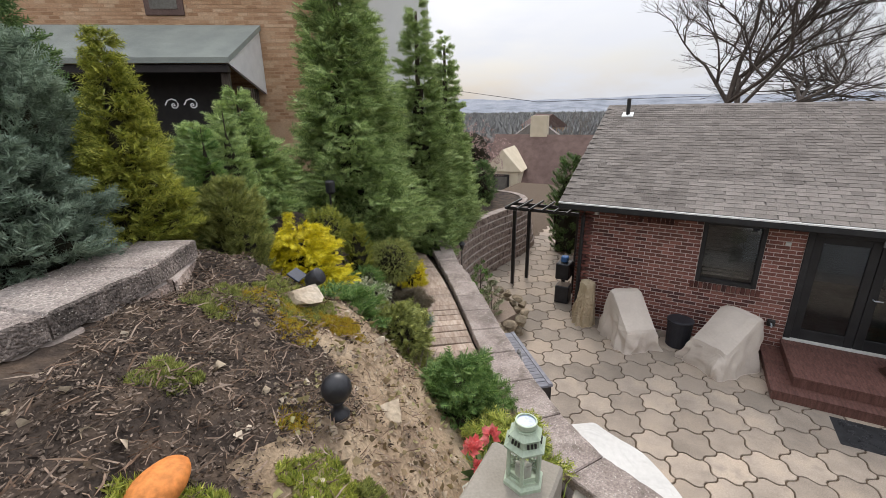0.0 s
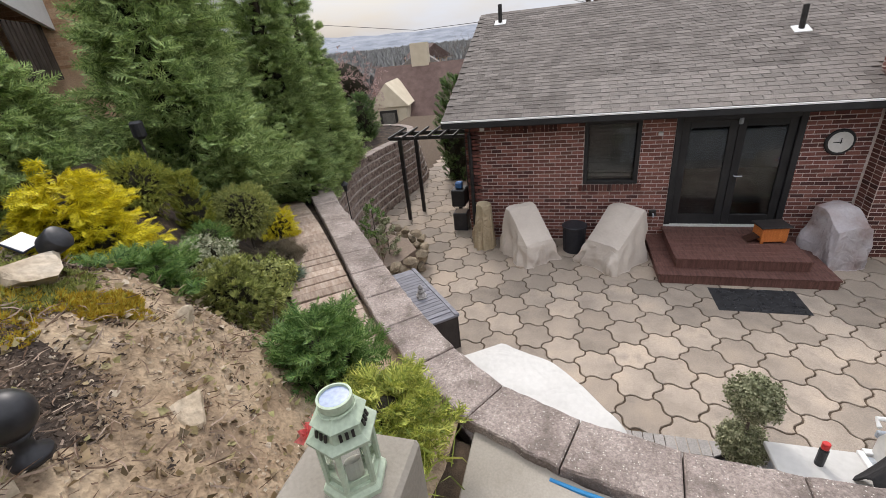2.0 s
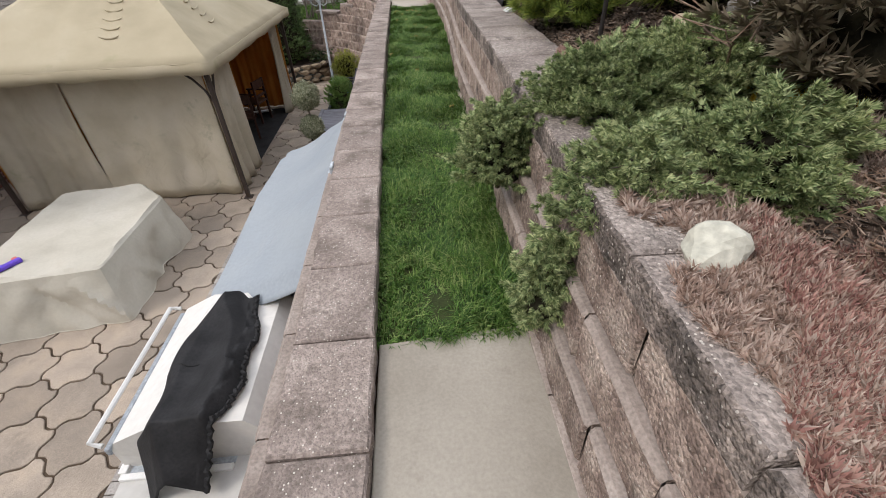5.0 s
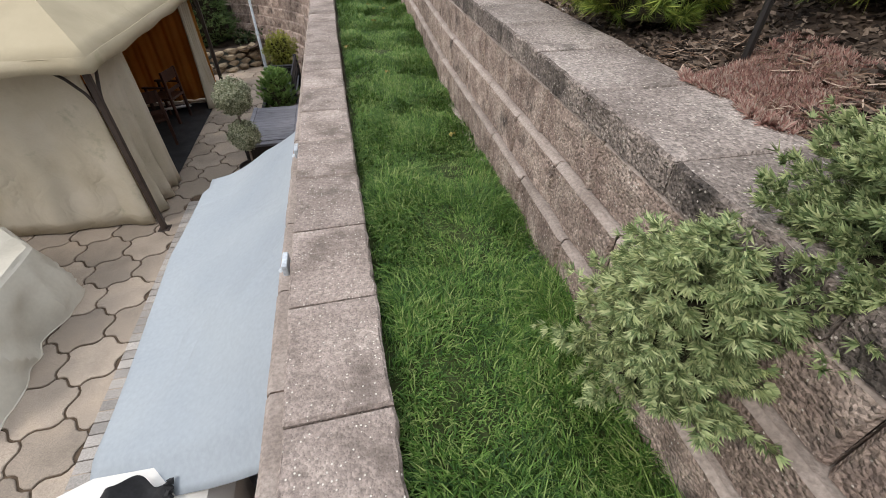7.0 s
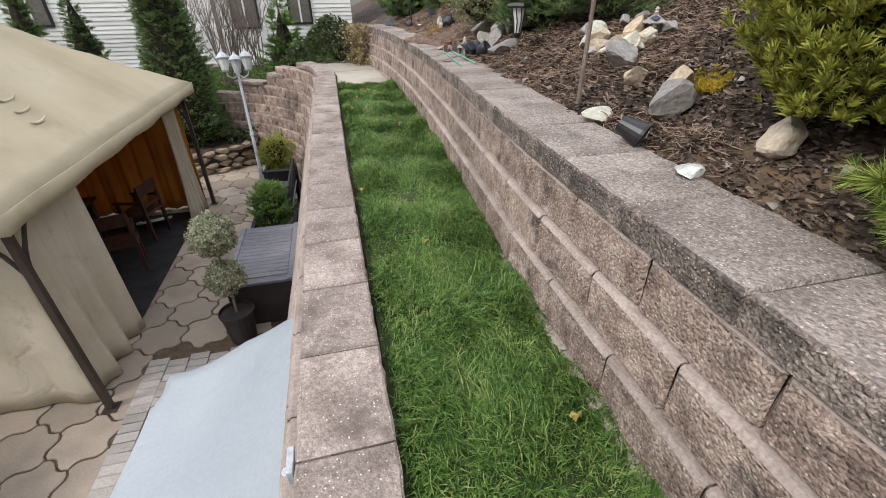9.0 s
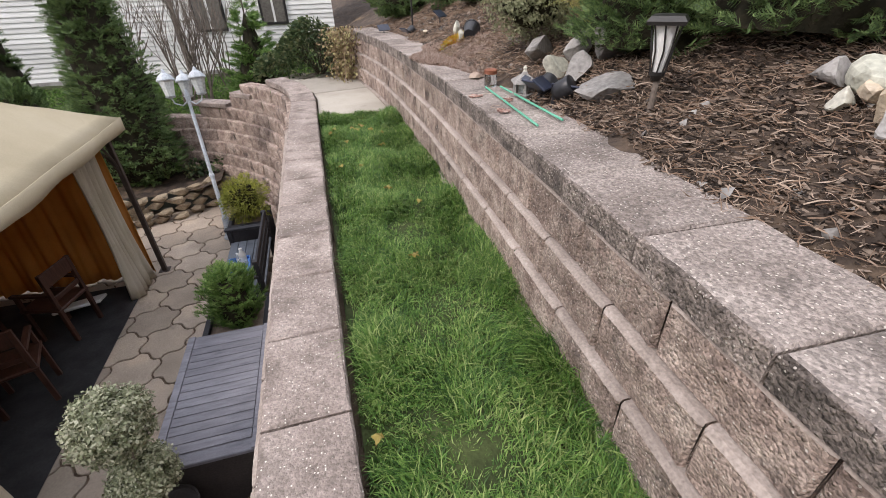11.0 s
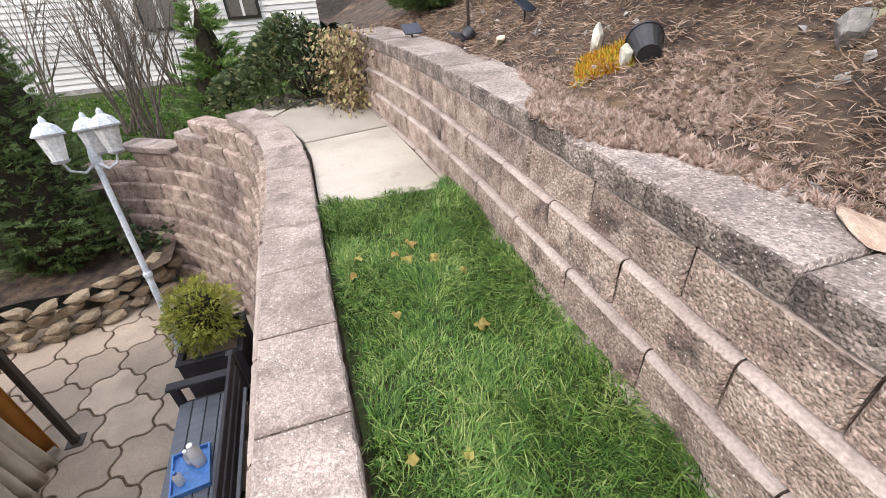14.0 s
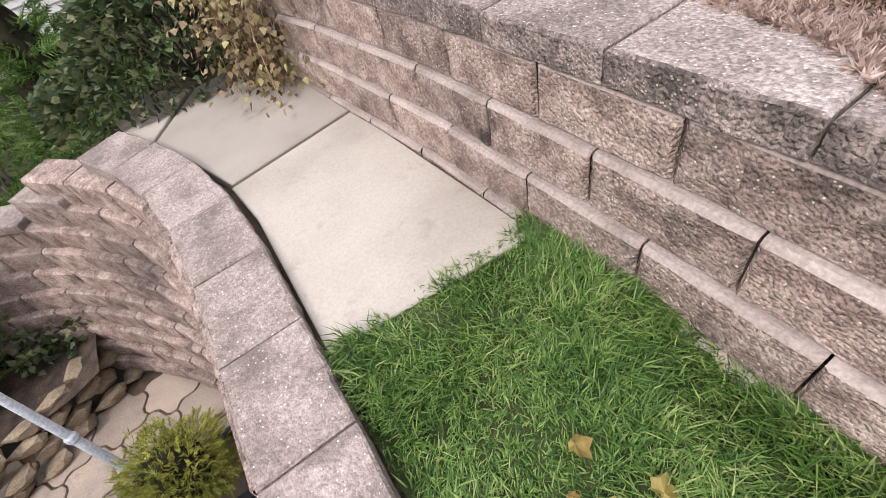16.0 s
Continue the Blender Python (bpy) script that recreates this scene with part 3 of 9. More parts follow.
def crown_points(kind, n, radius, height, seed, lump=0.3):
    """Places and outward ways of the sprays in a crown that stands on z = 0, gathered along its branches."""
    g = np.random.default_rng(seed)
    if kind == "ball":
        th = g.uniform(0, 2 * math.pi, n)
        depth = 1 - 0.5 * g.random(n) ** 2.0
        c = g.uniform(-1, 1, n)
        rr = depth * lumps(th, c, seed, lump)
        r = radius * np.sqrt(1 - c * c) * rr
        p = np.stack([r * np.cos(th), r * np.sin(th), height / 2 + height / 2 * c * rr], 1)
        w = p - [0, 0, height / 2]
        w = w / (np.linalg.norm(w, axis=1, keepdims=True) + 1e-6)
        return p, w + g.normal(0, 0.35, (n, 3))
    per = 11 if kind in ("cone", "flame") else 16 if n > 1500 else 12
    nb = max(14, n // per)
    i = np.arange(n) % nb
    th_b = np.arange(nb) * 2.39996 + g.normal(0, 0.3, nb)
    u = g.random(nb)
    if kind == "cone":
        h_b, rise = np.clip(1 - np.sqrt(u * 0.985), 0, 0.985), 0.3
        prof = (1 - h_b) ** 0.8 * np.minimum(1, 0.55 + h_b * 5)
    elif kind == "flame":
        h_b, rise = u ** 0.9, 0.9
        prof = np.sqrt(np.clip(np.sin(math.pi * np.clip(h_b * 0.82 + 0.16, 0, 1)), 0, 1))
    else:
        h_b, rise = u ** 0.8, 0.35
        prof = np.sqrt(1 - 0.95 * h_b * h_b)
    reach = radius * prof * lumps(th_b, h_b * 2, seed, lump) * g.uniform(0.8, 1.12, nb)
    if kind == "mound":
        h_b = h_b * lumps(th_b, h_b, seed + 3, lump * 0.6) * g.uniform(0.85, 1.12, nb)
    k = 0.4 + 0.6 * g.random(n) ** 0.65
    side = g.normal(0, 1, n) * (1.12 - k) * 0.42
    r, th = reach[i] * k, th_b[i] + side * 0.8 * min(1.0, 9 / math.sqrt(nb))
    room = np.minimum(1, np.maximum(0.0, h_b[i] * height))
    z = h_b[i] * height + np.minimum(rise * reach[i] * (k - 0.8), room) + g.normal(0, 0.018, n) * radius - 0.06 * radius * np.abs(side)
    p = np.stack([r * np.cos(th), r * np.sin(th), np.maximum(z, 0.01)], 1)
    a = th + np.sign(side) * g.uniform(0.1, 0.9, n)
    w = np.stack([np.cos(a), np.sin(a), rise * (0.4 + 0.8 * k)], 1)
    return p, w + g.normal(0, 0.2, (n, 3))


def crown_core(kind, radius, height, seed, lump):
    """The inner twigs of a crown with the shade between them: an uneven dark body inside the sprays."""
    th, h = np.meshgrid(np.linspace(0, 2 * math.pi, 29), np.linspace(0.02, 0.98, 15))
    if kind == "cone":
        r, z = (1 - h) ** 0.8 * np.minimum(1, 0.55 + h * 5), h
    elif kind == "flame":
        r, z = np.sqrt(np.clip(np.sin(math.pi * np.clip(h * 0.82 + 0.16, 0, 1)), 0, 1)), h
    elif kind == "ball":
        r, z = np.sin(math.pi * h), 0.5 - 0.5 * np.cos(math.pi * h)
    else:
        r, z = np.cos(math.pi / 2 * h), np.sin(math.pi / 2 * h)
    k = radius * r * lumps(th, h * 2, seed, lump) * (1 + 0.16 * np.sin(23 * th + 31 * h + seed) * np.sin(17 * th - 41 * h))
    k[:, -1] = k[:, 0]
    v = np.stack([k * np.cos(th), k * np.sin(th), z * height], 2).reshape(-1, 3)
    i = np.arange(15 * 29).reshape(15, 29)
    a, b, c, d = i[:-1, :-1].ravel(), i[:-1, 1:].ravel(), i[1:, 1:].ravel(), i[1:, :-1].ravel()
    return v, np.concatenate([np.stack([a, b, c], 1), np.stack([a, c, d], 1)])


PINE = leaves_tuft(26, 1.15, 0.036)
FEATHER, TUFT, NEEDLES, OVAL, IVY = leaves_feather(), leaves_tuft(9, 0.9, 0.13), leaves_tuft(16, 1.25, 0.022), leaves_oval(), leaves_ivy()


def plant(name, at, kind, radius, height, n, template, size, leaf, label, category, trunk=0.0, lift=0.0, seed=1, lump=0.3, droop=0.0, lean=(0, 0), group="", bark=None, twigs=12, core=0.6):
    """A shrub or tree: a tapered trunk with limbs and a crown of many small sprays."""
    root = base(name, Matrix.Translation(at), label, category, group)
    p, w = crown_points(kind, n, radius, height, seed, lump)
    p[:, 2] += lift
    p[:, 0] += lean[0] * p[:, 2]
    p[:, 1] += lean[1] * p[:, 2]
    w[:, 2] -= droop
    g = np.random.default_rng(seed + 50)
    v, t = scatter(template, p, w, size * g.uniform(0.65, 1.3, n))
    bm = bmesh.new()
    h = lift + height * (0.92 if kind in ("cone", "flame") else 0.6)
    tr = trunk or max(0.012, radius * 0.06)
    tube(bm, [(0, 0, -0.08), (lean[0] * h * 0.4, lean[1] * h * 0.4, h * 0.4), (lean[0] * h, lean[1] * h, h)], [tr, tr * 0.7, tr * 0.25], 7)
    for k in range(twigs):
        a, z = g.uniform(0, 6.28), lift + height * g.uniform(0.08, 0.8)
        q = radius * 0.75 * ((1 - (z - lift) / height) if kind == "cone" else 0.8)
        tube(bm, [(0, 0, z * 0.85), (q * 0.5 * math.cos(a), q * 0.5 * math.sin(a), z), (q * math.cos(a), q * math.sin(a), z + 0.12 * q)], [tr * 0.4, tr * 0.25, tr * 0.08], 4)
    part("trunk", bm, bark or M_BARK, root)
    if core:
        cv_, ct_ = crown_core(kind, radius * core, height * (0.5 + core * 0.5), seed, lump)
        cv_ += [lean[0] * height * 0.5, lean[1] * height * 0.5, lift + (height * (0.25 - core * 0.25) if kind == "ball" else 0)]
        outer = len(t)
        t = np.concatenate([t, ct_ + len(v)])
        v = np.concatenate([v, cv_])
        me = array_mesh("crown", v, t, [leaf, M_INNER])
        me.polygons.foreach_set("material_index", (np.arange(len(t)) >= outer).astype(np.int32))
    else:
        me = array_mesh("crown", v, t, leaf)
    put_mesh("crown", me, root)
    return root


def rock_bm(sx, sy, sz, seed, rough=0.3, sub=3):
    """A broken stone with flat faces and chipped edges, standing on z = 0."""
    bm = bmesh.new()
    bmesh.ops.create_icosphere(bm, subdivisions=sub, radius=0.5)
    g = random.Random(seed)
    planes = [(Vector((g.uniform(-1, 1), g.uniform(-1, 1), g.uniform(-0.7, 1))).normalized(), g.uniform(0.2, 0.36)) for _ in range(11)]
    for v in bm.verts:
        for n, d in planes:
            k = v.co.dot(n) - d
            if k > 0:
                v.co -= n * k
        v.co *= 1 + rough * 0.55 * (0.5 * noise.noise(v.co * 4 + Vector((seed, 0, 0))) + 0.28 * noise.noise(v.co * 11 + Vector((0, seed, 0))))
        v.co = Vector((v.co.x * sx, v.co.y * sy, v.co.z * sz))
    low = min(v.co.z for v in bm.verts)
    for v in bm.verts:
        v.co.z -= low + sz * 0.12
    return bm


def rock(name, at, size, turn, mat_, label, seed, group="", tilt=(0, 0)):
    ob = put(name, rock_bm(*size, seed), mat_, label=label, category="rock", group=group)
    ob.matrix_world = pose(*at, tilt[0], tilt[1], turn)
    return ob


def smooth01(x, a, b):
    k = np.clip((np.asarray(x, float) - a) / (b - a), 0, 1)
    return k * k * (3 - 2 * k)


def drape(name, outline, height, mat_, label, category, at, turn=0, top=None, wrinkle=0.03, rings=16, flare=1.08, seed=1, round_=0.08, per=26):
    """A fabric cover that hangs over a thing: a soft top and a skirt with folds down to the ground."""
    n = len(outline)
    pts = []
    for i in range(n):
        a, b = Vector(outline[i]), Vector(outline[(i + 1) % n])
        pts += [a.lerp(b, k / per) for k in range(per)]
    pts = [(pts[i - 1] + pts[i] * 2 + pts[(i + 1) % len(pts)]) / 4 for i in range(len(pts))]
    m = len(pts)
    c = sum(pts, Vector((0, 0))) / m
    bm = bmesh.new()
    rows = []
    g = random.Random(seed)
    ph = [g.uniform(0, 6.28) for _ in range(4)]
    creases = [(g.uniform(0, 6.28), g.uniform(0.07, 0.22), g.uniform(-0.5, 0.5), g.choice((-1, 1, 1)) * g.uniform(0.5, 1.4), g.uniform(0.05, 0.5)) for _ in range(18)]
    for r in range(rings + 1):
        k = r / rings
        row = []
        for i, p in enumerate(pts):
            a = 2 * math.pi * i / m
            fold = (math.sin(5 * a + ph[0]) * 0.5 + math.sin(9 * a + ph[1]) * 0.3) * wrinkle * (k ** 1.1)
            for ca, cw, cs, cd, c0 in creases:
                off = abs((a - ca - cs * k + math.pi) % (2 * math.pi) - math.pi) / (cw * (0.5 + 0.8 * k))
                if off < 1 and k > c0:
                    fold += cd * wrinkle * (1 - off) * min(1, (k - c0) * 3)
            s = 1 + (flare - 1) * k - (0.05 * (1 - k) ** 6)
            q = c + (p - c) * s
            o = (p - c).normalized() * (fold + 0.8 * wrinkle * noise.noise(Vector((p.x * 6, p.y * 6, k * 2.6 + seed))) * min(1, k * 3))
            ztop = height if top is None else top(p.x, p.y)
            z = ztop * (1 - k) + 0.012 * math.sin(9 * a + ph[3]) * (1 - k) + (0.006 if r == rings else 0)
            if r == 0:
                z = ztop
            elif r == 1:
                z = ztop - round_ * 0.5
            z = max(0.006, z)
            row.append(bm.verts.new((q.x + o.x, q.y + o.y, z)))
        rows.append(row)
    for a, b in zip(rows, rows[1:]):
        for i in range(m):
            bm.faces.new((a[i], b[i], b[(i + 1) % m], a[(i + 1) % m]))
    inner = rows[0]
    for s in (0.93, 0.8, 0.6, 0.4, 0.2):
        row = []
        for i, p in enumerate(pts):
            q = c + (p - c) * s
            ztop = (height if top is None else top(q.x, q.y)) + 0.012 + 0.03 * noise.noise(Vector((q.x * 3.5, q.y * 3.5, seed)))
            row.append(bm.verts.new((q.x, q.y, ztop)))
        for i in range(m):
            bm.faces.new((inner[i], inner[(i + 1) % m], row[(i + 1) % m], row[i]))
        inner = row
    cz = (height if top is None else top(c.x, c.y)) + 0.02
    cv = bm.verts.new((c.x, c.y, cz))
    for i in range(m):
        bm.faces.new((inner[i], inner[(i + 1) % m], cv))
    bmesh.ops.recalc_face_normals(bm, faces=bm.faces)
    hem = tube(bmesh.new(), [(v.co.x, v.co.y, v.co.z + 0.006) for v in rows[-1] + rows[-1][:1]], 0.007, 5)
    ob = put(name, bm, mat_, smooth=True, label=label, category=category)
    ob.matrix_world = pose(*at, 0, 0, turn)
    ob.data.set_sharp_from_angle(angle=radians(28))
    part("hem", hem, mat_, ob)
    return ob

# ---- the lie of the land ----
CAP_Z, STRIP_Z, WALL_Z = 2.17, 2.10, 2.82
U, N, P0 = (-0.78, -0.62), (0.62, -0.78), (-0.38, -0.27)


def wall_x(y):
    """The face of the upper garden wall, along the strip of grass."""
    return np.interp(y, [0.3, 1.1, 1.5, 2.3, 4, 6, 8.3, 10, 11.3, 12.5, 13.5, 14.6], [0.6, 0.635, 0.662, 0.68, 0.74, 0.78, 0.9, 0.95, 0.94, 0.9, 0.8, 0.62])


def hill_z(x, y):
    """The height of the planted slope."""
    x, y = np.asarray(x, float), np.asarray(y, float)
    dx, dy = x - P0[0], y - P0[1]
    s, d = dx * U[0] + dy * U[1], dx * N[0] + dy * N[1]
    low = 2.1 - 0.62 * smooth01(s, 2.6, 8.0) - 0.05 * np.maximum(0, s - 8)
    near = np.interp(d, [0.2, 0.42, 0.8, 1.3, 1.9, 2.6, 9], [0.0, 0.16, 0.5, 1.06, 1.44, 1.58, 3.6])
    far = np.interp(d, [0.8, 0.95, 1.25, 1.6, 2.6, 9], [0.0, 0.1, 0.42, 0.8, 1.5, 3.6])
    k = smooth01(s, 0.55, 1.15)
    h1 = low - 0.07 * k + near * (1 - k) + far * k * (1 - 0.35 * smooth01(s, 3, 9))
    h2 = 2.755 + 0.44 * np.maximum(0, x - 1.22) - 0.06 * np.maximum(0, x - 4) - 0.5 * smooth01(y, 15, 22)
    b = smooth01(y, -0.1, 0.8)
    return h1 * (1 - b) + h2 * b


def bumpy(x, y, a=0.03):
    return a * (np.sin(7.3 * x + 2.1 * y) * np.sin(6.1 * y - 1.7 * x) + 0.6 * np.sin(17 * x - 9 * y) * np.sin(13 * y + 5 * x))


gx, gy = np.meshgrid(np.concatenate([np.arange(-12, 3, 0.1), np.arange(3, 40, 1.0)]), np.concatenate([np.arange(-40, -8, 1.0), np.arange(-8, 16, 0.1), np.arange(16, 40, 1.0)]))
gd = (gx - P0[0]) * N[0] + (gy - P0[1]) * N[1]
gz = hill_z(gx, gy) + bumpy(gx, gy) * np.where(gy < 0, smooth01(gd, 0.75, 1.0), 1)
mid = lambda a: (a[:-1, :-1] + a[1:, 1:]) / 2
mx_, my_, md = mid(gx), mid(gy), mid(gd)
keep = np.where(my_ < 0.3, (md > 0.02) & ~((my_ > -0.35) & (mx_ < 0.62)), mx_ > wall_x(my_) + 0.14)
keep &= ~((my_ > 14.4) & (mx_ < 0.9))
hill = put_mesh("hill_ground", grid_mesh("hill_ground", np.stack([gx, gy, gz], 2), [M_MULCH, M_SAND], keep), kind="structure",
                label="planted slope of dark mulch and sandy soil", category="ground")
ms = (mx_[keep] - P0[0]) * U[0] + (my_[keep] - P0[1]) * U[1]
sandy = (md[keep] < 1.42 + 0.16 * np.sin(5 * ms)) & (ms > -1.6) & (ms < 1.7) & (my_[keep] < 0.3)
hill.data.polygons.foreach_set("material_index", np.concatenate([sandy, sandy]).astype(np.int32))

# far ground, lawn behind the end wall, distance
bm = bmesh.new()
prism(bm, [(-3000, -3000), (3000, -3000), (3000, 3000), (-3000, 3000)], -3.2, -3.0)
put("ground", bm, M_FARGROUND, kind="structure", label="wide ground of the valley out to the horizon", category="ground")
lx, ly = np.meshgrid(np.arange(-16, 1.7, 0.3), np.arange(14.25, 34, 0.3))
edge = smooth01(ly, 14.9, 16.2)
lz = 0.42 + 0.72 * edge + 0.4 * smooth01(lx, -2.4, -1.2) + 0.5 * smooth01(lx, -1.4, 0.6) + bumpy(lx, ly, 0.02)
lawn_keep = ~((mid(lx) > -1.9) & (mid(ly) < 14.6 + 0.5 * smooth01(-mid(lx), 0, 1.2)))
lawn = put_mesh("lawn", grid_mesh("lawn", np.stack([lx, ly, lz], 2), [M_LAWNSOIL, M_MULCH], lawn_keep), kind="structure", label="neighbour's green lawn and mulched bed beyond the end wall", category="lawn")
dug = mid(ly)[lawn_keep] < 15.9
lawn.data.polygons.foreach_set("material_index", np.concatenate([dug, dug]).astype(np.int32))
bm = bmesh.new()
for ring, (dist, top) in enumerate([(900, 34), (1500, 62)]):
    lo, hi = [], []
    for k in range(161):
        a = 2 * math.pi * k / 160
        h = top * (0.7 + 0.5 * noise.noise(Vector((math.cos(a) * 3, math.sin(a) * 3, ring * 7))) + 0.12 * noise.noise(Vector((math.cos(a) * 30, math.sin(a) * 30, ring))))
        lo.append(bm.verts.new((dist * math.cos(a), dist * math.sin(a), -3)))
        hi.append(bm.verts.new((dist * 1.2 * math.cos(a), dist * 1.2 * math.sin(a), h)))
    for k in range(160):
        bm.faces.new((lo[k], lo[k + 1], hi[k + 1], hi[k]))
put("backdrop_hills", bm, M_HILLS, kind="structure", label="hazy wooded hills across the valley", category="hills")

# ---- patio ----
put("patio", new_box(-24, -0.75, -9, 14.6, -3.0, -0.012), M_JOINT, kind="structure", label="patio bed of dark joint sand under the pavers", category="patio")
patio = bpy.data.objects["patio"]

# ---- lower retaining wall, its cap, landing, grass strip ----


CAP_OUT = [(-7.6, -5.55), (-6.0, -4.35), (-4.3, -3.12), (-2.95, -2.1), (-1.95, -1.34), (-1.25, -0.76), (-0.66, -0.18), (-0.44, 0.36), (-0.33, 0.85), (-0.3, 1.4), (-0.3, 2.3),
           (-0.33, 4), (-0.35, 6), (-0.36, 8), (-0.35, 10), (-0.34, 11.8), (-0.33, 12.8), (-0.48, 13.6), (-0.78, 14.25)]


def sample(line, step):
    """Points along a line of corners at even steps, rounded, with the way at each."""
    p = np.array(line, float)
    for _ in range(3):
        q = [p[0]]
        for a, b in zip(p, p[1:]):
            q += [a * 0.75 + b * 0.25, a * 0.25 + b * 0.75]
        p = np.array(q + [p[-1]])
    seg = np.linalg.norm(np.diff(p, axis=0), axis=1)
    s = np.concatenate([[0], np.cumsum(seg)])
    n = max(2, int(round(s[-1] / step)) + 1)
    at = np.linspace(0, s[-1], n)
    pts = np.stack([np.interp(at, s, p[:, k]) for k in (0, 1)], 1)
    return pts


def cap_height(p):
    s = (p[0] - P0[0]) * U[0] + (p[1] - P0[1]) * U[1]
    return CAP_Z - 0.55 * float(smooth01(s, 2.6, 8.0)) if p[1] < 0 else CAP_Z


def lay_caps(line, width, thick, parent, mat_, top, step, seed, name="cap_block", side=1, edge=None):
    """Cap blocks laid end to end along a line, each a plate with a chipped edge."""
    pts = sample(line, step)
    g = random.Random(seed)
    ways = np.gradient(pts, axis=0)
    ways /= np.linalg.norm(ways, axis=1, keepdims=True)
    for a, b, wa, wb in zip(pts, pts[1:], ways, ways[1:]):
        d = (b - a) / np.linalg.norm(b - a)
        nrm = np.array([d[1], -d[0]]) * side
        na, nb_ = np.array([wa[1], -wa[0]]) * side, np.array([wb[1], -wb[0]]) * side
        a2, b2 = a + d * 0.004, b - d * 0.004
        za, j = top(a), g.uniform(-0.002, 0.002)
        bm = bmesh.new()
        k = 9
        out = [a2 + (b2 - a2) * i / k + nrm * (g.uniform(-0.006, 0.004) if 0 < i < k else 0.0) for i in range(k + 1)]
        ia, ib = a2 + na * width, b2 + nb_ * width
        inn = [ib - (ib - ia) * i / k + nrm * (g.uniform(-0.006, 0.006) if 0 < i < k else 0.0) for i in range(k + 1)]
        if side < 0:
            out, inn = out[::-1], inn[::-1]
        o = (a + b) / 2
        prism(bm, [(q[0] - o[0], q[1] - o[1]) for q in (out + inn)], -thick, 0)
        bmesh.ops.recalc_face_normals(bm, faces=bm.faces)
        bmesh.ops.bevel(bm, geom=[e for e in bm.edges if abs(e.verts[0].co.z) < 1e-6 and abs(e.verts[1].co.z) < 1e-6], offset=0.009, segments=1, affect="EDGES")
        for v in bm.verts:
            v.co.z += g.uniform(-0.002, 0.002) if v.co.z > -0.004 else g.uniform(-0.004, 0.004) if v.co.z > -0.02 else 0.0
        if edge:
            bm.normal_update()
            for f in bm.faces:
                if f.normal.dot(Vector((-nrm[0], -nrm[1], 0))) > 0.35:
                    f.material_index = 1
        ob = put(name, bm, [mat_, edge] if edge else mat_, parent)
        ob.matrix_world = pose(float(o[0]), float(o[1]), za + j, g.uniform(-0.12, 0.12), g.uniform(-0.12, 0.12), 0)


def block_mesh(length, height, depth, seed):
    """A wall block with a split face towards -y, a smooth arris and its centre line at the face."""
    g = random.Random(seed)
    nx, nz = 8, 4
    verts, faces = [], []
    for iz in range(nz + 1):
        for ix in range(nx + 1):
            step_ = (0.0, 0.022, 0.19, 0.36, 0.52, 0.68, 0.84, 0.978, 1.0)[ix]
            x, z = -length / 2 + length * step_, height * (0.0, 0.4, 0.7, 0.925, 1.0)[iz]
            y = 0.02 if iz == nz else 0.011 if ix in (0, nx) else 0.003 + g.uniform(-0.002, 0.002) if iz == nz - 1 else g.uniform(-0.006, 0.005)
            verts.append((x, y, z))
    for iz in range(nz):
        for ix in range(nx):
            a = iz * (nx + 1) + ix
            faces.append((a, a + 1, a + nx + 2, a + nx + 1))
    b = len(verts)
    verts += [(-length / 2, depth, 0), (length / 2, depth, 0), (length / 2, depth, height), (-length / 2, depth, height)]
    c0, c1, c2, c3 = 0, nx, nz * (nx + 1) + nx, nz * (nx + 1)
    faces += [(c3, c2, b + 2, b + 3), (c1, b + 1, b + 2, c2), (c0, c3, b + 3, b)]
    me = bpy.data.meshes.new("block")
    me.from_pydata(verts, [], faces)
    me.materials.append(M_FACE)
    me.materials.append(M_LEDGE)
    for k in list(range(nx * (nz - 1), nx * nz)) + [nx * nz]:
        me.polygons[k].material_index = 1
    return me


BLOCKS = [block_mesh(0.478, 0.196, 0.24, k) for k in range(6)]
ROUGH_BLOCKS = [block_mesh(0.478, 0.196, 0.24, 20 + k) for k in range(6)]
for me in ROUGH_BLOCKS:
    me.materials[1] = M_FACE


def lay_course(line, z, parent, step, shift, seed, joined=None, skip=None, blocks=BLOCKS):
    """One course of blocks along a line, face to the line's left."""
    p = np.array(line, float)
    seg = np.linalg.norm(np.diff(p, axis=0), axis=1)
    s = np.concatenate([[0], np.cumsum(seg)])
    g = random.Random(seed)
    at = shift % step
    while at < s[-1] + step * 0.4:
        q = np.array([np.interp(at, s, p[:, k]) for k in (0, 1)])
        r = np.array([np.interp(min(at + 0.1, s[-1]), s, p[:, k]) - np.interp(max(at - 0.1, 0), s, p[:, k]) for k in (0, 1)])
        turn = math.degrees(math.atan2(r[1], r[0]))
        m = pose(float(q[0]), float(q[1]), z, 0, 0, turn + 180) @ Matrix.Diagonal((step / 0.485, 1, 1, 1))
        at += step
        if skip and skip(q):
            continue
        me = blocks[g.randrange(6)]
        if joined is not None:
            joined.append((me, m))
        else:
            ob = new("block", me)
            ob.parent = parent
            ob.matrix_world = m


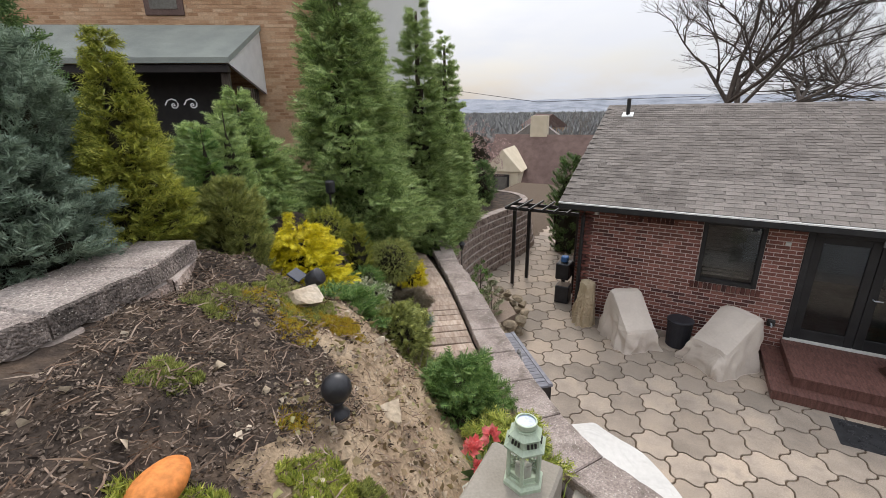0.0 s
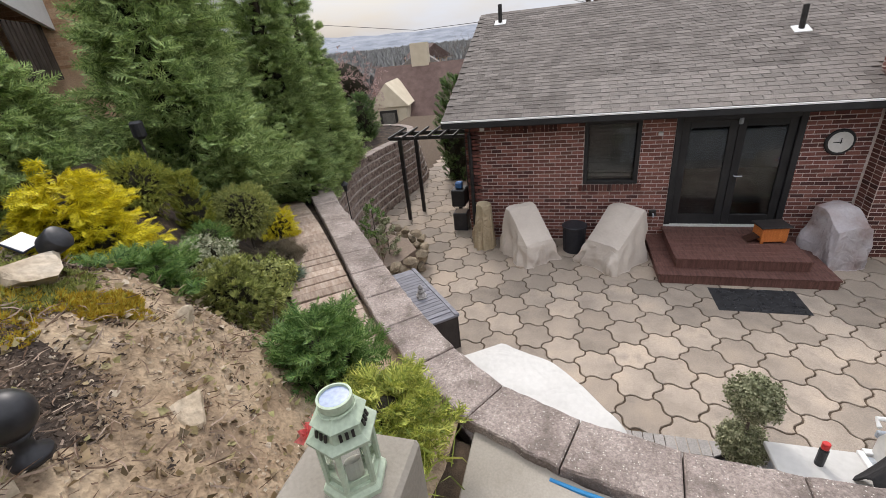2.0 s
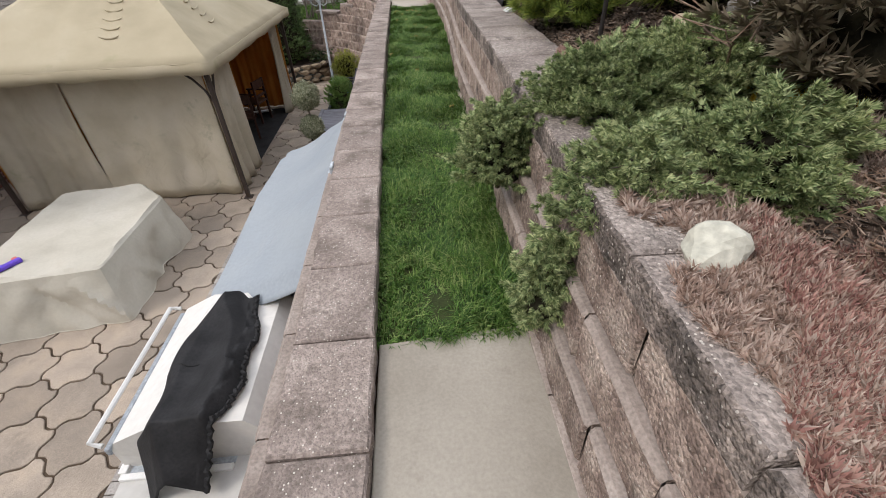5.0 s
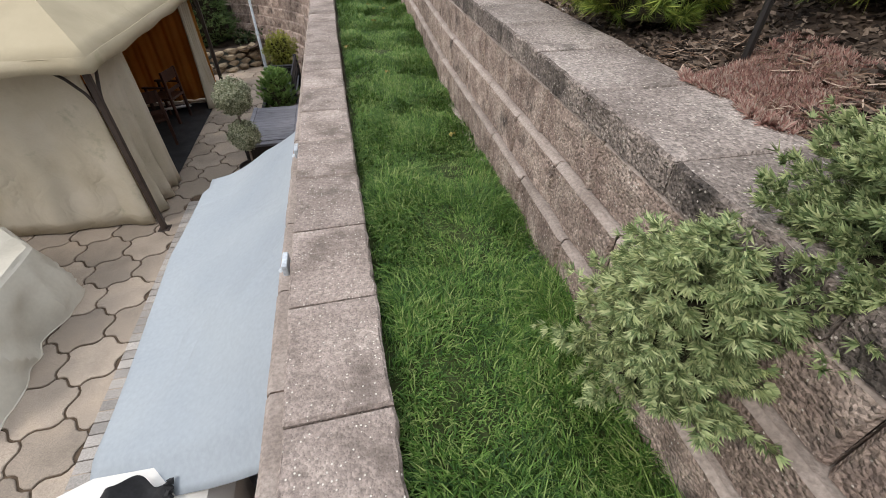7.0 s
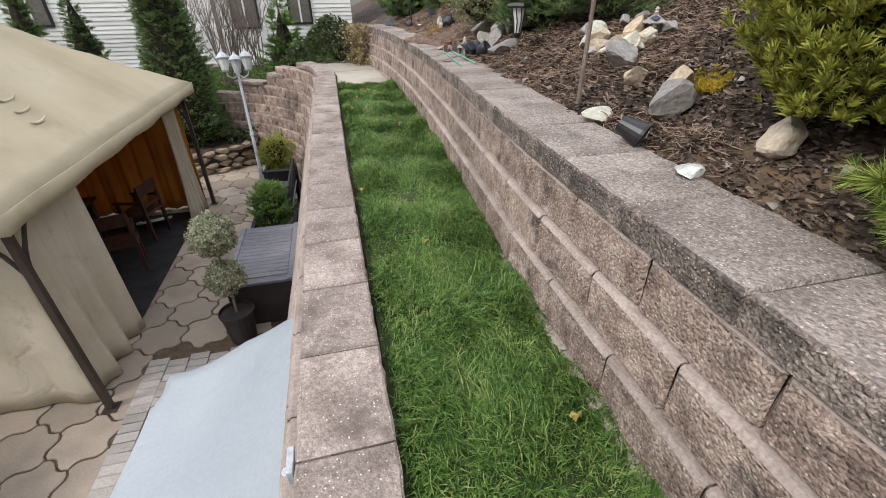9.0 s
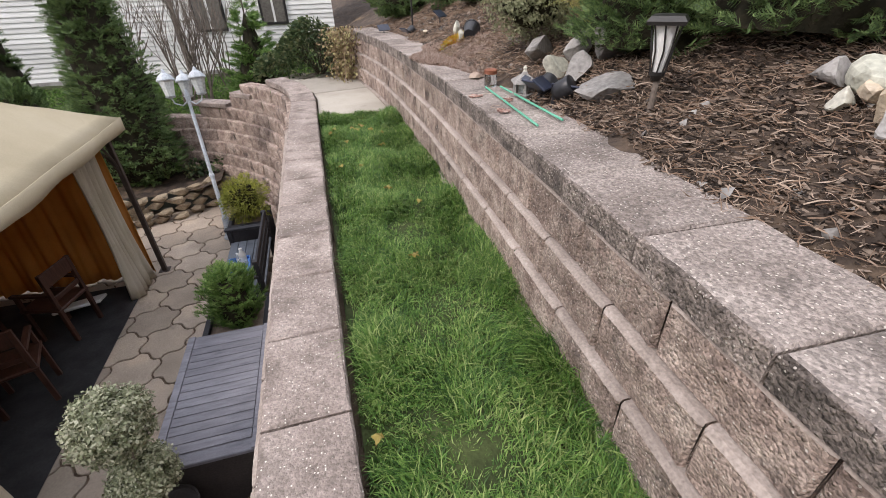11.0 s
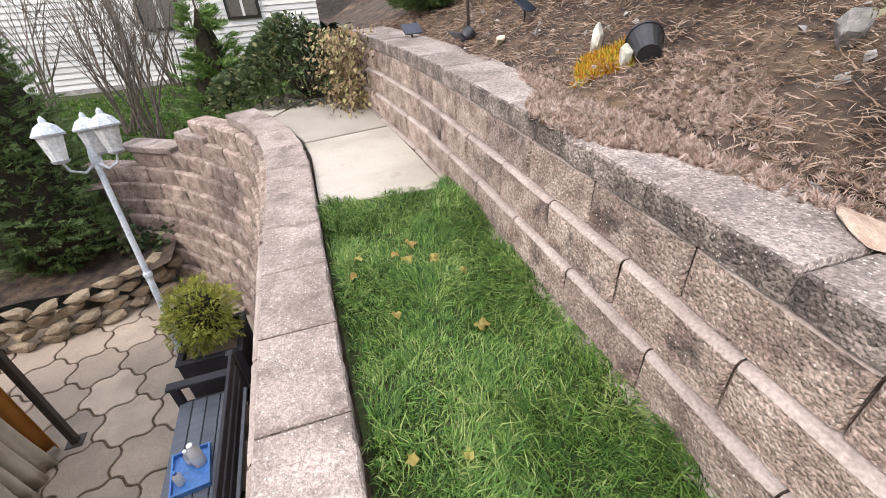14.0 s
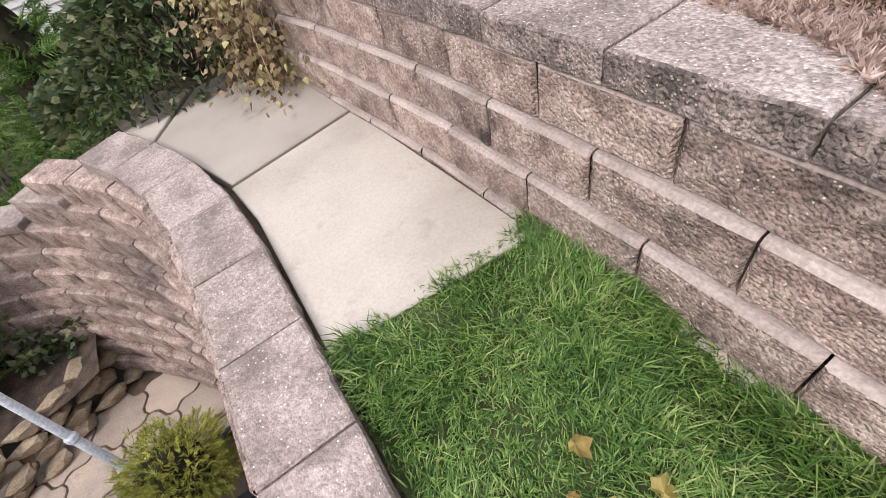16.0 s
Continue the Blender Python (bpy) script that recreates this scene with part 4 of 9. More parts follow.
def join_pieces(name, pieces, parent, label):
    """Many alike pieces as one mesh."""
    vs, fs, mi, n = [], [], [], 0
    for me, m in pieces:
        vs += [tuple(m @ v.co) for v in me.vertices]
        for f in me.polygons:
            fs.append([i + n for i in f.vertices])
            mi.append(f.material_index)
        n += len(me.vertices)
    out = bpy.data.meshes.new(name)
    out.from_pydata(vs, [], fs)
    for m in pieces[0][0].materials:
        out.materials.append(m)
    out.polygons.foreach_set("material_index", mi)
    return put_mesh(name, out, parent, label, kind="stuff")


# earth behind the lower wall and under the landing
bm = bmesh.new()
prism(bm, [(-0.4, -0.6), (-0.2, 0.2), (-0.06, 1.2), (-0.1, 4), (-0.1, 12.9), (-0.35, 13.7), (-0.6, 14.3), (-0.2, 15.4), (1.3, 15.0), (1.3, 10), (1.0, 2), (0.9, -0.6)], -1.0, 2.04)
put("strip_earth", bm, M_JOINT, kind="structure", label="packed earth under grass and landing", category="earth")
bm = bmesh.new()
prism(bm, [(-8.2, -5.7), (-4.3, -2.9), (-1.1, -0.4), (-0.55, -0.1), (0.6, -0.4), (0.9, -1.5), (-1.0, -3.0), (-7.0, -7.5)], -1.0, 1.4)
put("bank_earth", bm, M_JOINT, kind="structure", label="packed earth under the boardwalk", category="earth")
lo_wall = put("retaining_wall_lower", new_box(-0.2, -0.1, 0.9, 12.4, 0, 2.0), M_FACE, kind="structure", label="tall retaining wall of split-face concrete blocks", category="wall")
lay_caps(CAP_OUT, 0.32, 0.085, lo_wall, M_CAP, cap_height, 0.465, 11)

# lower wall face, seen where it curves round at the end
FOOT = sample([(-0.93, 11.6), (-0.93, 12.6), (-1.02, 13.4), (-1.42, 14.05), (-2.05, 14.75), (-2.9, 15.15)], 0.1)
tang = np.gradient(FOOT, axis=0)
tang /= np.linalg.norm(tang, axis=1, keepdims=True)
outw = np.stack([tang[:, 1], -tang[:, 0]], 1)
end_wall = put("retaining_wall_end", new_box(-0.3, -0.2, 12.7, 13.2, 0, 1.9), M_FACE, kind="structure", label="curved end of the block wall with a stepped top", category="wall")
for c in range(10):
    z = 0.2 * c + 0.06
    line = FOOT + outw * (0.058 * c)
    lim = np.interp(z, [1.3, 1.5, 1.7, 1.9, 2.05], [16.4, 14.95, 14.72, 14.5, 14.32])
    lay_course(line, z, end_wall, 0.47, 0.23 * (c % 2), 100 + c, skip=lambda q, lim=lim: q[1] > lim, blocks=ROUGH_BLOCKS)
    if c >= 5:
        sel = line[(line[:, 1] > lim - 0.42) & (line[:, 1] < lim + 0.1)]
        if len(sel) > 2 and c < 9:
            lay_caps([tuple(sel[0]), tuple(sel[-1])], 0.3, 0.07, end_wall, M_CAP, lambda p, z=z: z + 0.262, 0.42, 40 + c)
rest = []
for c in range(10):
    z = 0.2 * c + 0.06
    x = -0.93 + 0.058 * c
    lay_course([(x, 0.9), (x, 11.6)], z, lo_wall, 0.485, 0.24 * (c % 2), 200 + c, joined=rest)
    off = -0.5 + 0.055 * c
    pts = [(a[0] - N[0] * -off, a[1] - N[1] * -off) for a in CAP_OUT[1:7]]
    if z < 1.75:
        lay_course(pts, z, lo_wall, 0.485, 0.24 * (c % 2), 300 + c, joined=rest)
join_pieces("block_course", rest, lo_wall, "rows of split-face concrete blocks")

# landing slabs and the far slabs
SLABS = [([(0.015, 0.925), (0.02, 1.4), (0.03, 2.2), (0.64, 2.24), (0.63, 0.92)], "near"), ([(-0.36, -0.2), (-0.12, 0.36), (-0.01, 0.9), (0.62, 0.895), (0.61, 0.2), (0.35, -0.2)], "curve"),
         ([(-0.003, 11.82), (0.008, 12.73), (-0.03, 13.1), (0.765, 13.22), (0.8, 12.9), (0.868, 11.74)], "far"), ([(-0.02, 13.13), (-0.16, 13.6), (-0.34, 14.02), (0.08, 14.65), (0.45, 14.7), (0.7, 14.0), (0.762, 13.25)], "end"),
         ([(-0.37, 14.05), (-0.66, 14.45), (-0.3, 15.1), (0.05, 14.7)], "last")]
for out, _ in SLABS:
    bm = bmesh.new()
    prism(bm, out, 1.98, STRIP_Z + 0.006 * len(out) * 0.3)
    bmesh.ops.recalc_face_normals(bm, faces=bm.faces)
    bmesh.ops.bevel(bm, geom=[e for e in bm.edges if min(v.co.z for v in e.verts) > 2.05], offset=0.006, segments=1, affect="EDGES")
    put("landing_slab", bm, M_SLAB, kind="structure", label="pale poured concrete slab", category="slab")

# strip of lawn
sy, sx = np.meshgrid(np.linspace(2.21, 11.8, 97), np.linspace(0, 1, 9), indexing="ij")
px_ = -0.015 + sx * (wall_x(sy) + 0.05 + 0.015)
put_mesh("grass_strip", grid_mesh("grass_strip", np.stack([px_, sy, STRIP_Z - 0.03 + 0.03 * np.sin(sx * 3.1) + bumpy(px_, sy, 0.01)], 2), M_LAWNSOIL), kind="structure", label="soil of the narrow lawn strip", category="lawn")
g = np.random.default_rng(21)
NT, PER = 17500, 12
NB = NT * PER
ty_ = g.uniform(2.2, 11.82, NT)
tx_ = 0.015 + g.random(NT) * (wall_x(ty_) - 0.005)
ta_ = 2.4 * np.sin(2.9 * tx_ + 1.9 * ty_) + 2.1 * np.sin(3.7 * ty_ - 4.1 * tx_) + g.normal(0, 0.9, NT)
tall = np.clip(1 + 0.5 * (np.sin(5.3 * tx_ + 3.1 * ty_) * np.sin(4.7 * ty_ - 2.3 * tx_) + 0.6 * np.sin(13 * tx_ + 1.7 * ty_) * np.sin(9.1 * ty_ + 1.1)), 0.55, 1.7) * g.uniform(0.75, 1.3, NT)
tuft = np.repeat(np.arange(NT), PER)
by = np.clip(ty_[tuft] + g.normal(0, 0.014, NB), 2.18, 11.84)
bx = np.clip(tx_[tuft] + g.normal(0, 0.014, NB), 0.0, wall_x(by) + 0.03)
side_ = (bx > wall_x(by) - 0.13) | (bx < 0.05)
hgt = g.uniform(0.03, 0.072, NB) * tall[tuft] * np.where(bx < 0.06, 0.7, 1 + 0.3 * side_)
a = ta_[tuft] + g.normal(0, 0.75, NB)
lean_ = g.uniform(0.2, 1.35, NB)
d = np.stack([np.cos(a), np.sin(a), np.zeros(NB)], 1)
s = np.stack([-np.sin(a), np.cos(a), np.zeros(NB)], 1) * g.uniform(0.0012, 0.0027, NB)[:, None]
p0 = np.stack([bx, by, np.full(NB, STRIP_Z - 0.02)], 1)
p1 = p0 + d * (hgt * lean_ * 0.3)[:, None] + np.array([0, 0, 1]) * (hgt * 0.65)[:, None]
p2 = p0 + d * (hgt * lean_)[:, None] + np.array([0, 0, 1]) * (hgt * (1.0 - 0.25 * lean_))[:, None]
vv = np.stack([p0 - s, p0 + s, p1 + s, p1 - s, p2], 1).reshape(-1, 3)
k = (np.arange(NB) * 5)[:, None]
tt = np.stack([k + [0, 1, 2], k + [0, 2, 3], k + [3, 2, 4]], 1).reshape(-1, 3)
put_mesh("grass", array_mesh("grass", vv, tt, L_GRASS), kind="stuff", label="lush green lawn grass in a narrow strip", category="grass")

# ---- upper garden wall ----
up_wall = put("retaining_wall_upper", new_box(1.05, 1.12, 2.2, 13.0, 2.0, 2.7), M_FACE, kind="structure", label="low garden wall of split-face blocks along the grass", category="wall")
ys = np.linspace(0.35, 14.5, 120)
for c, (z, anchor) in enumerate([(1.915, 4.8), (2.115, 4.557), (2.317, 4.79), (2.52, 4.558)]):
    line = np.stack([wall_x(ys) - 0.055 + 0.038 * c, ys], 1)
    total = np.concatenate([[0], np.cumsum(np.linalg.norm(np.diff(line, axis=0), axis=1))])
    sh = float(np.interp(anchor, line[:, 1], total)) + 0.2425
    lay_course(line, z, up_wall, 0.485, sh, 400 + c)
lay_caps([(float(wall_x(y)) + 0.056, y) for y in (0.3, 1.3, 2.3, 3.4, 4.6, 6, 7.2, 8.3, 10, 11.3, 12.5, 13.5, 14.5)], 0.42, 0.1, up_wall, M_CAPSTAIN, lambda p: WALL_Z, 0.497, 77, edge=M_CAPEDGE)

# wall above the mound
mound_wall = put("retaining_wall_mound", new_box(1.2, 1.3, -2.1, -2.0, 3.0, 3.5), M_FACE, kind="structure", label="old block wall above the mound with weathered caps", category="wall")
MW = [(0.55, -2.16), (0.73, -1.99), (1.12, -1.81), (1.38, -1.71), (1.58, -1.7), (2.0, -1.6), (2.7, -1.3)]
for c, z in enumerate([3.03, 3.23, 3.43]):
    lay_course([(q[0] + 0.02 * c, q[1] - 0.02 * c) for q in MW], z, mound_wall, 0.485, 0.24 * (c % 2) + 0.1, 500 + c)
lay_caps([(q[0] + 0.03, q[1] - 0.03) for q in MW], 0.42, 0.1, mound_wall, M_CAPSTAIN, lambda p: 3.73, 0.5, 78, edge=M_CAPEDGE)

# ---- the house ----
HX, HY0, HY1, EAVE_X, EAVE_Z, RIDGE_X, SLOPE = -7.2, -1.72, 11.4, -6.78, 2.6, -11.6, 0.385
OPEN = [("window", 0.55, 1.52, 1.2, 2.4), ("door", 2.07, 3.99, 0.36, 2.42), ("window", 5.95, 6.73, 1.38, 2.3), ("window", 7.9, 8.8, 1.36, 2.02)]
house_wall = bmesh.new()
ys_ = [HY0] + [v for o in OPEN for v in o[1:3]] + [HY1]
for a, b in zip(ys_[::2], ys_[1::2]):
    box(house_wall, HX - 0.28, HX, a, b, -0.3, 2.66)
for _, a, b, z0, z1 in OPEN:
    box(house_wall, HX - 0.28, HX, a, b, -0.3, z0)
    box(house_wall, HX - 0.28, HX, a, b, z1, 2.66)
wall_e = put("wall_east", house_wall, M_MORTAR, kind="structure", label="dark red brick house wall with pale mortar", category="wall")
bm = bmesh.new()
box(bm, -16.2, HX, HY0, HY0 + 0.28, -0.3, 2.66)
wall_s = put("wall_south", bm, M_MORTAR, kind="structure", label="brick gable end of the house", category="wall")
put("wall_north", new_box(-16.2, HX, HY1 - 0.28, HY1, -0.3, 2.66), M_BRICK, kind="structure", label="brick end wall of the house", category="wall")
put("wall_west", new_box(-16.2, -15.9, HY0 + 0.28, HY1 - 0.28, -0.3, 2.66), M_BRICK, kind="structure", label="far brick wall of the house", category="wall")
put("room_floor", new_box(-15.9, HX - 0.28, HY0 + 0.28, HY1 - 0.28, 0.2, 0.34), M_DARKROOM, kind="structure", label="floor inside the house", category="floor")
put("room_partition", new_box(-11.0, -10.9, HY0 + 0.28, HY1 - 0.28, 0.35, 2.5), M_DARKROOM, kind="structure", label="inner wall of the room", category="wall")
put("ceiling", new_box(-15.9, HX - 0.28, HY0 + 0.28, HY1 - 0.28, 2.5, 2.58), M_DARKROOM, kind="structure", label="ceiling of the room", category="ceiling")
M_PANE = glass_material("window_glass", (0.75, 0.8, 0.82))
for i, (kind_, a, b, z0, z1) in enumerate(OPEN):
    if kind_ == "window":
        w = put(f"window_{i + 1}", new_box(HX - 0.2, HX - 0.16, a, b, z0, z0 + 0.04), M_TRIMBLACK, kind="structure", label="dark framed window in the brick wall", category="window")
        bm = bmesh.new()
        t = 0.075
        for q in ((a, a + t, z0, z1), (b - t, b, z0, z1), (a + t, b - t, z0, z0 + t), (a + t, b - t, z1 - t, z1)):
            box(bm, HX - 0.1, HX + 0.02, q[0], q[1], q[2], q[3], 0.006)
        part("window_frame", bm, M_TRIMBLACK, w)
        bm = bmesh.new()
        box(bm, HX - 0.06, HX - 0.05, a + t, b - t, z0 + t, z1 - t)
        pn = part("pane", bm, M_PANE, w)
        pn.visible_shadow = False
        bm = bmesh.new()
        k = int((b - a + 0.16) / 0.075)
        for j in range(k):
            y = a - 0.08 + (b - a + 0.16) * j / k
            box(bm, HX, HX + 0.035, y + 0.006, y + (b - a + 0.16) / k - 0.006, z0 - 0.13, z0 - 0.012, 0.004)
        part("window_sill", bm, M_BRICK, w, "row of upright sill bricks")
        bm = bmesh.new()
        for j in range(14):
            z = z0 + 0.1 + (z1 - z0 - 0.2) * j / 14
            box(bm, HX - 0.2, HX - 0.19, a + 0.1, b - 0.1, z, z + 0.055)
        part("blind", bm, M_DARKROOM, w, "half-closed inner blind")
    else:
        w = put("door_1", new_box(HX - 0.12, HX + 0.03, a, b, z0 - 0.02, z0 + 0.02), M_WHITE, kind="structure", label="black double glass patio door with a white sill", category="door")
        bm = bmesh.new()
        for q in ((a, a + 0.1, z0 + 0.02, z1), (b - 0.1, b, z0 + 0.02, z1), (a + 0.1, b - 0.1, z1 - 0.12, z1)):
            box(bm, HX - 0.12, HX + 0.025, q[0], q[1], q[2], q[3], 0.008)
        part("door_frame", bm, M_TRIMBLACK, w)
        m_ = (a + b) / 2
        for y0, y1 in ((a + 0.1, m_), (m_, b - 0.1)):
            bm = bmesh.new()
            f = 0.13
            for q in ((y0 + 0.004, y0 + f, z0 + 0.02, z1 - 0.12), (y1 - f, y1 - 0.004, z0 + 0.02, z1 - 0.12), (y0 + f, y1 - f, z0 + 0.02, z0 + 0.22), (y0 + f, y1 - f, z1 - 0.24, z1 - 0.12)):
                box(bm, HX - 0.08, HX - 0.02, q[0], q[1], q[2], q[3], 0.006)
            leaf_ = part("door_leaf", bm, M_TRIMBLACK, w)
            pn = part("pane", new_box(HX - 0.055, HX - 0.045, y0 + f, y1 - f, z0 + 0.22, z1 - 0.24), M_PANE, leaf_)
            pn.visible_shadow = False
        bm = bmesh.new()
        tube(bm, [(HX - 0.02, m_ + 0.07, 1.32), (HX + 0.04, m_ + 0.07, 1.32), (HX + 0.04, m_ + 0.18, 1.32)], 0.011)
        part("door_handle", bm, M_POSTGREY, w, "brushed lever handle")

# bricks proud of the mortar
bricks_e = []
BRICK_L, BRICK_H = 0.205, 0.0735


def brick_mesh(length, h):
    bm = new_box(-length / 2, length / 2, -0.006, 0, -h / 2, h / 2)
    me = bpy.data.meshes.new("brick")
    bm.to_mesh(me)
    bm.free()
    me.materials.append(M_BRICK)
    return me


BRICK = brick_mesh(0.189, 0.057)
rows_ = int(2.6 / BRICK_H)
count_parts = 0
for r in range(rows_):
    z = 0.02 + BRICK_H * (r + 0.5)
    gaps = [(o[1], o[2]) for o in OPEN if o[3] - 0.14 < z < o[4] + 0.02] + [(4.95, 5.72)]
    y = HY0 - (0.1 if r % 2 else 0.0)
    while y < HY1:
        a_, b_ = max(y, HY0), min(y + BRICK_L, HY1)
        for g0, g1 in gaps:
            if a_ < g1 and b_ > g0:
                a_, b_ = (a_, g0) if a_ < g0 else (g1, b_)
        y += BRICK_L
        if b_ - a_ < 0.03:
            continue
        yc = (a_ + b_) / 2
        m = pose(HX, yc, z, 0, 0, 90) @ Matrix.Diagonal(((b_ - a_ - 0.012) / 0.189, 1, 1, 1))
        if (1.55 < yc < 2.0 or (-0.4 < yc < 0.45 and z > 0.9)) and count_parts < 300:
            ob = new("brick", BRICK)
            ob.parent = wall_e
            ob.matrix_world = m
            count_parts += 1
        else:
            bricks_e.append((BRICK, m))
join_pieces("brick_course", bricks_e, wall_e, "courses of dark red brick")
bricks_s = []
for r in range(rows_):
    x = HX - (0.1 if r % 2 else 0)
    while x > -11:
        bricks_s.append((BRICK, pose(x - BRICK_L / 2, HY0, 0.02 + BRICK_H * (r + 0.5))))
        x -= BRICK_L
join_pieces("brick_course", bricks_s, wall_s, "courses of dark red brick")

# chimney breast and stack
CX0, CX1, CY0, CY1 = -7.62, -6.76, 4.98, 5.68
chimney = put("chimney", new_box(CX0, CX1, CY0, CY1, 0, 4.6), M_MORTAR, label="dark red brick chimney rising against the house wall", category="chimney")
cb = []
for r in range(int(4.6 / BRICK_H)):
    z = BRICK_H * (r + 0.5)
    for k in range(5):
        a_, b_ = max(CY0, CY0 + 0.175 * k - (0.0875 if r % 2 else 0)), min(CY1, CY0 + 0.175 * (k + 1) - (0.0875 if r % 2 else 0))
        if b_ - a_ > 0.03:
            cb.append((BRICK, pose(CX1, (a_ + b_) / 2, z, 0, 0, 90) @ Matrix.Diagonal(((b_ - a_ - 0.012) / 0.189, 1, 1, 1))))
    for k in range(4):
        x = CX0 + 0.215 * (k + 0.5)
        cb.append((BRICK, pose(x, CY0, z)))
        cb.append((BRICK, pose(x, CY1, z, 0, 0, 180)))
join_pieces("brick_course", cb, chimney, "courses of dark red brick")
part("base_flashing", new_box(CX0 - 0.05, CX1 + 0.05, CY0 - 0.06, CY1 + 0.06, 2.62, 2.9, 0.01), M_ROOFBROWN, chimney, "brown metal flashing at the roof")

# roof
roof = bmesh.new()
RY0, RY1 = -2.05, 11.75
RIDGE_Z = EAVE_Z + SLOPE * (EAVE_X - RIDGE_X)
for x0, x1 in ((EAVE_X, RIDGE_X), (2 * RIDGE_X - EAVE_X, RIDGE_X)):
    top = [(x0, RY0, EAVE_Z), (x0, RY1, EAVE_Z), (x1, RY1, RIDGE_Z), (x1, RY0, RIDGE_Z)]
    vs_ = [roof.verts.new(p) for p in top] + [roof.verts.new((p[0], p[1], p[2] - 0.12)) for p in top]
    roof.faces.new(vs_[:4])
    roof.faces.new(vs_[4:][::-1])
    for i in range(4):
        roof.faces.new((vs_[i], vs_[(i + 1) % 4], vs_[4 + (i + 1) % 4], vs_[4 + i]))
bmesh.ops.recalc_face_normals(roof, faces=roof.faces)
roof_ob = put("roof", roof, M_SHINGLE, kind="structure", label="grey-brown shingle roof with pitched sides", category="roof")
bm = bmesh.new()
for y in (HY0 + 0.02, HY1 - 0.02):
    f = [bm.verts.new(p) for p in ((HX - 0.02, y, 2.6), (-16.0, y, 2.6), (RIDGE_X, y, RIDGE_Z - 0.1))]
    f2 = [bm.verts.new((v.co.x, y + (0.2 if y < 5 else -0.2), v.co.z)) for v in f]
    bm.faces.new(f)
    bm.faces.new(f2[::-1])
    for i in range(3):
        bm.faces.new((f[i], f[(i + 1) % 3], f2[(i + 1) % 3], f2[i]))
put("gable_wall", bm, M_BRICK, kind="structure", label="brick gable under the roof", category="wall")
put("eave_soffit", new_box(HX, EAVE_X - 0.02, RY0 + 0.05, CY0 - 0.01, 2.44, 2.48), M_TRIMBLACK, kind="structure", label="black soffit under the eave", category="soffit")
put("eave_soffit", new_box(HX, EAVE_X - 0.02, CY1 + 0.01, RY1, 2.44, 2.48), M_TRIMBLACK, kind="structure", label="black soffit under the eave", category="soffit")
put("gutter", new_box(EAVE_X - 0.03, EAVE_X + 0.07, RY0, RY1, 2.46, 2.57, 0.015), M_TRIMBLACK, kind="structure", label="black gutter along the eave", category="gutter")
put("drip_edge", new_box(EAVE_X - 0.05, EAVE_X + 0.075, RY0, RY1, 2.572, 2.597), M_WHITE, kind="structure", label="pale drip edge along the roof", category="trim")
run = math.hypot(EAVE_X - RIDGE_X, RIDGE_Z - EAVE_Z)
TAB_L, TAB_E = 0.3, 0.135
tilt = math.degrees(math.atan(SLOPE))


def shingle_mesh(w):
    bm = new_box(-w / 2, w / 2, 0, 0.17, 0, 0.007)
    me = bpy.data.meshes.new("shingle")
    bm.to_mesh(me)
    bm.free()
    me.materials.append(M_SHINGLE)
    return me


TABS = [shingle_mesh(w) for w in (0.285, 0.292, 0.27)]
g = random.Random(5)
tabs, placed = [], 0
for r in range(int(run / TAB_E)):
    e = TAB_E * r - 0.03
    x, z = EAVE_X - e * math.cos(math.radians(tilt)), EAVE_Z + e * math.sin(math.radians(tilt)) + 0.004
    y = RY0 + (0.15 if r % 2 else 0) + 0.14
    while y < RY1 - 0.1:
        if not (CX0 - 0.1 < x < CX1 + 0.05 and CY0 - 0.05 < y < CY1 + 0.05):
            m = pose(x, y, z + 0.008 + g.uniform(0, 0.004), 0, 0, 90) @ pose(0, 0, 0, tilt - 2.2, 0, g.uniform(-0.6, 0.6))
            if r < 9 and 0.2 < y < 4.6 and placed < 130:
                ob = new("shingle", TABS[g.randrange(3)])
                ob.parent = roof_ob
                ob.matrix_world = m
                placed += 1
            else:
                tabs.append((TABS[g.randrange(3)], m))
        y += TAB_L
join_pieces("shingle_rows", tabs, roof_ob, "rows of grey-brown asphalt shingles")
for vx, vy in ((-10.9, -1.45), (-9.1, 4.35), (-8.6, 7.3)):
    vz = EAVE_Z + SLOPE * (EAVE_X - vx)
    v = base("roof_vent", Matrix.Translation((vx, vy, vz)), "black vent pipe with pale flashing on the roof", "vent pipe", "roof vents")
    part("pipe", lathe(bmesh.new(), [(0.05, -0.1), (0.05, 0.42), (0.04, 0.43)], 10), M_BLACK, v)
    bm = new_box(-0.14, 0.14, -0.14, 0.14, 0.0, 0.025, 0.008)
    fl = part("flashing", bm, M_WHITE, v)
    fl.matrix_local = pose(0, 0, 0.012, 0, tilt, 0)

# downspout, clock, small wall fittings
bm = bmesh.new()
tube(bm, [(EAVE_X - 0.02, HY0 + 0.2, 2.5), (HX + 0.06, HY0 + 0.1, 2.25), (HX + 0.06, HY0 + 0.1, 0.1), (HX + 0.22, HY0 + 0.1, 0.05)], 0.04, 8)
put("downspout", bm, M_TRIMBLACK, label="black downspout on the brick corner", category="downspout")
clock = base("wall_clock", pose(HX, 4.5, 1.87, 0, 90, 0), "round white wall clock with a dark rim", "clock")
part("case", lathe(bmesh.new(), [(0.2, 0), (0.215, 0.03), (0.2, 0.05), (0.17, 0.05)], 28), M_TRIMBLACK, clock)
part("dial", lathe(bmesh.new(), [(0.168, 0.048), (0.168, 0.056)], 28), M_COVERWHITE, clock)
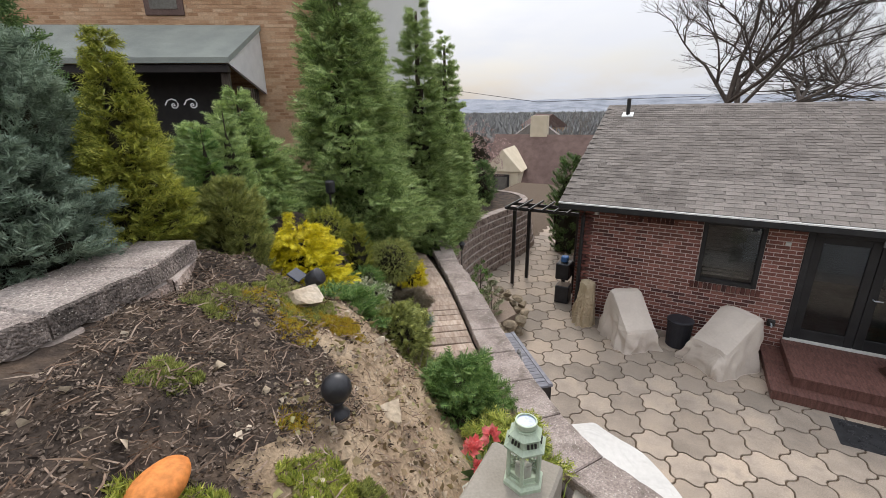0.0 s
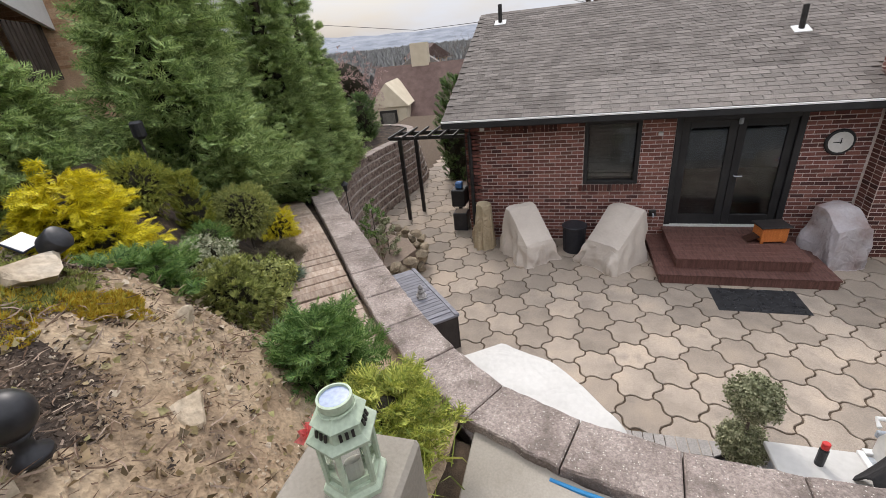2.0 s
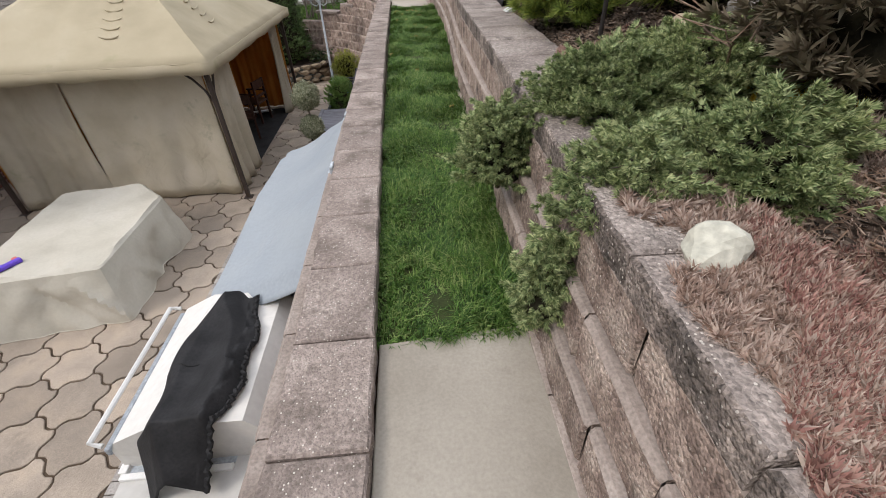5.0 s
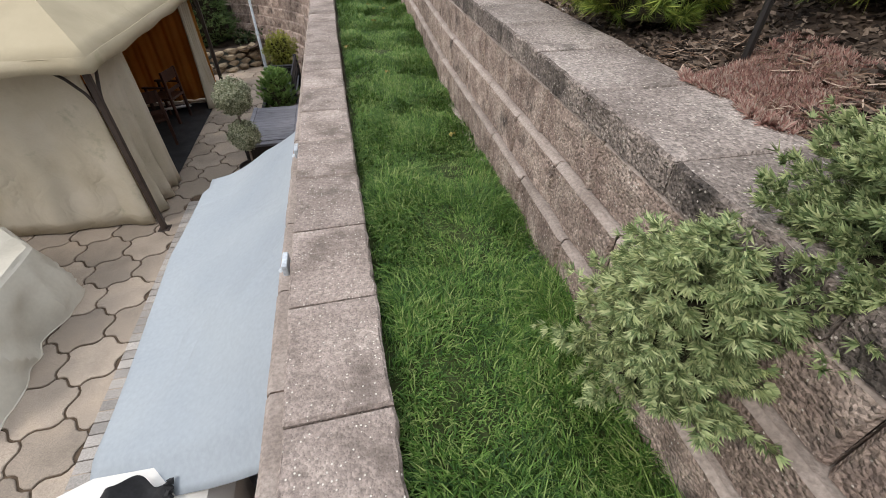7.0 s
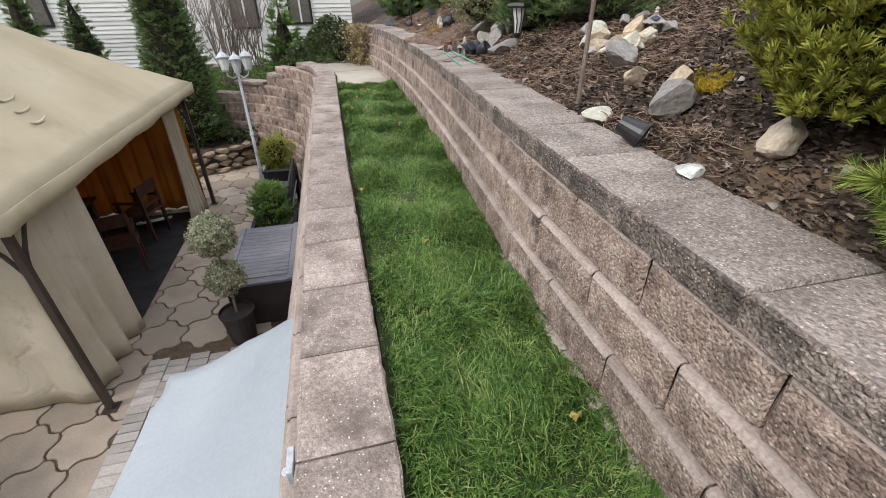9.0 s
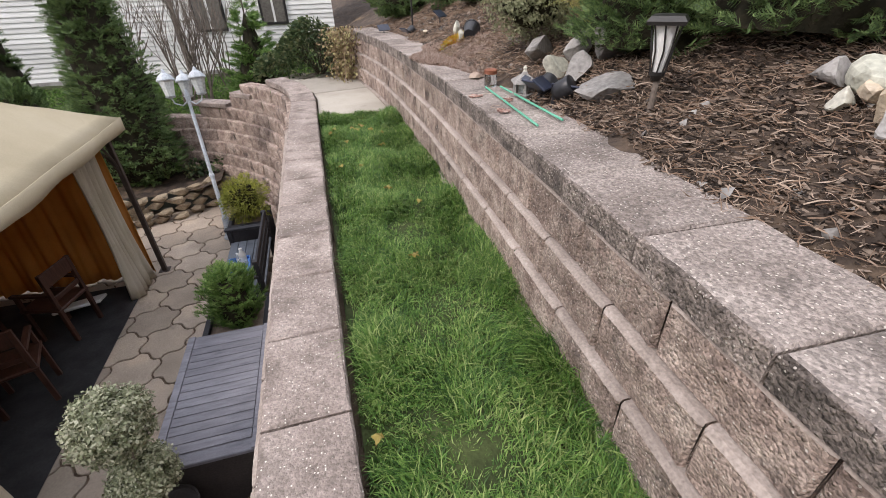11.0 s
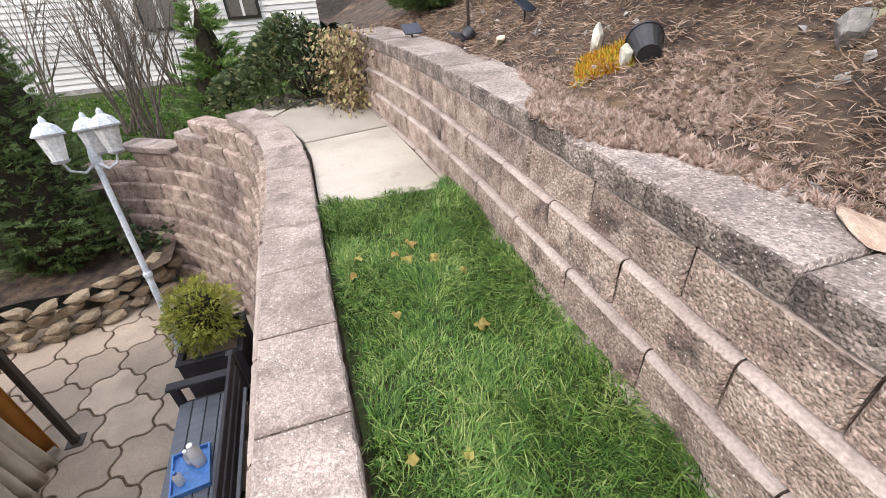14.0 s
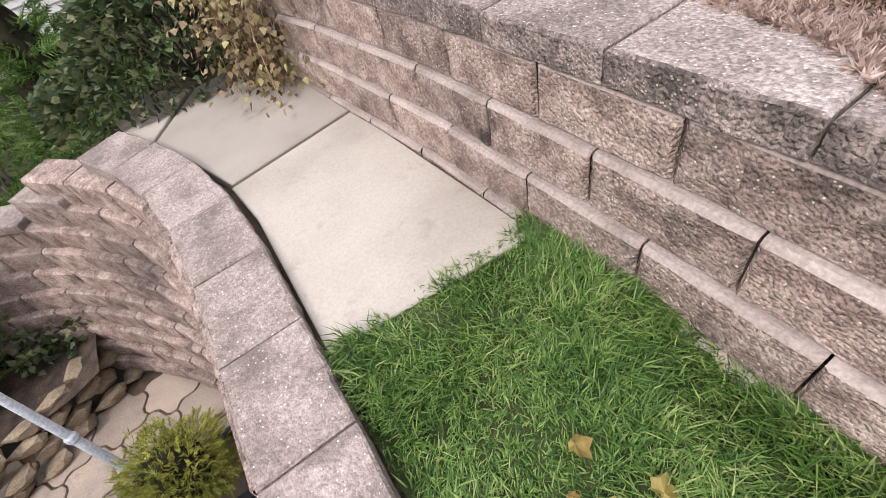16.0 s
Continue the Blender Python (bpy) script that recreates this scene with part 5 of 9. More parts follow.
part("pointer", new_box(-0.006, 0.006, -0.1, 0.02, 0.057, 0.06), M_BLACK, clock)
part("pointer", new_box(-0.07, 0.02, -0.006, 0.006, 0.061, 0.064), M_BLACK, clock)
put("wall_outlet", new_box(HX, HX + 0.05, 6.86, 6.95, 0.42, 0.54, 0.01), M_WHITE, label="white outlet cover on the brick wall", category="outlet")
put("door_sensor", new_box(HX, HX + 0.04, 1.79, 1.87, 2.08, 2.15, 0.01), M_WHITE, label="small white sensor beside the door", category="sensor")
cam_ = base("wall_camera", pose(HX + 0.03, 3.04, 2.28), "small grey security camera over the door", "camera")
part("housing", lathe(bmesh.new(), [(0.03, -0.05), (0.035, 0), (0.03, 0.05)], 10), M_POSTGREY, cam_)
spig = base("outdoor_tap", pose(HX, 1.85, 0.62), "dark outdoor tap box on the brick wall", "tap")
part("body", new_box(0, 0.07, -0.06, 0.06, -0.06, 0.06, 0.012), M_BLACK, spig)
part("spout", tube(bmesh.new(), [(0.07, 0, 0), (0.13, 0, -0.01), (0.14, 0, -0.05)], 0.014), M_POSTGREY, spig)
put("corner_light", new_box(EAVE_X - 0.25, EAVE_X - 0.17, HY0 + 0.35, HY0 + 0.43, 2.35, 2.44, 0.01), M_WHITE, label="small white light under the eave", category="light")
# soldier course above the blank panel
bm = bmesh.new()
for k in range(14):
    y = -0.95 + 0.078 * k
    box(bm, HX, HX + 0.014, y, y + 0.064, 2.24, 2.43)
part("soldier_course", bm, M_BRICK, wall_e, "upright bricks above a blocked opening")

# deck
deck = base("patio_deck", pose(0, 0, 0), "two-step red-brown composite deck at the patio door", "deck")


def deck_level(x0, x1, y0, y1, z0, z1):
    n = max(2, int((x1 - x0) / 0.14))
    bm = bmesh.new()
    box(bm, x0 + 0.02, x1 - 0.012, y0 + 0.012, y1 - 0.012, z0, z1 - 0.027)
    part("riser", bm, M_DECK, deck)
    w = (x1 - x0) / n
    for k in range(n):
        part("plank", new_box(x0 + w * k + 0.003, x0 + w * (k + 1) - 0.003, y0 - 0.01, y1 + 0.01, z1 - 0.026, z1, 0.004), M_DECK, deck)


deck_level(HX + 0.02, -5.58, 1.76, 4.26, 0.0, 0.17)
deck_level(HX + 0.04, -5.82, 2.04, 3.96, 0.172, 0.35)

# ---- patio things ----
mat_ob = base("door_mat", pose(-5.18, 3.06, 0), "black rubber scroll doormat on the pavers", "doormat")
part("backing", new_box(-0.32, 0.32, -0.59, 0.59, 0, 0.008), M_FABRICBLACK, mat_ob)
bm = bmesh.new()
g = random.Random(4)
for k in range(60):
    x, y, a = g.uniform(-0.27, 0.27), g.uniform(-0.53, 0.53), g.uniform(0, 6.28)
    tube(bm, [(x + 0.05 * math.cos(a + j), y + 0.05 * math.sin(a + j), 0.011) for j in (0, 0.9, 1.8, 2.7)], 0.008, 4)
part("scrollwork", bm, M_PLASTIC, mat_ob)

kennel = base("wooden_box", pose(-6.62, 3.62, 0.35, 0, 0, 8), "orange wooden animal box with a grey lid on the deck", "box")
part("body", new_box(-0.15, 0.15, -0.2, 0.2, 0.03, 0.28, 0.006), M_ORANGEWOOD, kennel)
part("lid", new_box(-0.18, 0.18, -0.24, 0.24, 0.28, 0.305, 0.006), M_DARKRESIN, kennel, "weathered dark lid")
for sx_ in (-0.12, 0.12):
    for sy_ in (-0.17, 0.17):
        part("foot", new_box(sx_ - 0.02, sx_ + 0.02, sy_ - 0.02, sy_ + 0.02, 0, 0.03), M_ORANGEWOOD, kennel)
rampb = part("ramp", new_box(-0.1, 0.1, -0.2, 0.0, 0, 0.015), M_DARKWOOD, kennel)
rampb.matrix_local = pose(0.0, -0.2, 0.1, 25, 0, 0)

sq = lambda w, d: [(-w / 2, -d / 2), (w / 2, -d / 2), (w / 2, d / 2), (-w / 2, d / 2)]
drape("covered_urn", [(0.17 * math.cos(k), 0.17 * math.sin(k)) for k in np.linspace(0, 5.24, 6)], 0.95, M_COVERTAN, "tan drawstring cover over a tall garden urn", "cover",
      (-6.82, -1.35, 0), 0, top=lambda x, y: 0.96 - 1.6 * (x * x + y * y), wrinkle=0.035, flare=1.35, seed=2)
drape("covered_chair", sq(0.62, 0.78), 0.7, M_COVER, "beige fabric cover over a patio chair", "cover", (-6.45, -0.42, 0), -52,
      top=lambda x, y: 0.95 - 0.52 * float(np.clip((y + 0.22) / 0.56, 0, 1)) - 0.25 * max(0, abs(x) - 0.2), wrinkle=0.06, flare=1.22, seed=3)
drape("covered_chair", sq(0.7, 0.85), 0.7, M_COVER, "beige fabric cover over a second patio chair", "cover", (-6.38, 1.12, 0), -128,
      top=lambda x, y: 0.95 - 0.5 * float(np.clip((y + 0.26) / 0.62, 0, 1)) - 0.25 * max(0, abs(x) - 0.2), wrinkle=0.065, flare=1.22, seed=5)
drape("covered_smoker", sq(0.55, 0.62), 0.9, M_COVERPINK, "faded grey and pink cover over a smoker beside the chimney", "cover", (-6.55, 4.55, 0), -75,
      top=lambda x, y: 0.98 - 0.25 * abs(x) - 0.25 * float(smooth01(y, -0.1, 0.3)), wrinkle=0.055, flare=1.08, seed=6)
bin_ = base("round_bin", pose(-6.72, 0.42, 0), "dark grey round bin between covered chairs", "bin")
part("drum", lathe(bmesh.new(), [(0.18, 0), (0.2, 0.02), (0.22, 0.5), (0.23, 0.52)], 20), M_CHARCOAL, bin_, smooth=False)
part("lid", lathe(bmesh.new(), [(0.235, 0.52), (0.235, 0.545), (0.2, 0.56), (0.05, 0.565)], 20), M_CHARCOAL, bin_)
drape("covered_table", [(-0.68, -1.14), (0.78, -0.97), (0.78, 0.62), (0.28, 1.1), (-0.78, 0.98)], 0.68, M_COVERCREAM, "cream fitted cover over a large patio table", "cover", (-3.98, 5.85, 0), 0, wrinkle=0.055, flare=1.1, seed=8, round_=0.03)
toy = base("toy_blaster", pose(-4.2, 5.05, 0.705, 0, 0, 55), "small purple toy lying on the covered table", "toy")
part("body", new_box(-0.13, 0.1, -0.03, 0.03, 0, 0.05, 0.01), M_PURPLE, toy)
part("tip", new_box(-0.19, -0.13, -0.025, 0.025, 0.005, 0.045, 0.008), M_PINK, toy, "pink tip")
part("grip", new_box(0.04, 0.09, 0.03, 0.1, 0.005, 0.04, 0.008), M_PINK, toy)
drape("covered_fire_table", [(-0.83, -0.37), (-0.4, -0.98), (0.25, -0.75), (0.8, 0.3), (0.56, 0.86), (0.28, 0.96), (-0.24, 0.58), (-0.57, 0.25)], 0.72, M_COVERWHITE, "white cover over a large table below the wall", "cover", (-2.0, -0.1, 0), 0,
      wrinkle=0.03, flare=1.03, seed=9, per=14)


def slat_box(name, at, turn, lx, ly, h, label, lid_mat, side_mat, category="deck box"):
    """A resin storage box with a slatted lid and boarded sides."""
    r = base(name, pose(*at, 0, 0, turn), label, category)
    part("body", new_box(-lx / 2 + 0.03, lx / 2 - 0.03, -ly / 2 + 0.03, ly / 2 - 0.03, 0, h - 0.05), side_mat, r)
    n = int(lx / 0.12)
    for k in range(n):
        x = -lx / 2 + 0.02 + (lx - 0.04) * k / n
        for y in (-ly / 2 + 0.012, ly / 2 - 0.03):
            part("side_board", new_box(x + 0.004, x + (lx - 0.04) / n - 0.004, y, y + 0.018, 0.0, h - 0.05, 0.003), side_mat, r)
    lid = part("lid", new_box(-lx / 2, lx / 2, -ly / 2, ly / 2, h - 0.05, h - 0.012, 0.006), lid_mat, r, "slatted grey lid")
    for k in range(int(lx / 0.1)):
        w = (lx - 0.2) / int(lx / 0.1)
        x = -lx / 2 + 0.1 + w * k
        part("slat", new_box(x + 0.003, x + w - 0.003, -ly / 2 + 0.07, ly / 2 - 0.07, h - 0.0115, h, 0.003), lid_mat, lid)
    for y0, y1 in ((-ly / 2 + 0.004, -ly / 2 + 0.065), (ly / 2 - 0.065, ly / 2 - 0.004)):
        part("rim", new_box(-lx / 2 + 0.004, lx / 2 - 0.004, y0, y1, h - 0.0115, h + 0.003, 0.003), lid_mat, lid)
    return r


slat_box("deck_box", (-3.92, -1.86, 0), 41, 1.6, 0.56, 0.6, "dark deck box with a grey slatted lid below the boardwalk", M_GREYWOOD, M_DARKRESIN)
slat_box("deck_box", (-1.19, 9.18, 0), 90, 1.42, 0.76, 0.62, "grey slatted deck box against the block wall", M_GREYWOOD, M_DARKRESIN)
orn = base("stone_ornament", pose(-3.85, -1.78, 0.603, 0, 0, 30), "small grey stone figure ornament on the deck box", "ornament")
bm = lathe(bmesh.new(), [(0.07, 0), (0.08, 0.03), (0.05, 0.06), (0.055, 0.1), (0.03, 0.13), (0.04, 0.16), (0.01, 0.2)], 10)
part("figure", bm, M_ROCKGREY, orn)
part("plinth", new_box(-0.09, 0.09, -0.06, 0.06, -0.002, 0.02, 0.005), M_ROCKGREY, orn)

# outdoor kitchen counter, grill, tarp
kit = base("outdoor_counter", pose(0, 0, 0), "grey outdoor kitchen counter with a pale top along the wall", "counter")
part("cabinet", new_box(-1.6, -0.78, 1.85, 6.6, 0, 0.86), M_POSTGREY, kit)
part("worktop", new_box(-1.66, -0.8, 1.8, 2.62, 0.86, 0.9, 0.008), M_COVERWHITE, kit, "white stone worktop")
part("sink_rim", new_box(-1.66, -1.0, 2.4, 2.44, 0.9, 0.925, 0.004), M_WHITE, kit)
part("sink_rim", new_box(-1.68, -1.63, 2.44, 2.8, 0.9, 0.93, 0.004), M_WHITE, kit)
part("sink", new_box(-1.62, -1.0, 2.45, 2.62, 0.895, 0.905), M_POSTGREY, kit)
gr = base("built_in_grill", pose(-1.32, 3.04, 0.86), "stainless grill lid with a white hood half under a black cover", "grill")
bm = bmesh.new()
prof = [(-0.34, 0.0), (-0.34, 0.22), (-0.3, 0.3), (-0.05, 0.42), (0.46, 0.4), (0.54, 0.3), (0.54, 0.0)]
lo = [bm.verts.new((x, -0.55, z)) for x, z in prof]
hi = [bm.verts.new((x, 0.55, z)) for x, z in prof]
bm.faces.new(lo)
bm.faces.new(hi[::-1])
for k in range(len(prof)):
    bm.faces.new((lo[k], hi[k], hi[(k + 1) % 7], lo[(k + 1) % 7]))
bmesh.ops.recalc_face_normals(bm, faces=bm.faces)
part("hood", bm, M_COVERWHITE, gr, "pale hood")
part("handle", tube(bmesh.new(), [(-0.35, -0.56, 0.3), (-0.42, -0.55, 0.32), (-0.42, 0.55, 0.32), (-0.35, 0.56, 0.3)], 0.016, 8), M_WHITE, gr)
part("front_rail", new_box(-0.37, -0.34, -0.56, 0.56, 0.2, 0.26, 0.006), M_POSTGREY, gr)
cu, cvv = np.meshgrid(np.linspace(-1, 1, 50), np.linspace(0, 1, 110))
wide = 0.1 + 0.17 * np.sin(math.pi * np.clip(cvv * 0.86 + 0.08, 0, 1)) ** 0.6
cx_ = 0.05 - 0.12 * (1 - cvv) + 0.03 * np.sin(5 * cvv) + cu * wide * (1 + 0.07 * np.sin(17 * cvv + 2 * cu))
cy_ = -0.66 + 1.24 * cvv + 0.03 * np.sin(6 * cu) * (cvv > 0.5)
cz_ = 0.44 - 0.07 * np.abs(cu) ** 3 - 0.16 * np.maximum(0, -cu - 0.4) - 1.9 * np.maximum(0, 0.17 - cvv)
cz_ = cz_ + 0.045 * (1 - np.abs(np.sin(2.6 * cu + 3.5 * cvv + 0.4 * np.sin(7 * cvv)))) + 0.02 * np.sin(3.3 * cu - 5 * cvv + 1) + 0.012 * np.sin(45 * cvv) * (cu > 0.75)
cv = put_mesh("black_cover", grid_mesh("black_cover", np.stack([cx_, cy_, cz_], 2), M_FABRICBLACK), None, "crumpled black fabric cover thrown over the grill", "cover")
part("elastic_hem", tube(bmesh.new(), [(float(cx_[k, -1]) + 0.008 * math.sin(2.1 * k), float(cy_[k, -1]), float(cz_[k, -1]) + 0.01 + 0.008 * math.sin(2.6 * k)) for k in range(0, 110)], 0.016, 5), M_FABRICBLACK, cv, "gathered elastic hem")
cv.matrix_world = pose(-1.2, 2.92, 0.9)
so = cv.modifiers.new("thick", "SOLIDIFY")
so.thickness = 0.012
can = base("spray_can", pose(-1.5, 2.1, 0.9), "black spray can with a red cap on the counter", "can")
part("tin", lathe(bmesh.new(), [(0.028, 0), (0.03, 0.005), (0.03, 0.15), (0.02, 0.165)], 14), M_PLASTIC, can)
part("cap", lathe(bmesh.new(), [(0.024, 0.165), (0.026, 0.17), (0.026, 0.215), (0.02, 0.22)], 14), M_RED, can, "red cap")
put("paper_sheet", new_box(-0.1, 0.1, -0.07, 0.07, 0, 0.012, 0.003), M_WHITE, label="white folded paper on the counter", category="paper").matrix_world = pose(-1.25, 2.1, 0.9, 0, 0, 25)
tv, tx = np.meshgrid(np.linspace(0, 1, 90), np.linspace(0, 1, 40), indexing="ij")
tX = -1.58 + tx * 1.17 + 0.025 * np.sin(9 * tv) * (1 - tx)
tY = 3.58 - 0.28 * tx + tv * (3.12 - 0.02 * tx)
tZ = 1.16 + 0.58 * tx ** 1.25 - 0.05 * np.sin(math.pi * tx) + 0.02 * np.sin(5 * tx + 4 * tv) * np.sin(7 * tv + 3 * tx)
tZ = tZ + 0.022 * (1 - np.abs(np.sin(4.5 * tv + 2.3 * tx + 0.4))) ** 3 + 0.018 * (1 - np.abs(np.sin(6.3 * tv - 3.1 * tx))) ** 4 * tx
tZ = tZ - 0.2 * np.maximum(0, 0.07 - tx) / 0.07 - 0.07 * smooth01(tv, 0.955, 1.0) * (1 - 0.8 * tx) - 0.1 * np.maximum(0, 0.06 - tv) / 0.06 - 0.08 * smooth01(tv, 0.86, 0.95) * smooth01(-tx, -0.16, -0.04) * (1 - smooth01(tv, 0.95, 1.0))
tarp = put_mesh("blue_tarp", grid_mesh("blue_tarp", np.stack([tX, tY, tZ], 2), M_TARP), None, "pale blue tarp stretched over the counter beside the wall", "tarp")
part("hem", tube(bmesh.new(), [(float(tX[k, 0]), float(tY[k, 0]), float(tZ[k, 0])) for k in range(0, 90, 3)], 0.009, 5), M_TARP, tarp, "rolled tarp hem")
for k in (3, 30, 60, 87):
    part("grommet", lathe(bmesh.new(), [(0.012, 0), (0.02, 0.003), (0.012, 0.006)], 10, (float(tX[k, 37]), float(tY[k, 37]), float(tZ[k, 37]) + 0.006)), M_POSTGREY, tarp, "grey metal grommet")
so = tarp.modifiers.new("thick", "SOLIDIFY")
so.thickness = 0.006
for yy in (3.95, 5.05):
    hk = base("tarp_hook", pose(-0.37, yy, 2.06), "grey metal hook strip holding the tarp at the wall", "hook", "tarp hooks")
    part("plate", new_box(-0.012, 0.012, -0.05, 0.05, -0.12, 0.05, 0.003), M_POSTGREY, hk)
    part("eye", lathe(bmesh.new(), [(0.012, 0), (0.02, 0.01), (0.012, 0.02)], 8, (-0.02, 0, -0.02)), M_POSTGREY, hk)


def topiary(at, balls, pot_r, pot_h, label, leaf, seed, n=1500):
    r = base("topiary", Matrix.Translation(at), label, "topiary", "double ball topiaries")
    part("pot", lathe(bmesh.new(), [(pot_r * 0.75, 0), (pot_r, pot_h), (pot_r * 1.06, pot_h), (pot_r * 1.06, pot_h - 0.03), (pot_r * 0.9, pot_h - 0.04)], 18), M_DARKRESIN, r)
    part("stem", tube(bmesh.new(), [(0, 0, pot_h - 0.05), (0.01, 0.01, balls[0][0]), (-0.01, 0, balls[-1][0])], [0.016, 0.014, 0.01], 7), M_GREYBARK, r)
    for k, (z, rad) in enumerate(balls):
        p, w = crown_points("ball", n, rad, rad * 2, seed + k, 0.12)
        v, t = scatter(OVAL, p + [0, 0, z - rad], w, 0.05 * RNG.uniform(0.7, 1.3, n))
        put_mesh("foliage_ball", array_mesh("foliage_ball", v, t, leaf), r)
    return r


topiary((-1.74, 1.7, 0), [(0.76, 0.16), (1.25, 0.165)], 0.16, 0.4, "potted topiary with two clipped grey-green balls", L_TOPI, 31, 1300)
topiary((-1.45, 8.3, 0), [(0.84, 0.17), (1.36, 0.2)], 0.18, 0.4, "potted topiary with two pale variegated balls", L_VARIEG, 41, 1700)

# ---- gazebo ----
GX0, GX1, GY0, GY1, GE = -6.12, -2.56, 7.55, 12.36, 2.16
gaz = base("gazebo", pose((GX0 + GX1) / 2, (GY0 + GY1) / 2, 0), "large beige canvas gazebo with curtains and bronze posts", "gazebo")
hx, hy = (GX1 - GX0) / 2, (GY1 - GY0) / 2
for sx_ in (-1, 1):
    for sy_ in (-1, 1):
        bm = bmesh.new()
        box(bm, sx_ * hx - 0.03, sx_ * hx + 0.03, sy_ * hy - 0.03, sy_ * hy + 0.03, 0, GE, 0.006)
        ps = part("post", bm, M_BRONZE, gaz)
        part("foot_plate", new_box(sx_ * hx - 0.07, sx_ * hx + 0.07, sy_ * hy - 0.07, sy_ * hy + 0.07, 0, 0.012, 0.003), M_BRONZE, ps)
        for ax in (0, 1):
            pts_ = []
            for k in range(7):
                a = math.pi / 2 * k / 6
                o = 0.72 * (1 - math.cos(a))
                q = [sx_ * hx, sy_ * hy, GE - 0.78 + 0.74 * math.sin(a)]
                q[ax] -= (sx_ if ax == 0 else sy_) * o
                pts_.append(q)
            part("brace", tube(bmesh.new(), pts_, 0.017, 6), M_BRONZE, ps)
for y in (-hy, hy):
    part("beam", new_box(-hx, hx, y - 0.02, y + 0.02, GE - 0.05, GE), M_BRONZE, gaz)
for x in (-hx, hx):
    part("beam", new_box(x - 0.02, x + 0.02, -hy, hy, GE - 0.05, GE), M_BRONZE, gaz)
# canvas roof: a pyramid of panels with a slight sag and a hanging valance
ox, oy, PK = hx + 0.17, hy + 0.2, 3.72
ring_n = 24
rim = []
for k in range(4 * ring_n):
    sd, f = divmod(k, ring_n)
    f = f / ring_n
    rim.append([(-ox + 2 * ox * f, -oy), (ox, -oy + 2 * oy * f), (ox - 2 * ox * f, oy), (-ox, oy - 2 * oy * f)][sd])
rows_r = []
RR = 14
for j in range(RR + 1):
    q = j / RR
    rows_r.append([(x * (1 - q), y * (1 - q), (GE - 0.02) + (PK - GE + 0.02) * (q - 0.05 * math.sin(math.pi * q)) +
                    0.012 * math.sin(19 * math.atan2(y, x)) * math.sin(math.pi * q) + (0.012 * math.sin(30 * q + 2 * math.atan2(y, x)) if y < 0 or x > 0 else 0) * math.sin(math.pi * q)) for x, y in rim])
pts = np.array(rows_r)
pts = np.concatenate([pts, pts[:, :1]], 1)
roof_c = put_mesh("canopy", grid_mesh("canopy", pts, M_CANVAS), gaz)
roof_c.data.set_sharp_from_angle(angle=radians(14))
so = roof_c.modifiers.new("thick", "SOLIDIFY")
so.thickness = 0.006
val = []
for z in (GE - 0.015, GE - 0.09, GE - 0.16):
    val.append([(x * (1 + 0.004 * math.sin(0.9 * k)), y * (1 + 0.004 * math.sin(1.1 * k)), z + (0.012 * math.sin(1.3 * k) if z < GE - 0.1 else 0)) for k, (x, y) in enumerate(rim + rim[:1])])
vl = put_mesh("valance", grid_mesh("valance", np.array(val), M_CANVAS), gaz)
so = vl.modifiers.new("thick", "SOLIDIFY")
so.thickness = 0.006
part("finial", lathe(bmesh.new(), [(0.1, PK - 0.05), (0.06, PK), (0.02, PK + 0.04)], 10), M_CANVAS, gaz)
# loose strips along the canopy seams
for k in range(16):
    sd = k % 2
    q = 0.2 + 0.5 * (k // 2) / 8
    x, y = (0.15 * ox * (1 - q) + 0.3, -oy * (1 - q)) if sd == 0 else (ox * (1 - q), -0.45 * oy * (1 - q) - 0.1)
    z = (GE - 0.02) + (PK - GE + 0.02) * (q - 0.05 * math.sin(math.pi * q)) + 0.04
    L_ = 0.3 - 0.1 * q
    d_ = (1, 0) if sd == 0 else (0, 1)
    bm = bmesh.new()
    for half in (-1, 1):
        tube(bm, [(x + half * d_[0] * L_ * f / 2, y + half * d_[1] * L_ * f / 2, z - 0.035 * (1 - f * f)) for f in (0, 0.35, 0.7, 1.0)], [0.015, 0.013, 0.01, 0.004], 6)
    part("seam_fold", bm, M_CANVAS, gaz)


def curtain(a, b, z0, z1, mat_, folds, depth, gather=1.0, seed=0):
    """A hanging curtain with folds from a to b in plan; gather < 1 draws its foot together."""
    a, b = np.array(a, float), np.array(b, float)
    n = max(60, 14 * folds)
    k = np.linspace(0, 1, n)
    d_ = (b - a) / np.linalg.norm(b - a)
    nn = np.array([d_[1], -d_[0]])
    rows__ = []
    for j in range(13):
        h = j / 12
        g_ = 1 + (gather - 1) * math.sin(math.pi * min(1, h * 0.9)) ** 1
        kk = 0.5 + (k - 0.5) * g_
        w = depth * (0.35 + 0.65 * h) * (np.sin(2 * math.pi * folds * k + seed) * 0.7 + 0.3 * np.sin(4.7 * math.pi * folds * k + 2 * seed + 2 * h))
        w = w + 0.035 * h * (1 - np.abs(np.sin(9.7 * k + 2.2 * h + seed))) * np.sin(4 * k + seed) - 0.05 * math.sin(math.pi * h) * np.sin(math.pi * k)
        p = a[None] + (b - a)[None] * kk[:, None] + nn[None] * w[:, None]
        rows__.append(np.concatenate([p, np.full((n, 1), z1 + (z0 - z1) * h + 0.0)], 1))
    ob = put_mesh("curtain", grid_mesh("curtain", np.array(rows__), mat_), gaz)
    so_ = ob.modifiers.new("thick", "SOLIDIFY")
    so_.thickness = 0.006
    return ob


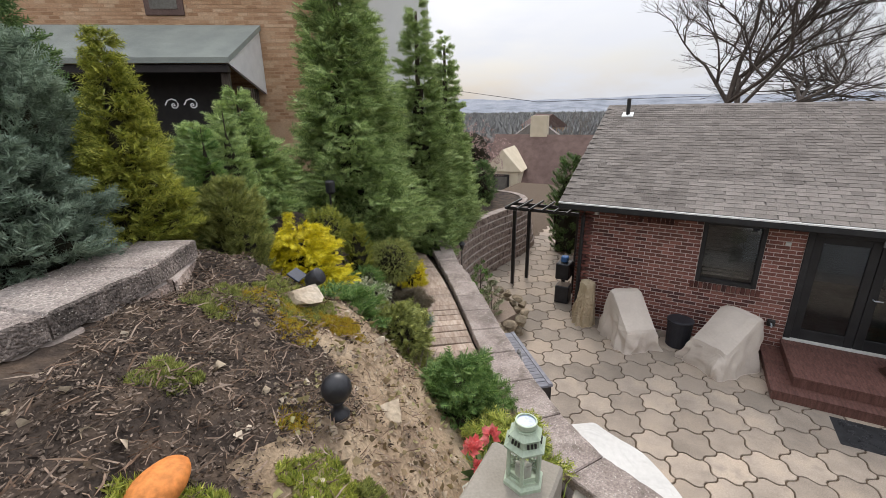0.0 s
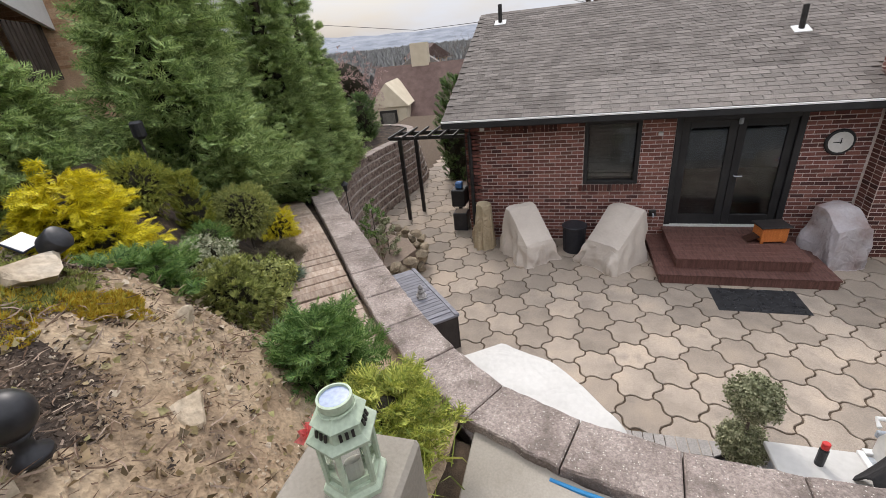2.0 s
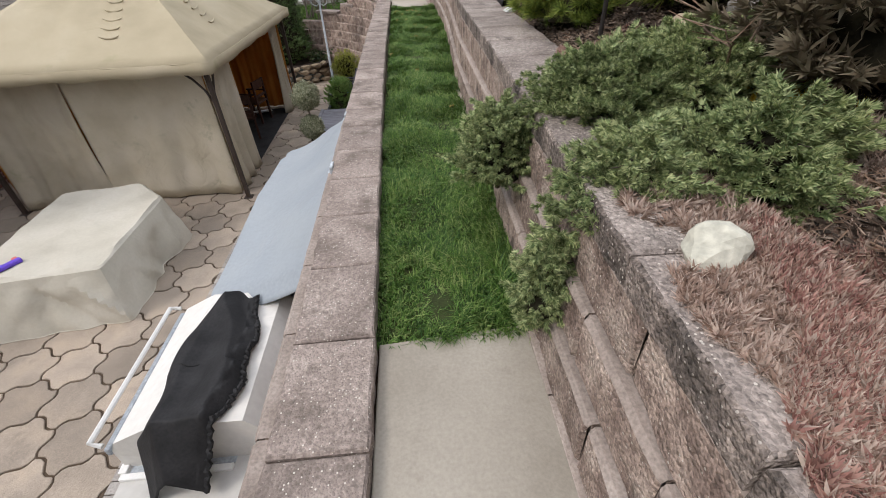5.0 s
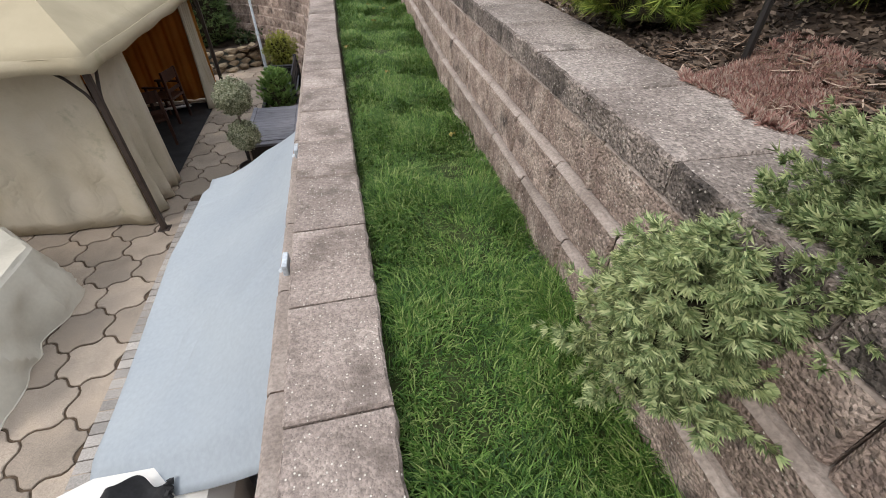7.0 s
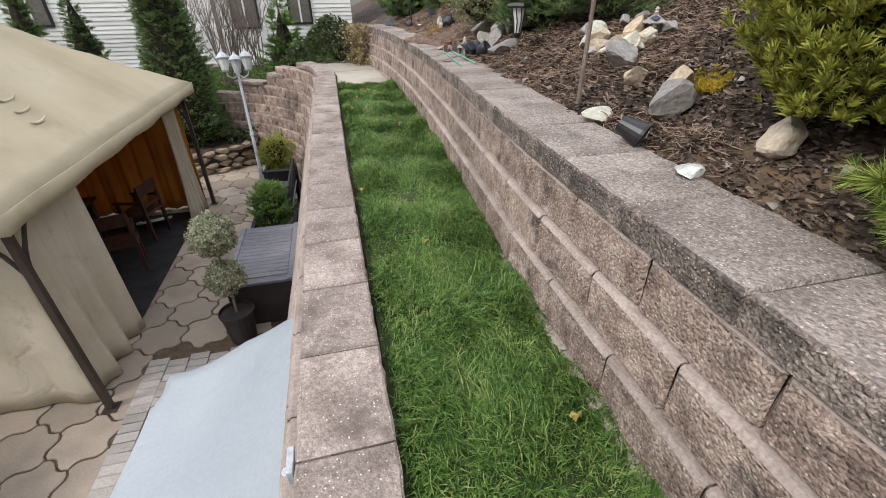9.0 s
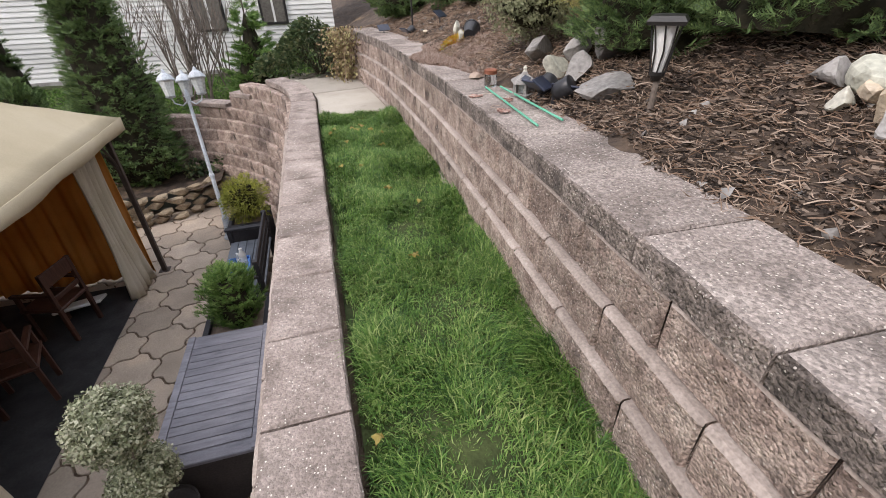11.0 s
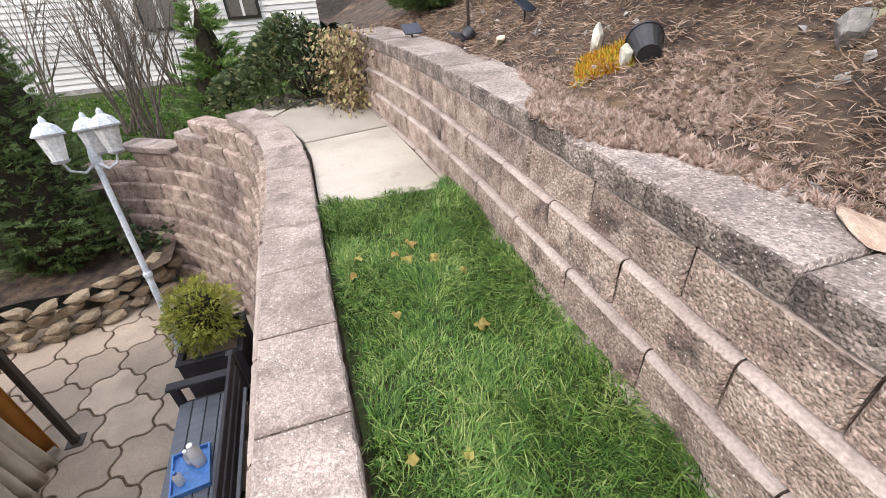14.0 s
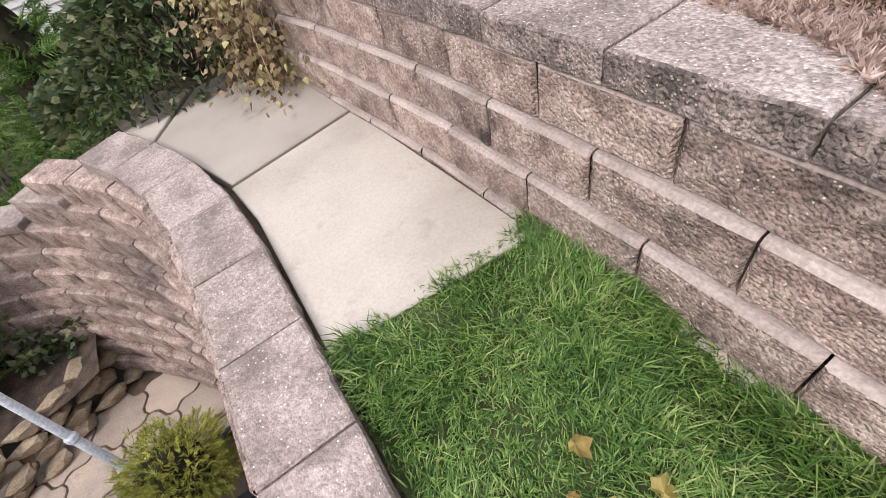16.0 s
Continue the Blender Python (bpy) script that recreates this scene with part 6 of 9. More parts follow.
TOPC = GE - 0.07
curtain((-hx + 0.01, -hy + 0.09), (-0.3, -hy + 0.13), 0.03, TOPC, M_CURTAIN, 3, 0.035, 0.93, seed=1)
curtain((-0.34, -hy + 0.17), (hx - 0.12, -hy + 0.13), 0.03, TOPC, M_CURTAIN, 2, 0.04, seed=2)
curtain((hx - 0.13, -hy + 0.16), (hx - 0.13, -hy + 1.25), 0.03, TOPC, M_CURTAIN, 3, 0.08, seed=3)
curtain((hx - 0.13, hy - 0.75), (hx - 0.13, hy - 0.14), 0.03, TOPC, M_CURTAIN, 4, 0.07, 0.75, seed=4)
curtain((-hx + 0.06, -hy + 0.1), (-hx + 0.06, hy - 0.1), 0.03, TOPC, M_ORANGE, 14, 0.06, seed=5)
curtain((-hx + 0.1, hy - 0.06), (hx - 0.1, hy - 0.06), 0.03, TOPC, M_ORANGE, 11, 0.06, seed=6)
for k in range(7):
    part("curtain_hook", new_box(-hx + 0.3 + k * 0.52, -hx + 0.32 + k * 0.52, -hy + 0.0, -hy + 0.02, TOPC - 0.03, TOPC + 0.03), M_BLACK, gaz)
put("gazebo_rug", new_box(-5.7, -2.72, 8.6, 12.05, 0.014, 0.026, 0.004), M_FABRICBLACK, label="dark rug under the gazebo furniture", category="rug")


def dining_chair(at, turn):
    r = base("dining_chair", pose(*at, 0, 0, turn), "dark-stained wooden dining chair inside the gazebo", "chair", "gazebo chairs")
    part("seat", new_box(-0.23, 0.23, -0.23, 0.23, 0.43, 0.47, 0.01), M_DARKWOOD, r)
    for x in (-0.2, 0.2):
        part("leg", new_box(x - 0.022, x + 0.022, -0.22, -0.176, 0, 0.43, 0.004), M_DARKWOOD, r)
        part("leg", new_box(x - 0.022, x + 0.022, 0.18, 0.224, 0, 0.92, 0.004), M_DARKWOOD, r)
        part("armrest", new_box(x - 0.03, x + 0.03, -0.24, 0.2, 0.64, 0.67, 0.006), M_DARKWOOD, r)
        part("arm_support", new_box(x - 0.018, x + 0.018, -0.21, -0.17, 0.47, 0.64), M_DARKWOOD, r)
    part("backrest", new_box(-0.2, 0.2, 0.19, 0.215, 0.74, 0.92, 0.006), M_DARKWOOD, r)
    part("back_rail", new_box(-0.2, 0.2, 0.19, 0.215, 0.56, 0.62, 0.006), M_DARKWOOD, r)
    return r


dining_chair((-3.25, 10.2, 0.026), 200)
dining_chair((-3.3, 11.25, 0.026), 255)
dt = base("dining_table", pose(-4.4, 10.4, 0.026), "dark wooden dining table in the shade of the gazebo", "table")
part("tabletop", new_box(-0.55, 0.55, -0.9, 0.9, 0.7, 0.74, 0.01), M_DARKWOOD, dt)
for x in (-0.46, 0.46):
    for y in (-0.8, 0.8):
        part("leg", new_box(x - 0.04, x + 0.04, y - 0.04, y + 0.04, 0, 0.7), M_DARKWOOD, dt)
put("gazebo_towel", new_box(-0.25, 0.25, -0.02, 0.02, 0, 0.4, 0.01), M_WHITE, label="white cloth bundle on the rug in the gazebo", category="cloth").matrix_world = pose(-3.4, 11.85, 0.03, 70, 0, 15)

# ---- planters, bench, lamp post at the far end ----


def planter(at, w, h, label, plant_fn):
    r = base("square_planter", Matrix.Translation(at), label, "planter", "dark planters")
    bm = bmesh.new()
    t = 0.03
    for q in ((-w / 2, w / 2, -w / 2, -w / 2 + t), (-w / 2, w / 2, w / 2 - t, w / 2), (-w / 2, -w / 2 + t, -w / 2 + t, w / 2 - t), (w / 2 - t, w / 2, -w / 2 + t, w / 2 - t)):
        box(bm, q[0], q[1], q[2], q[3], 0, h, 0.004)
    part("box", bm, M_CHARCOAL, r)
    part("soil", new_box(-w / 2 + t, w / 2 - t, -w / 2 + t, w / 2 - t, 0.05, h - 0.06), M_CHIP, r)
    bm = bmesh.new()
    for q in ((-w / 2 - 0.012, w / 2 + 0.012, -w / 2 - 0.012, -w / 2 + 0.045), (-w / 2 - 0.012, w / 2 + 0.012, w / 2 - 0.045, w / 2 + 0.012),
              (-w / 2 - 0.012, -w / 2 + 0.045, -w / 2 + 0.045, w / 2 - 0.045), (w / 2 - 0.045, w / 2 + 0.012, -w / 2 + 0.045, w / 2 - 0.045)):
        box(bm, q[0], q[1], q[2], q[3], h, h + 0.02, 0.004)
    part("rim", bm, M_CHARCOAL, r)
    plant_fn((at[0], at[1], at[2] + h - 0.06))


planter((-1.2, 10.3, 0), 0.62, 0.46, "charcoal square planter with a small conifer", lambda p: plant("dwarf_conifer", p, "flame", 0.27, 0.68, 3200, FEATHER, 0.07, L_JUN, "dense green dwarf conifer in a planter", "shrub", seed=61))
planter((-1.3, 12.75, 0), 0.56, 0.46, "charcoal square planter with a golden globe shrub", lambda p: plant("globe_conifer", p, "ball", 0.3, 0.62, 2600, FEATHER, 0.065, L_GOLDARB, "yellow-green globe conifer in a planter", "shrub", lift=0.06, seed=62))
bench = base("garden_bench", pose(-1.22, 11.45, 0, 0, 0, 0), "blue-grey slatted garden bench against the wall", "bench")
for k in range(5):
    x = -0.27 + 0.108 * k
    part("seat_slat", new_box(x, x + 0.1, -0.68, 0.58, 0.42, 0.445, 0.004), M_BLUEGREY, bench)
for y in (-0.7, 0.6):
    for x in (-0.26, 0.24):
        part("leg", new_box(x - 0.03, x + 0.03, y - 0.03, y + 0.03, 0, 0.62 if x < 0 else 0.85, 0.004), M_CHARCOAL, bench)
    part("armrest", new_box(-0.31, 0.24, y - 0.04, y + 0.04, 0.62, 0.655, 0.006), M_CHARCOAL, bench)
    part("side_rail", new_box(-0.26, 0.24, y - 0.02, y + 0.02, 0.36, 0.42), M_CHARCOAL, bench)
for z in (0.52, 0.64, 0.76):
    part("back_slat", new_box(0.235, 0.262, -0.7, 0.6, z, z + 0.085, 0.004), M_CHARCOAL, bench)
tray = base("blue_tray", pose(-1.3, 11.35, 0.447, 0, 0, 6), "blue plastic tray on the bench", "tray")
part("bottom", new_box(-0.13, 0.13, -0.17, 0.17, 0, 0.008), M_BLUEPLASTIC, tray)
for q in ((-0.13, 0.13, -0.17, -0.158), (-0.13, 0.13, 0.158, 0.17), (-0.13, -0.118, -0.158, 0.158), (0.118, 0.13, -0.158, 0.158)):
    part("rim", new_box(*q, 0.0085, 0.045), M_BLUEPLASTIC, tray)


def bottle(at, r_, h, body, capm, label):
    b = base("bottle", Matrix.Translation(at), label, "bottle", "bottles on the tray")
    part("body", lathe(bmesh.new(), [(r_ * 0.95, 0), (r_, 0.01), (r_, h * 0.65), (r_ * 0.5, h * 0.82), (r_ * 0.45, h * 0.86)], 14), body, b, smooth=True)
    part("cap", lathe(bmesh.new(), [(r_ * 0.5, h * 0.86), (r_ * 0.5, h), (r_ * 0.3, h * 1.02)], 12), capm, b)
    part("label", lathe(bmesh.new(), [(r_ * 1.01, h * 0.2), (r_ * 1.012, h * 0.2), (r_ * 1.012, h * 0.5), (r_ * 1.01, h * 0.5)], 14, caps=False), M_WHITE, b)


bottle((-1.25, 11.4, 0.456), 0.045, 0.22, M_COVERWHITE, M_WHITE, "white pump bottle on the blue tray")
bottle((-1.36, 11.28, 0.456), 0.03, 0.14, M_WHITE, M_BLUEPLASTIC, "small white bottle with a blue cap")
bottle((-1.31, 11.42, 0.456), 0.028, 0.15, M_POSTGREY, M_WHITE, "small clear bottle with a white cap")
cndl = base("glass_jar", pose(-1.22, 10.95, 0.447), "small glass jar on the bench", "jar")
part("glass", lathe(bmesh.new(), [(0.05, 0), (0.06, 0.02), (0.06, 0.1), (0.045, 0.12)], 14), M_FROST, cndl, smooth=True)
part("lid", lathe(bmesh.new(), [(0.05, 0.12), (0.05, 0.135), (0.02, 0.14)], 14), M_PLASTIC, cndl)

lamp = base("lamp_post", pose(-1.74, 13.05, 0, -13, -2, 0), "pale grey triple-headed garden lamp post, leaning", "lamp post")
part("base", lathe(bmesh.new(), [(0.1, 0), (0.1, 0.03), (0.07, 0.08), (0.05, 0.3), (0.055, 0.34), (0.035, 0.38)], 14), M_POSTGREY, lamp)
part("pole", lathe(bmesh.new(), [(0.034, 0.38), (0.03, 1.0), (0.04, 1.02), (0.04, 1.05), (0.028, 1.07), (0.024, 2.12), (0.036, 2.15), (0.036, 2.2), (0.015, 2.3)], 14), M_POSTGREY, lamp)
for k in range(3):
    a = math.radians(100 + 120 * k)
    c, s_ = math.cos(a), math.sin(a)
    part("arm", tube(bmesh.new(), [(0, 0, 2.15), (0.1 * c, 0.1 * s_, 2.08), (0.2 * c, 0.2 * s_, 2.12), (0.23 * c, 0.23 * s_, 2.2)], 0.011, 6), M_POSTGREY, lamp)
    hd = part("lamp_head", lathe(bmesh.new(), [(0.03, 2.19), (0.06, 2.2), (0.075, 2.22), (0.03, 2.225)], 8, (0.23 * c, 0.23 * s_, 0)), M_POSTGREY, lamp)
    part("lamp_glass", lathe(bmesh.new(), [(0.062, 2.222), (0.1, 2.42), (0.098, 2.425)], 8, (0.23 * c, 0.23 * s_, 0)), M_FROST, hd)
    part("lamp_hood", lathe(bmesh.new(), [(0.12, 2.42), (0.125, 2.435), (0.08, 2.5), (0.03, 2.53), (0.022, 2.56), (0.006, 2.58)], 8, (0.23 * c, 0.23 * s_, 0)), M_POSTGREY, hd)

# stacked edging stones round the end bed
curb = put("bed_edging", new_box(-3.6, -3.2, 14.25, 14.3, 0, 0.2), M_CURB, kind="structure", label="stacked brown edging stones round the end bed", category="edging")
EDGE = sample([(-6.2, 14.35), (-4.9, 14.05), (-3.9, 13.88), (-3.1, 13.95), (-2.4, 14.25), (-1.95, 14.62)], 0.1)
STONES = []
for k in range(5):
    bm = rock_bm(0.36, 0.25, 0.2, 70 + k, 0.2, 2)
    me = bpy.data.meshes.new("edging_stone")
    bm.to_mesh(me)
    bm.free()
    me.materials.append(M_CURB)
    STONES.append(me)


def edging(line, courses, parent, h=0.125, batter=0.03, step=0.29, name="edging_stone", seed=3):
    g_ = random.Random(seed)
    d_ = np.gradient(line, axis=0)
    d_ /= np.linalg.norm(d_, axis=1, keepdims=True)
    per_ = max(1, int(round(step / 0.1)))
    for c in range(courses):
        for i in range((c % 2) * (per_ // 2), len(line), per_):
            q = line[i] + np.array([-d_[i][1], d_[i][0]]) * batter * c
            ob = new(name, STONES[g_.randrange(5)])
            ob.parent = parent
            ob.matrix_world = pose(float(q[0]), float(q[1]), h * c + 0.01, g_.uniform(-4, 4), g_.uniform(-4, 4), math.degrees(math.atan2(d_[i][1], d_[i][0])) + g_.uniform(-5, 5))


edging(EDGE, 4, curb)
curb2 = put("corner_edging", new_box(-5.9, -5.5, -3.2, -3.1, 0, 0.2), M_CURB, kind="structure", label="stacked brown edging stones round the corner bed", category="edging")
edging(sample([(-4.75, -3.0), (-5.2, -2.55), (-5.75, -2.35), (-6.35, -2.75), (-6.6, -3.4)], 0.1)[::-1], 4, curb2, seed=9)
bm = bmesh.new()
prism(bm, [(-4.7, -3.1), (-5.2, -2.65), (-5.75, -2.5), (-6.2, -2.85), (-6.5, -3.5), (-6.3, -4.2)], 0, 0.42)
put("corner_bed", bm, M_CHIP, kind="structure", label="dark soil of the raised corner bed", category="soil")

# ---- side of the house ----
perg = base("pergola", pose(0, 0, 0), "black metal pergola arch over the side walk", "pergola")
for x, y in ((-8.2, -3.5), (-8.75, -3.3), (-8.3, -1.95), (-8.75, -1.95)):
    part("post", new_box(x - 0.04, x + 0.04, y - 0.04, y + 0.04, 0, 1.98, 0.006), M_BLACK, perg)
for x in (-8.2, -8.75):
    part("beam", new_box(x - 0.025, x + 0.025, -3.75, -1.76, 1.98, 2.06, 0.004), M_BLACK, perg)
for k in range(7):
    y = -3.65 + 0.3 * k
    part("rafter", new_box(-9.1, -7.9, y - 0.016, y + 0.016, 2.062, 2.11, 0.003), M_BLACK, perg)
pt = base("dark_pot", pose(-7.72, -2.05, 0), "black square pot by the house corner", "pot")
part("pot", new_box(-0.16, 0.16, -0.16, 0.16, 0, 0.42, 0.01), M_PLASTIC, pt)
part("soil", new_box(-0.13, 0.13, -0.13, 0.13, 0.42, 0.43), M_CHIP, pt)
pt2 = base("dark_cart", pose(-8.1, -2.15, 0), "black cart with blue items beside the house", "cart")
part("body", new_box(-0.2, 0.2, -0.16, 0.16, 0.45, 0.85, 0.02), M_PLASTIC, pt2)
part("stand", new_box(-0.04, 0.04, -0.04, 0.04, 0, 0.45), M_PLASTIC, pt2)
part("blue_item", new_box(-0.08, 0.08, -0.08, 0.08, 0.85, 1.0, 0.02), M_BLUEPLASTIC, pt2)
# curved terrace wall along the side walk
side_wall = put("side_wall", new_box(-9.0, -8.9, -4.9, -4.8, 0, 1.0), M_FACE, kind="structure", label="curved grey block wall along the side walk", category="wall")
SW = sample([(-6.4, -4.1), (-7.6, -4.35), (-9.2, -4.3), (-10.8, -4.0), (-12.2, -4.1), (-13.2, -5.0), (-13.4, -6.4)], 0.1)
sw_d = np.gradient(SW, axis=0)
sw_d /= np.linalg.norm(sw_d, axis=1, keepdims=True)
sw = []
for c in range(8):
    lay_course(SW[::-1] + np.stack([-sw_d[::-1, 1], sw_d[::-1, 0]], 1) * 0.04 * c * 1.0, 0.19 * c, side_wall, 0.485, 0.24 * (c % 2), 800 + c, joined=sw)
join_pieces("block_course", sw, side_wall, "rows of weathered grey blocks")
bm = bmesh.new()
prism(bm, [(-6.2, -4.45), (-7.6, -4.75), (-9.2, -4.75), (-10.8, -4.5), (-12.2, -4.7), (-13.2, -5.8), (-13.4, -9), (-6.2, -9)], 0, 1.5)
put("side_bank", bm, M_MULCH, kind="structure", label="planted bank behind the side wall", category="ground")

# ---- boardwalk and mound ----
walkway = put("boardwalk", new_box(-2.5, -2.4, -2.25, -2.15, 1.9, 2.0), M_BOARD, kind="structure", label="weathered wooden boardwalk beside the wall", category="boardwalk")
LINE = sample([(P0[0] + U[0] * k + N[0] * 0.2, P0[1] + U[1] * k + N[1] * 0.2) for k in (0.72, 2, 3.5, 5, 7, 9)], 0.128)
g = random.Random(12)
bd = []
for w in (0.118, 0.12, 0.122):
    bm = new_box(-w / 2, w / 2, 0.0, 0.52, -0.03, 0, 0.004)
    me = bpy.data.meshes.new("board")
    bm.to_mesh(me)
    bm.free()
    me.materials.append(M_BOARD)
    bd.append(me)
for a, b in zip(LINE[2:], LINE[3:]):
    d = b - a
    s = (a[0] - P0[0]) * U[0] + (a[1] - P0[1]) * U[1]
    z = STRIP_Z + 0.01 - 0.62 * float(smooth01(s, 2.6, 8.0))
    ob = new("board", bd[g.randrange(3)])
    ob.parent = walkway
    ob.matrix_world = pose(float(a[0]), float(a[1]), z + g.uniform(-0.006, 0.006), g.uniform(-0.8, 0.8), 0, math.degrees(math.atan2(d[1], d[0])) + g.uniform(-1, 1))


def on_hill(x, y, dz=0.0):
    return (x, y, float(hill_z(x, y)) + dz)


# bark chips, twigs and pebbles
def litter(name, n, xs, ys_, template, size, mat_, label, seed, flat=True, gate=None, lift=0.012):
    g_ = np.random.default_rng(seed)
    x, y = g_.uniform(*xs, n), g_.uniform(*ys_, n)
    if gate is not None:
        k_ = gate(x, y)
        x, y = x[k_], y[k_]
    z = hill_z(x, y) + bumpy(x, y) + lift
    a = g_.uniform(0, 6.28, len(x))
    w = np.stack([np.cos(a), np.sin(a), g_.normal(0, 0.3, len(x))], 1)
    v, t = scatter(template, np.stack([x, y, z], 1), w, size * g_.uniform(0.5, 1.6, len(x)))
    return put_mesh(name, array_mesh(name, v, t, mat_), None, label, name.replace("_", " "), kind="stuff")


CHIP = (np.array([(0, -0.16, 0), (0.1, 0.2, 0.06), (0.9, 0.14, 0.03), (1, -0.12, 0), (0.5, 0, 0.16)]), np.array([(0, 3, 4), (3, 2, 4), (2, 1, 4), (1, 0, 4)]))
TWIG = (np.array([(0, -0.03, 0), (0, 0.03, 0.004), (0.5, 0.08, 0.06), (0.5, 0.015, 0.07), (1, -0.03, 0.0)]), np.array([(0, 1, 2), (0, 2, 3), (3, 2, 4)]))
STONE = (np.array([(0, 0, 0), (0.5, 0.5, 0.1), (1, 0, 0), (0.5, -0.5, 0), (0.5, 0, 0.5)]), np.array([(0, 3, 4), (3, 2, 4), (2, 1, 4), (1, 0, 4)]))


def mound(x, y):
    d_ = (x - P0[0]) * N[0] + (y - P0[1]) * N[1]
    return (d_ > 0.9) & (d_ < 2.2) & (y < 0.3)


def mulched(x, y):
    d_ = (x - P0[0]) * N[0] + (y - P0[1]) * N[1]
    s_ = (x - P0[0]) * U[0] + (y - P0[1]) * U[1]
    return mound(x, y) & ((d_ > 1.38 + 0.16 * np.sin(5 * s_) + 0.07 * np.sin(23 * x) * np.sin(19 * y)) | (np.sin(31 * x + 3 * y) * np.sin(27 * y - 5 * x) > 0.72))


def sand_zone(x, y):
    d_ = (x - P0[0]) * N[0] + (y - P0[1]) * N[1]
    s_ = (x - P0[0]) * U[0] + (y - P0[1]) * U[1]
    return (d_ > 0.5) & (d_ < 1.5) & (s_ > -1.6) & (s_ < 1.8)


def bed(x, y):
    return (x > wall_x(y) + 0.42 + 0.05 * np.sin(5 * y)) & (y > 0.5)


litter("bark_mulch", 60000, (-0.4, 2.4), (-2.4, 0.3), CHIP, 0.014, M_CHIP, "dark bark mulch on the mound", 51, gate=lambda x, y: mulched(x, y))
litter("dry_twigs", 7000, (-0.3, 2.4), (-2.3, 0.3), TWIG, 0.06, M_TWIG, "dry twigs and needles on the mound", 52, gate=mound, lift=0.02)
litter("pebbles", 6000, (-0.4, 2.0), (-2.2, 0.3), STONE, 0.012, M_ROCKTAN, "sandstone pebbles on the sandy bank", 53, gate=sand_zone, lift=0.0)
litter("dry_leaves", 2600, (-0.6, 2.0), (-2.2, 0.3), IVY, 0.03, L_IVYDRY, "dry brown leaves blown over the sandy bank", 58, gate=sand_zone, lift=0.015)
litter("small_stones", 900, (-0.2, 2.2), (-2.2, 0.3), STONE, 0.034, M_ROCKTAN, "loose sandstone lumps on the bank", 54, gate=lambda x, y: sand_zone(x, y) | mound(x, y), lift=-0.008)
litter("bark_mulch", 60000, (1.0, 2.7), (0.5, 9.2), CHIP, 0.028, M_CHIP, "dark bark mulch in the wall bed", 55, gate=lambda x, y: bed(x, y) & (y < 9))
litter("dry_needles", 85000, (1.0, 2.9), (0.5, 15), TWIG, 0.05, M_TWIG, "brown dry needles and stems over the bed", 56, gate=lambda x, y: bed(x, y) & ((y > 6.6) | (np.sin(3 * y) * np.sin(4 * x) > 0.2)), lift=0.03)
litter("pebbles", 700, (1.2, 3.4), (4.5, 15), STONE, 0.04, M_ROCKGREY, "grey pebbles scattered in the bed", 57, gate=bed, lift=0.0)


def sedum(name, cx, cy, rx, ry, n, leaf, size, label, seed, rise=1.0):
    """A low mat of short upright stems."""
    g_ = np.random.default_rng(seed)
    a, r = g_.uniform(0, 6.28, n), np.sqrt(g_.random(n)) * (1 + 0.25 * np.sin(5 * g_.uniform(0, 6.28)))
    r = r * (1 + 0.2 * np.sin(4 * a + seed))
    x, y = cx + rx * r * np.cos(a), cy + ry * r * np.sin(a)
    z = np.where(x < wall_x(y) + 0.46, np.where(y > 0.3, WALL_Z, hill_z(x, y)), hill_z(x, y)) + 0.0
    w = np.stack([g_.normal(0, 0.55, n), g_.normal(0, 0.55, n), np.full(n, rise)], 1)
    v, t = scatter(TUFT, np.stack([x, y, z], 1), w, size * g_.uniform(0.6, 1.4, n))
    return put_mesh(name, array_mesh(name, v, t, leaf), None, label, "ground cover")


sedum("sedum_patch", 1.18, 1.25, 0.42, 0.6, 8500, L_SEDUM, 0.034, "rose-red sedum spreading beside the landing", 1)
sedum("sedum_patch", 1.75, 1.0, 0.4, 0.5, 4200, L_SEDUM, 0.036, "reddish sedum mat higher on the slope", 2)
sedum("sedum_patch", 1.5, 1.85, 0.5, 0.32, 4000, L_SEDUMDRY, 0.04, "dry pale stems of dead sedum", 3, 0.4)
sedum("sedum_patch", 0.95, 0.9, 0.2, 0.4, 2200, L_SEDUMDRY, 0.034, "dry sedum along the wall cap", 4, 0.5)
sedum("sedum_patch", 0.92, 1.45, 0.2, 0.4, 2600, L_SEDUMDRY, 0.032, "pale dry sedum creeping over the wall cap", 10, 0.4)
sedum("sedum_patch", 1.38, 3.55, 0.32, 0.4, 5200, L_SEDUM, 0.032, "dry red sedum spilling on the cap", 5)
sedum("sedum_patch", 1.5, 2.5, 0.2, 0.25, 1500, L_SEDUMGOLD, 0.03, "yellow sedum clump among junipers", 6)
sedum("sedum_patch", 1.58, 11.15, 0.17, 0.14, 900, L_SEDUMORANGE, 0.055, "orange and gold sedum by the broken pots", 7)
sedum("sedum_patch", 1.4, 10.7, 0.28, 0.7, 5000, L_SEDUMDRY, 0.03, "tan dry sedum hanging over the wall cap", 8, 0.3)
sedum("sedum_patch", 1.82, 6.05, 0.14, 0.12, 1000, L_SEDUMGOLD, 0.032, "orange sedum tuft by the rocks", 9)
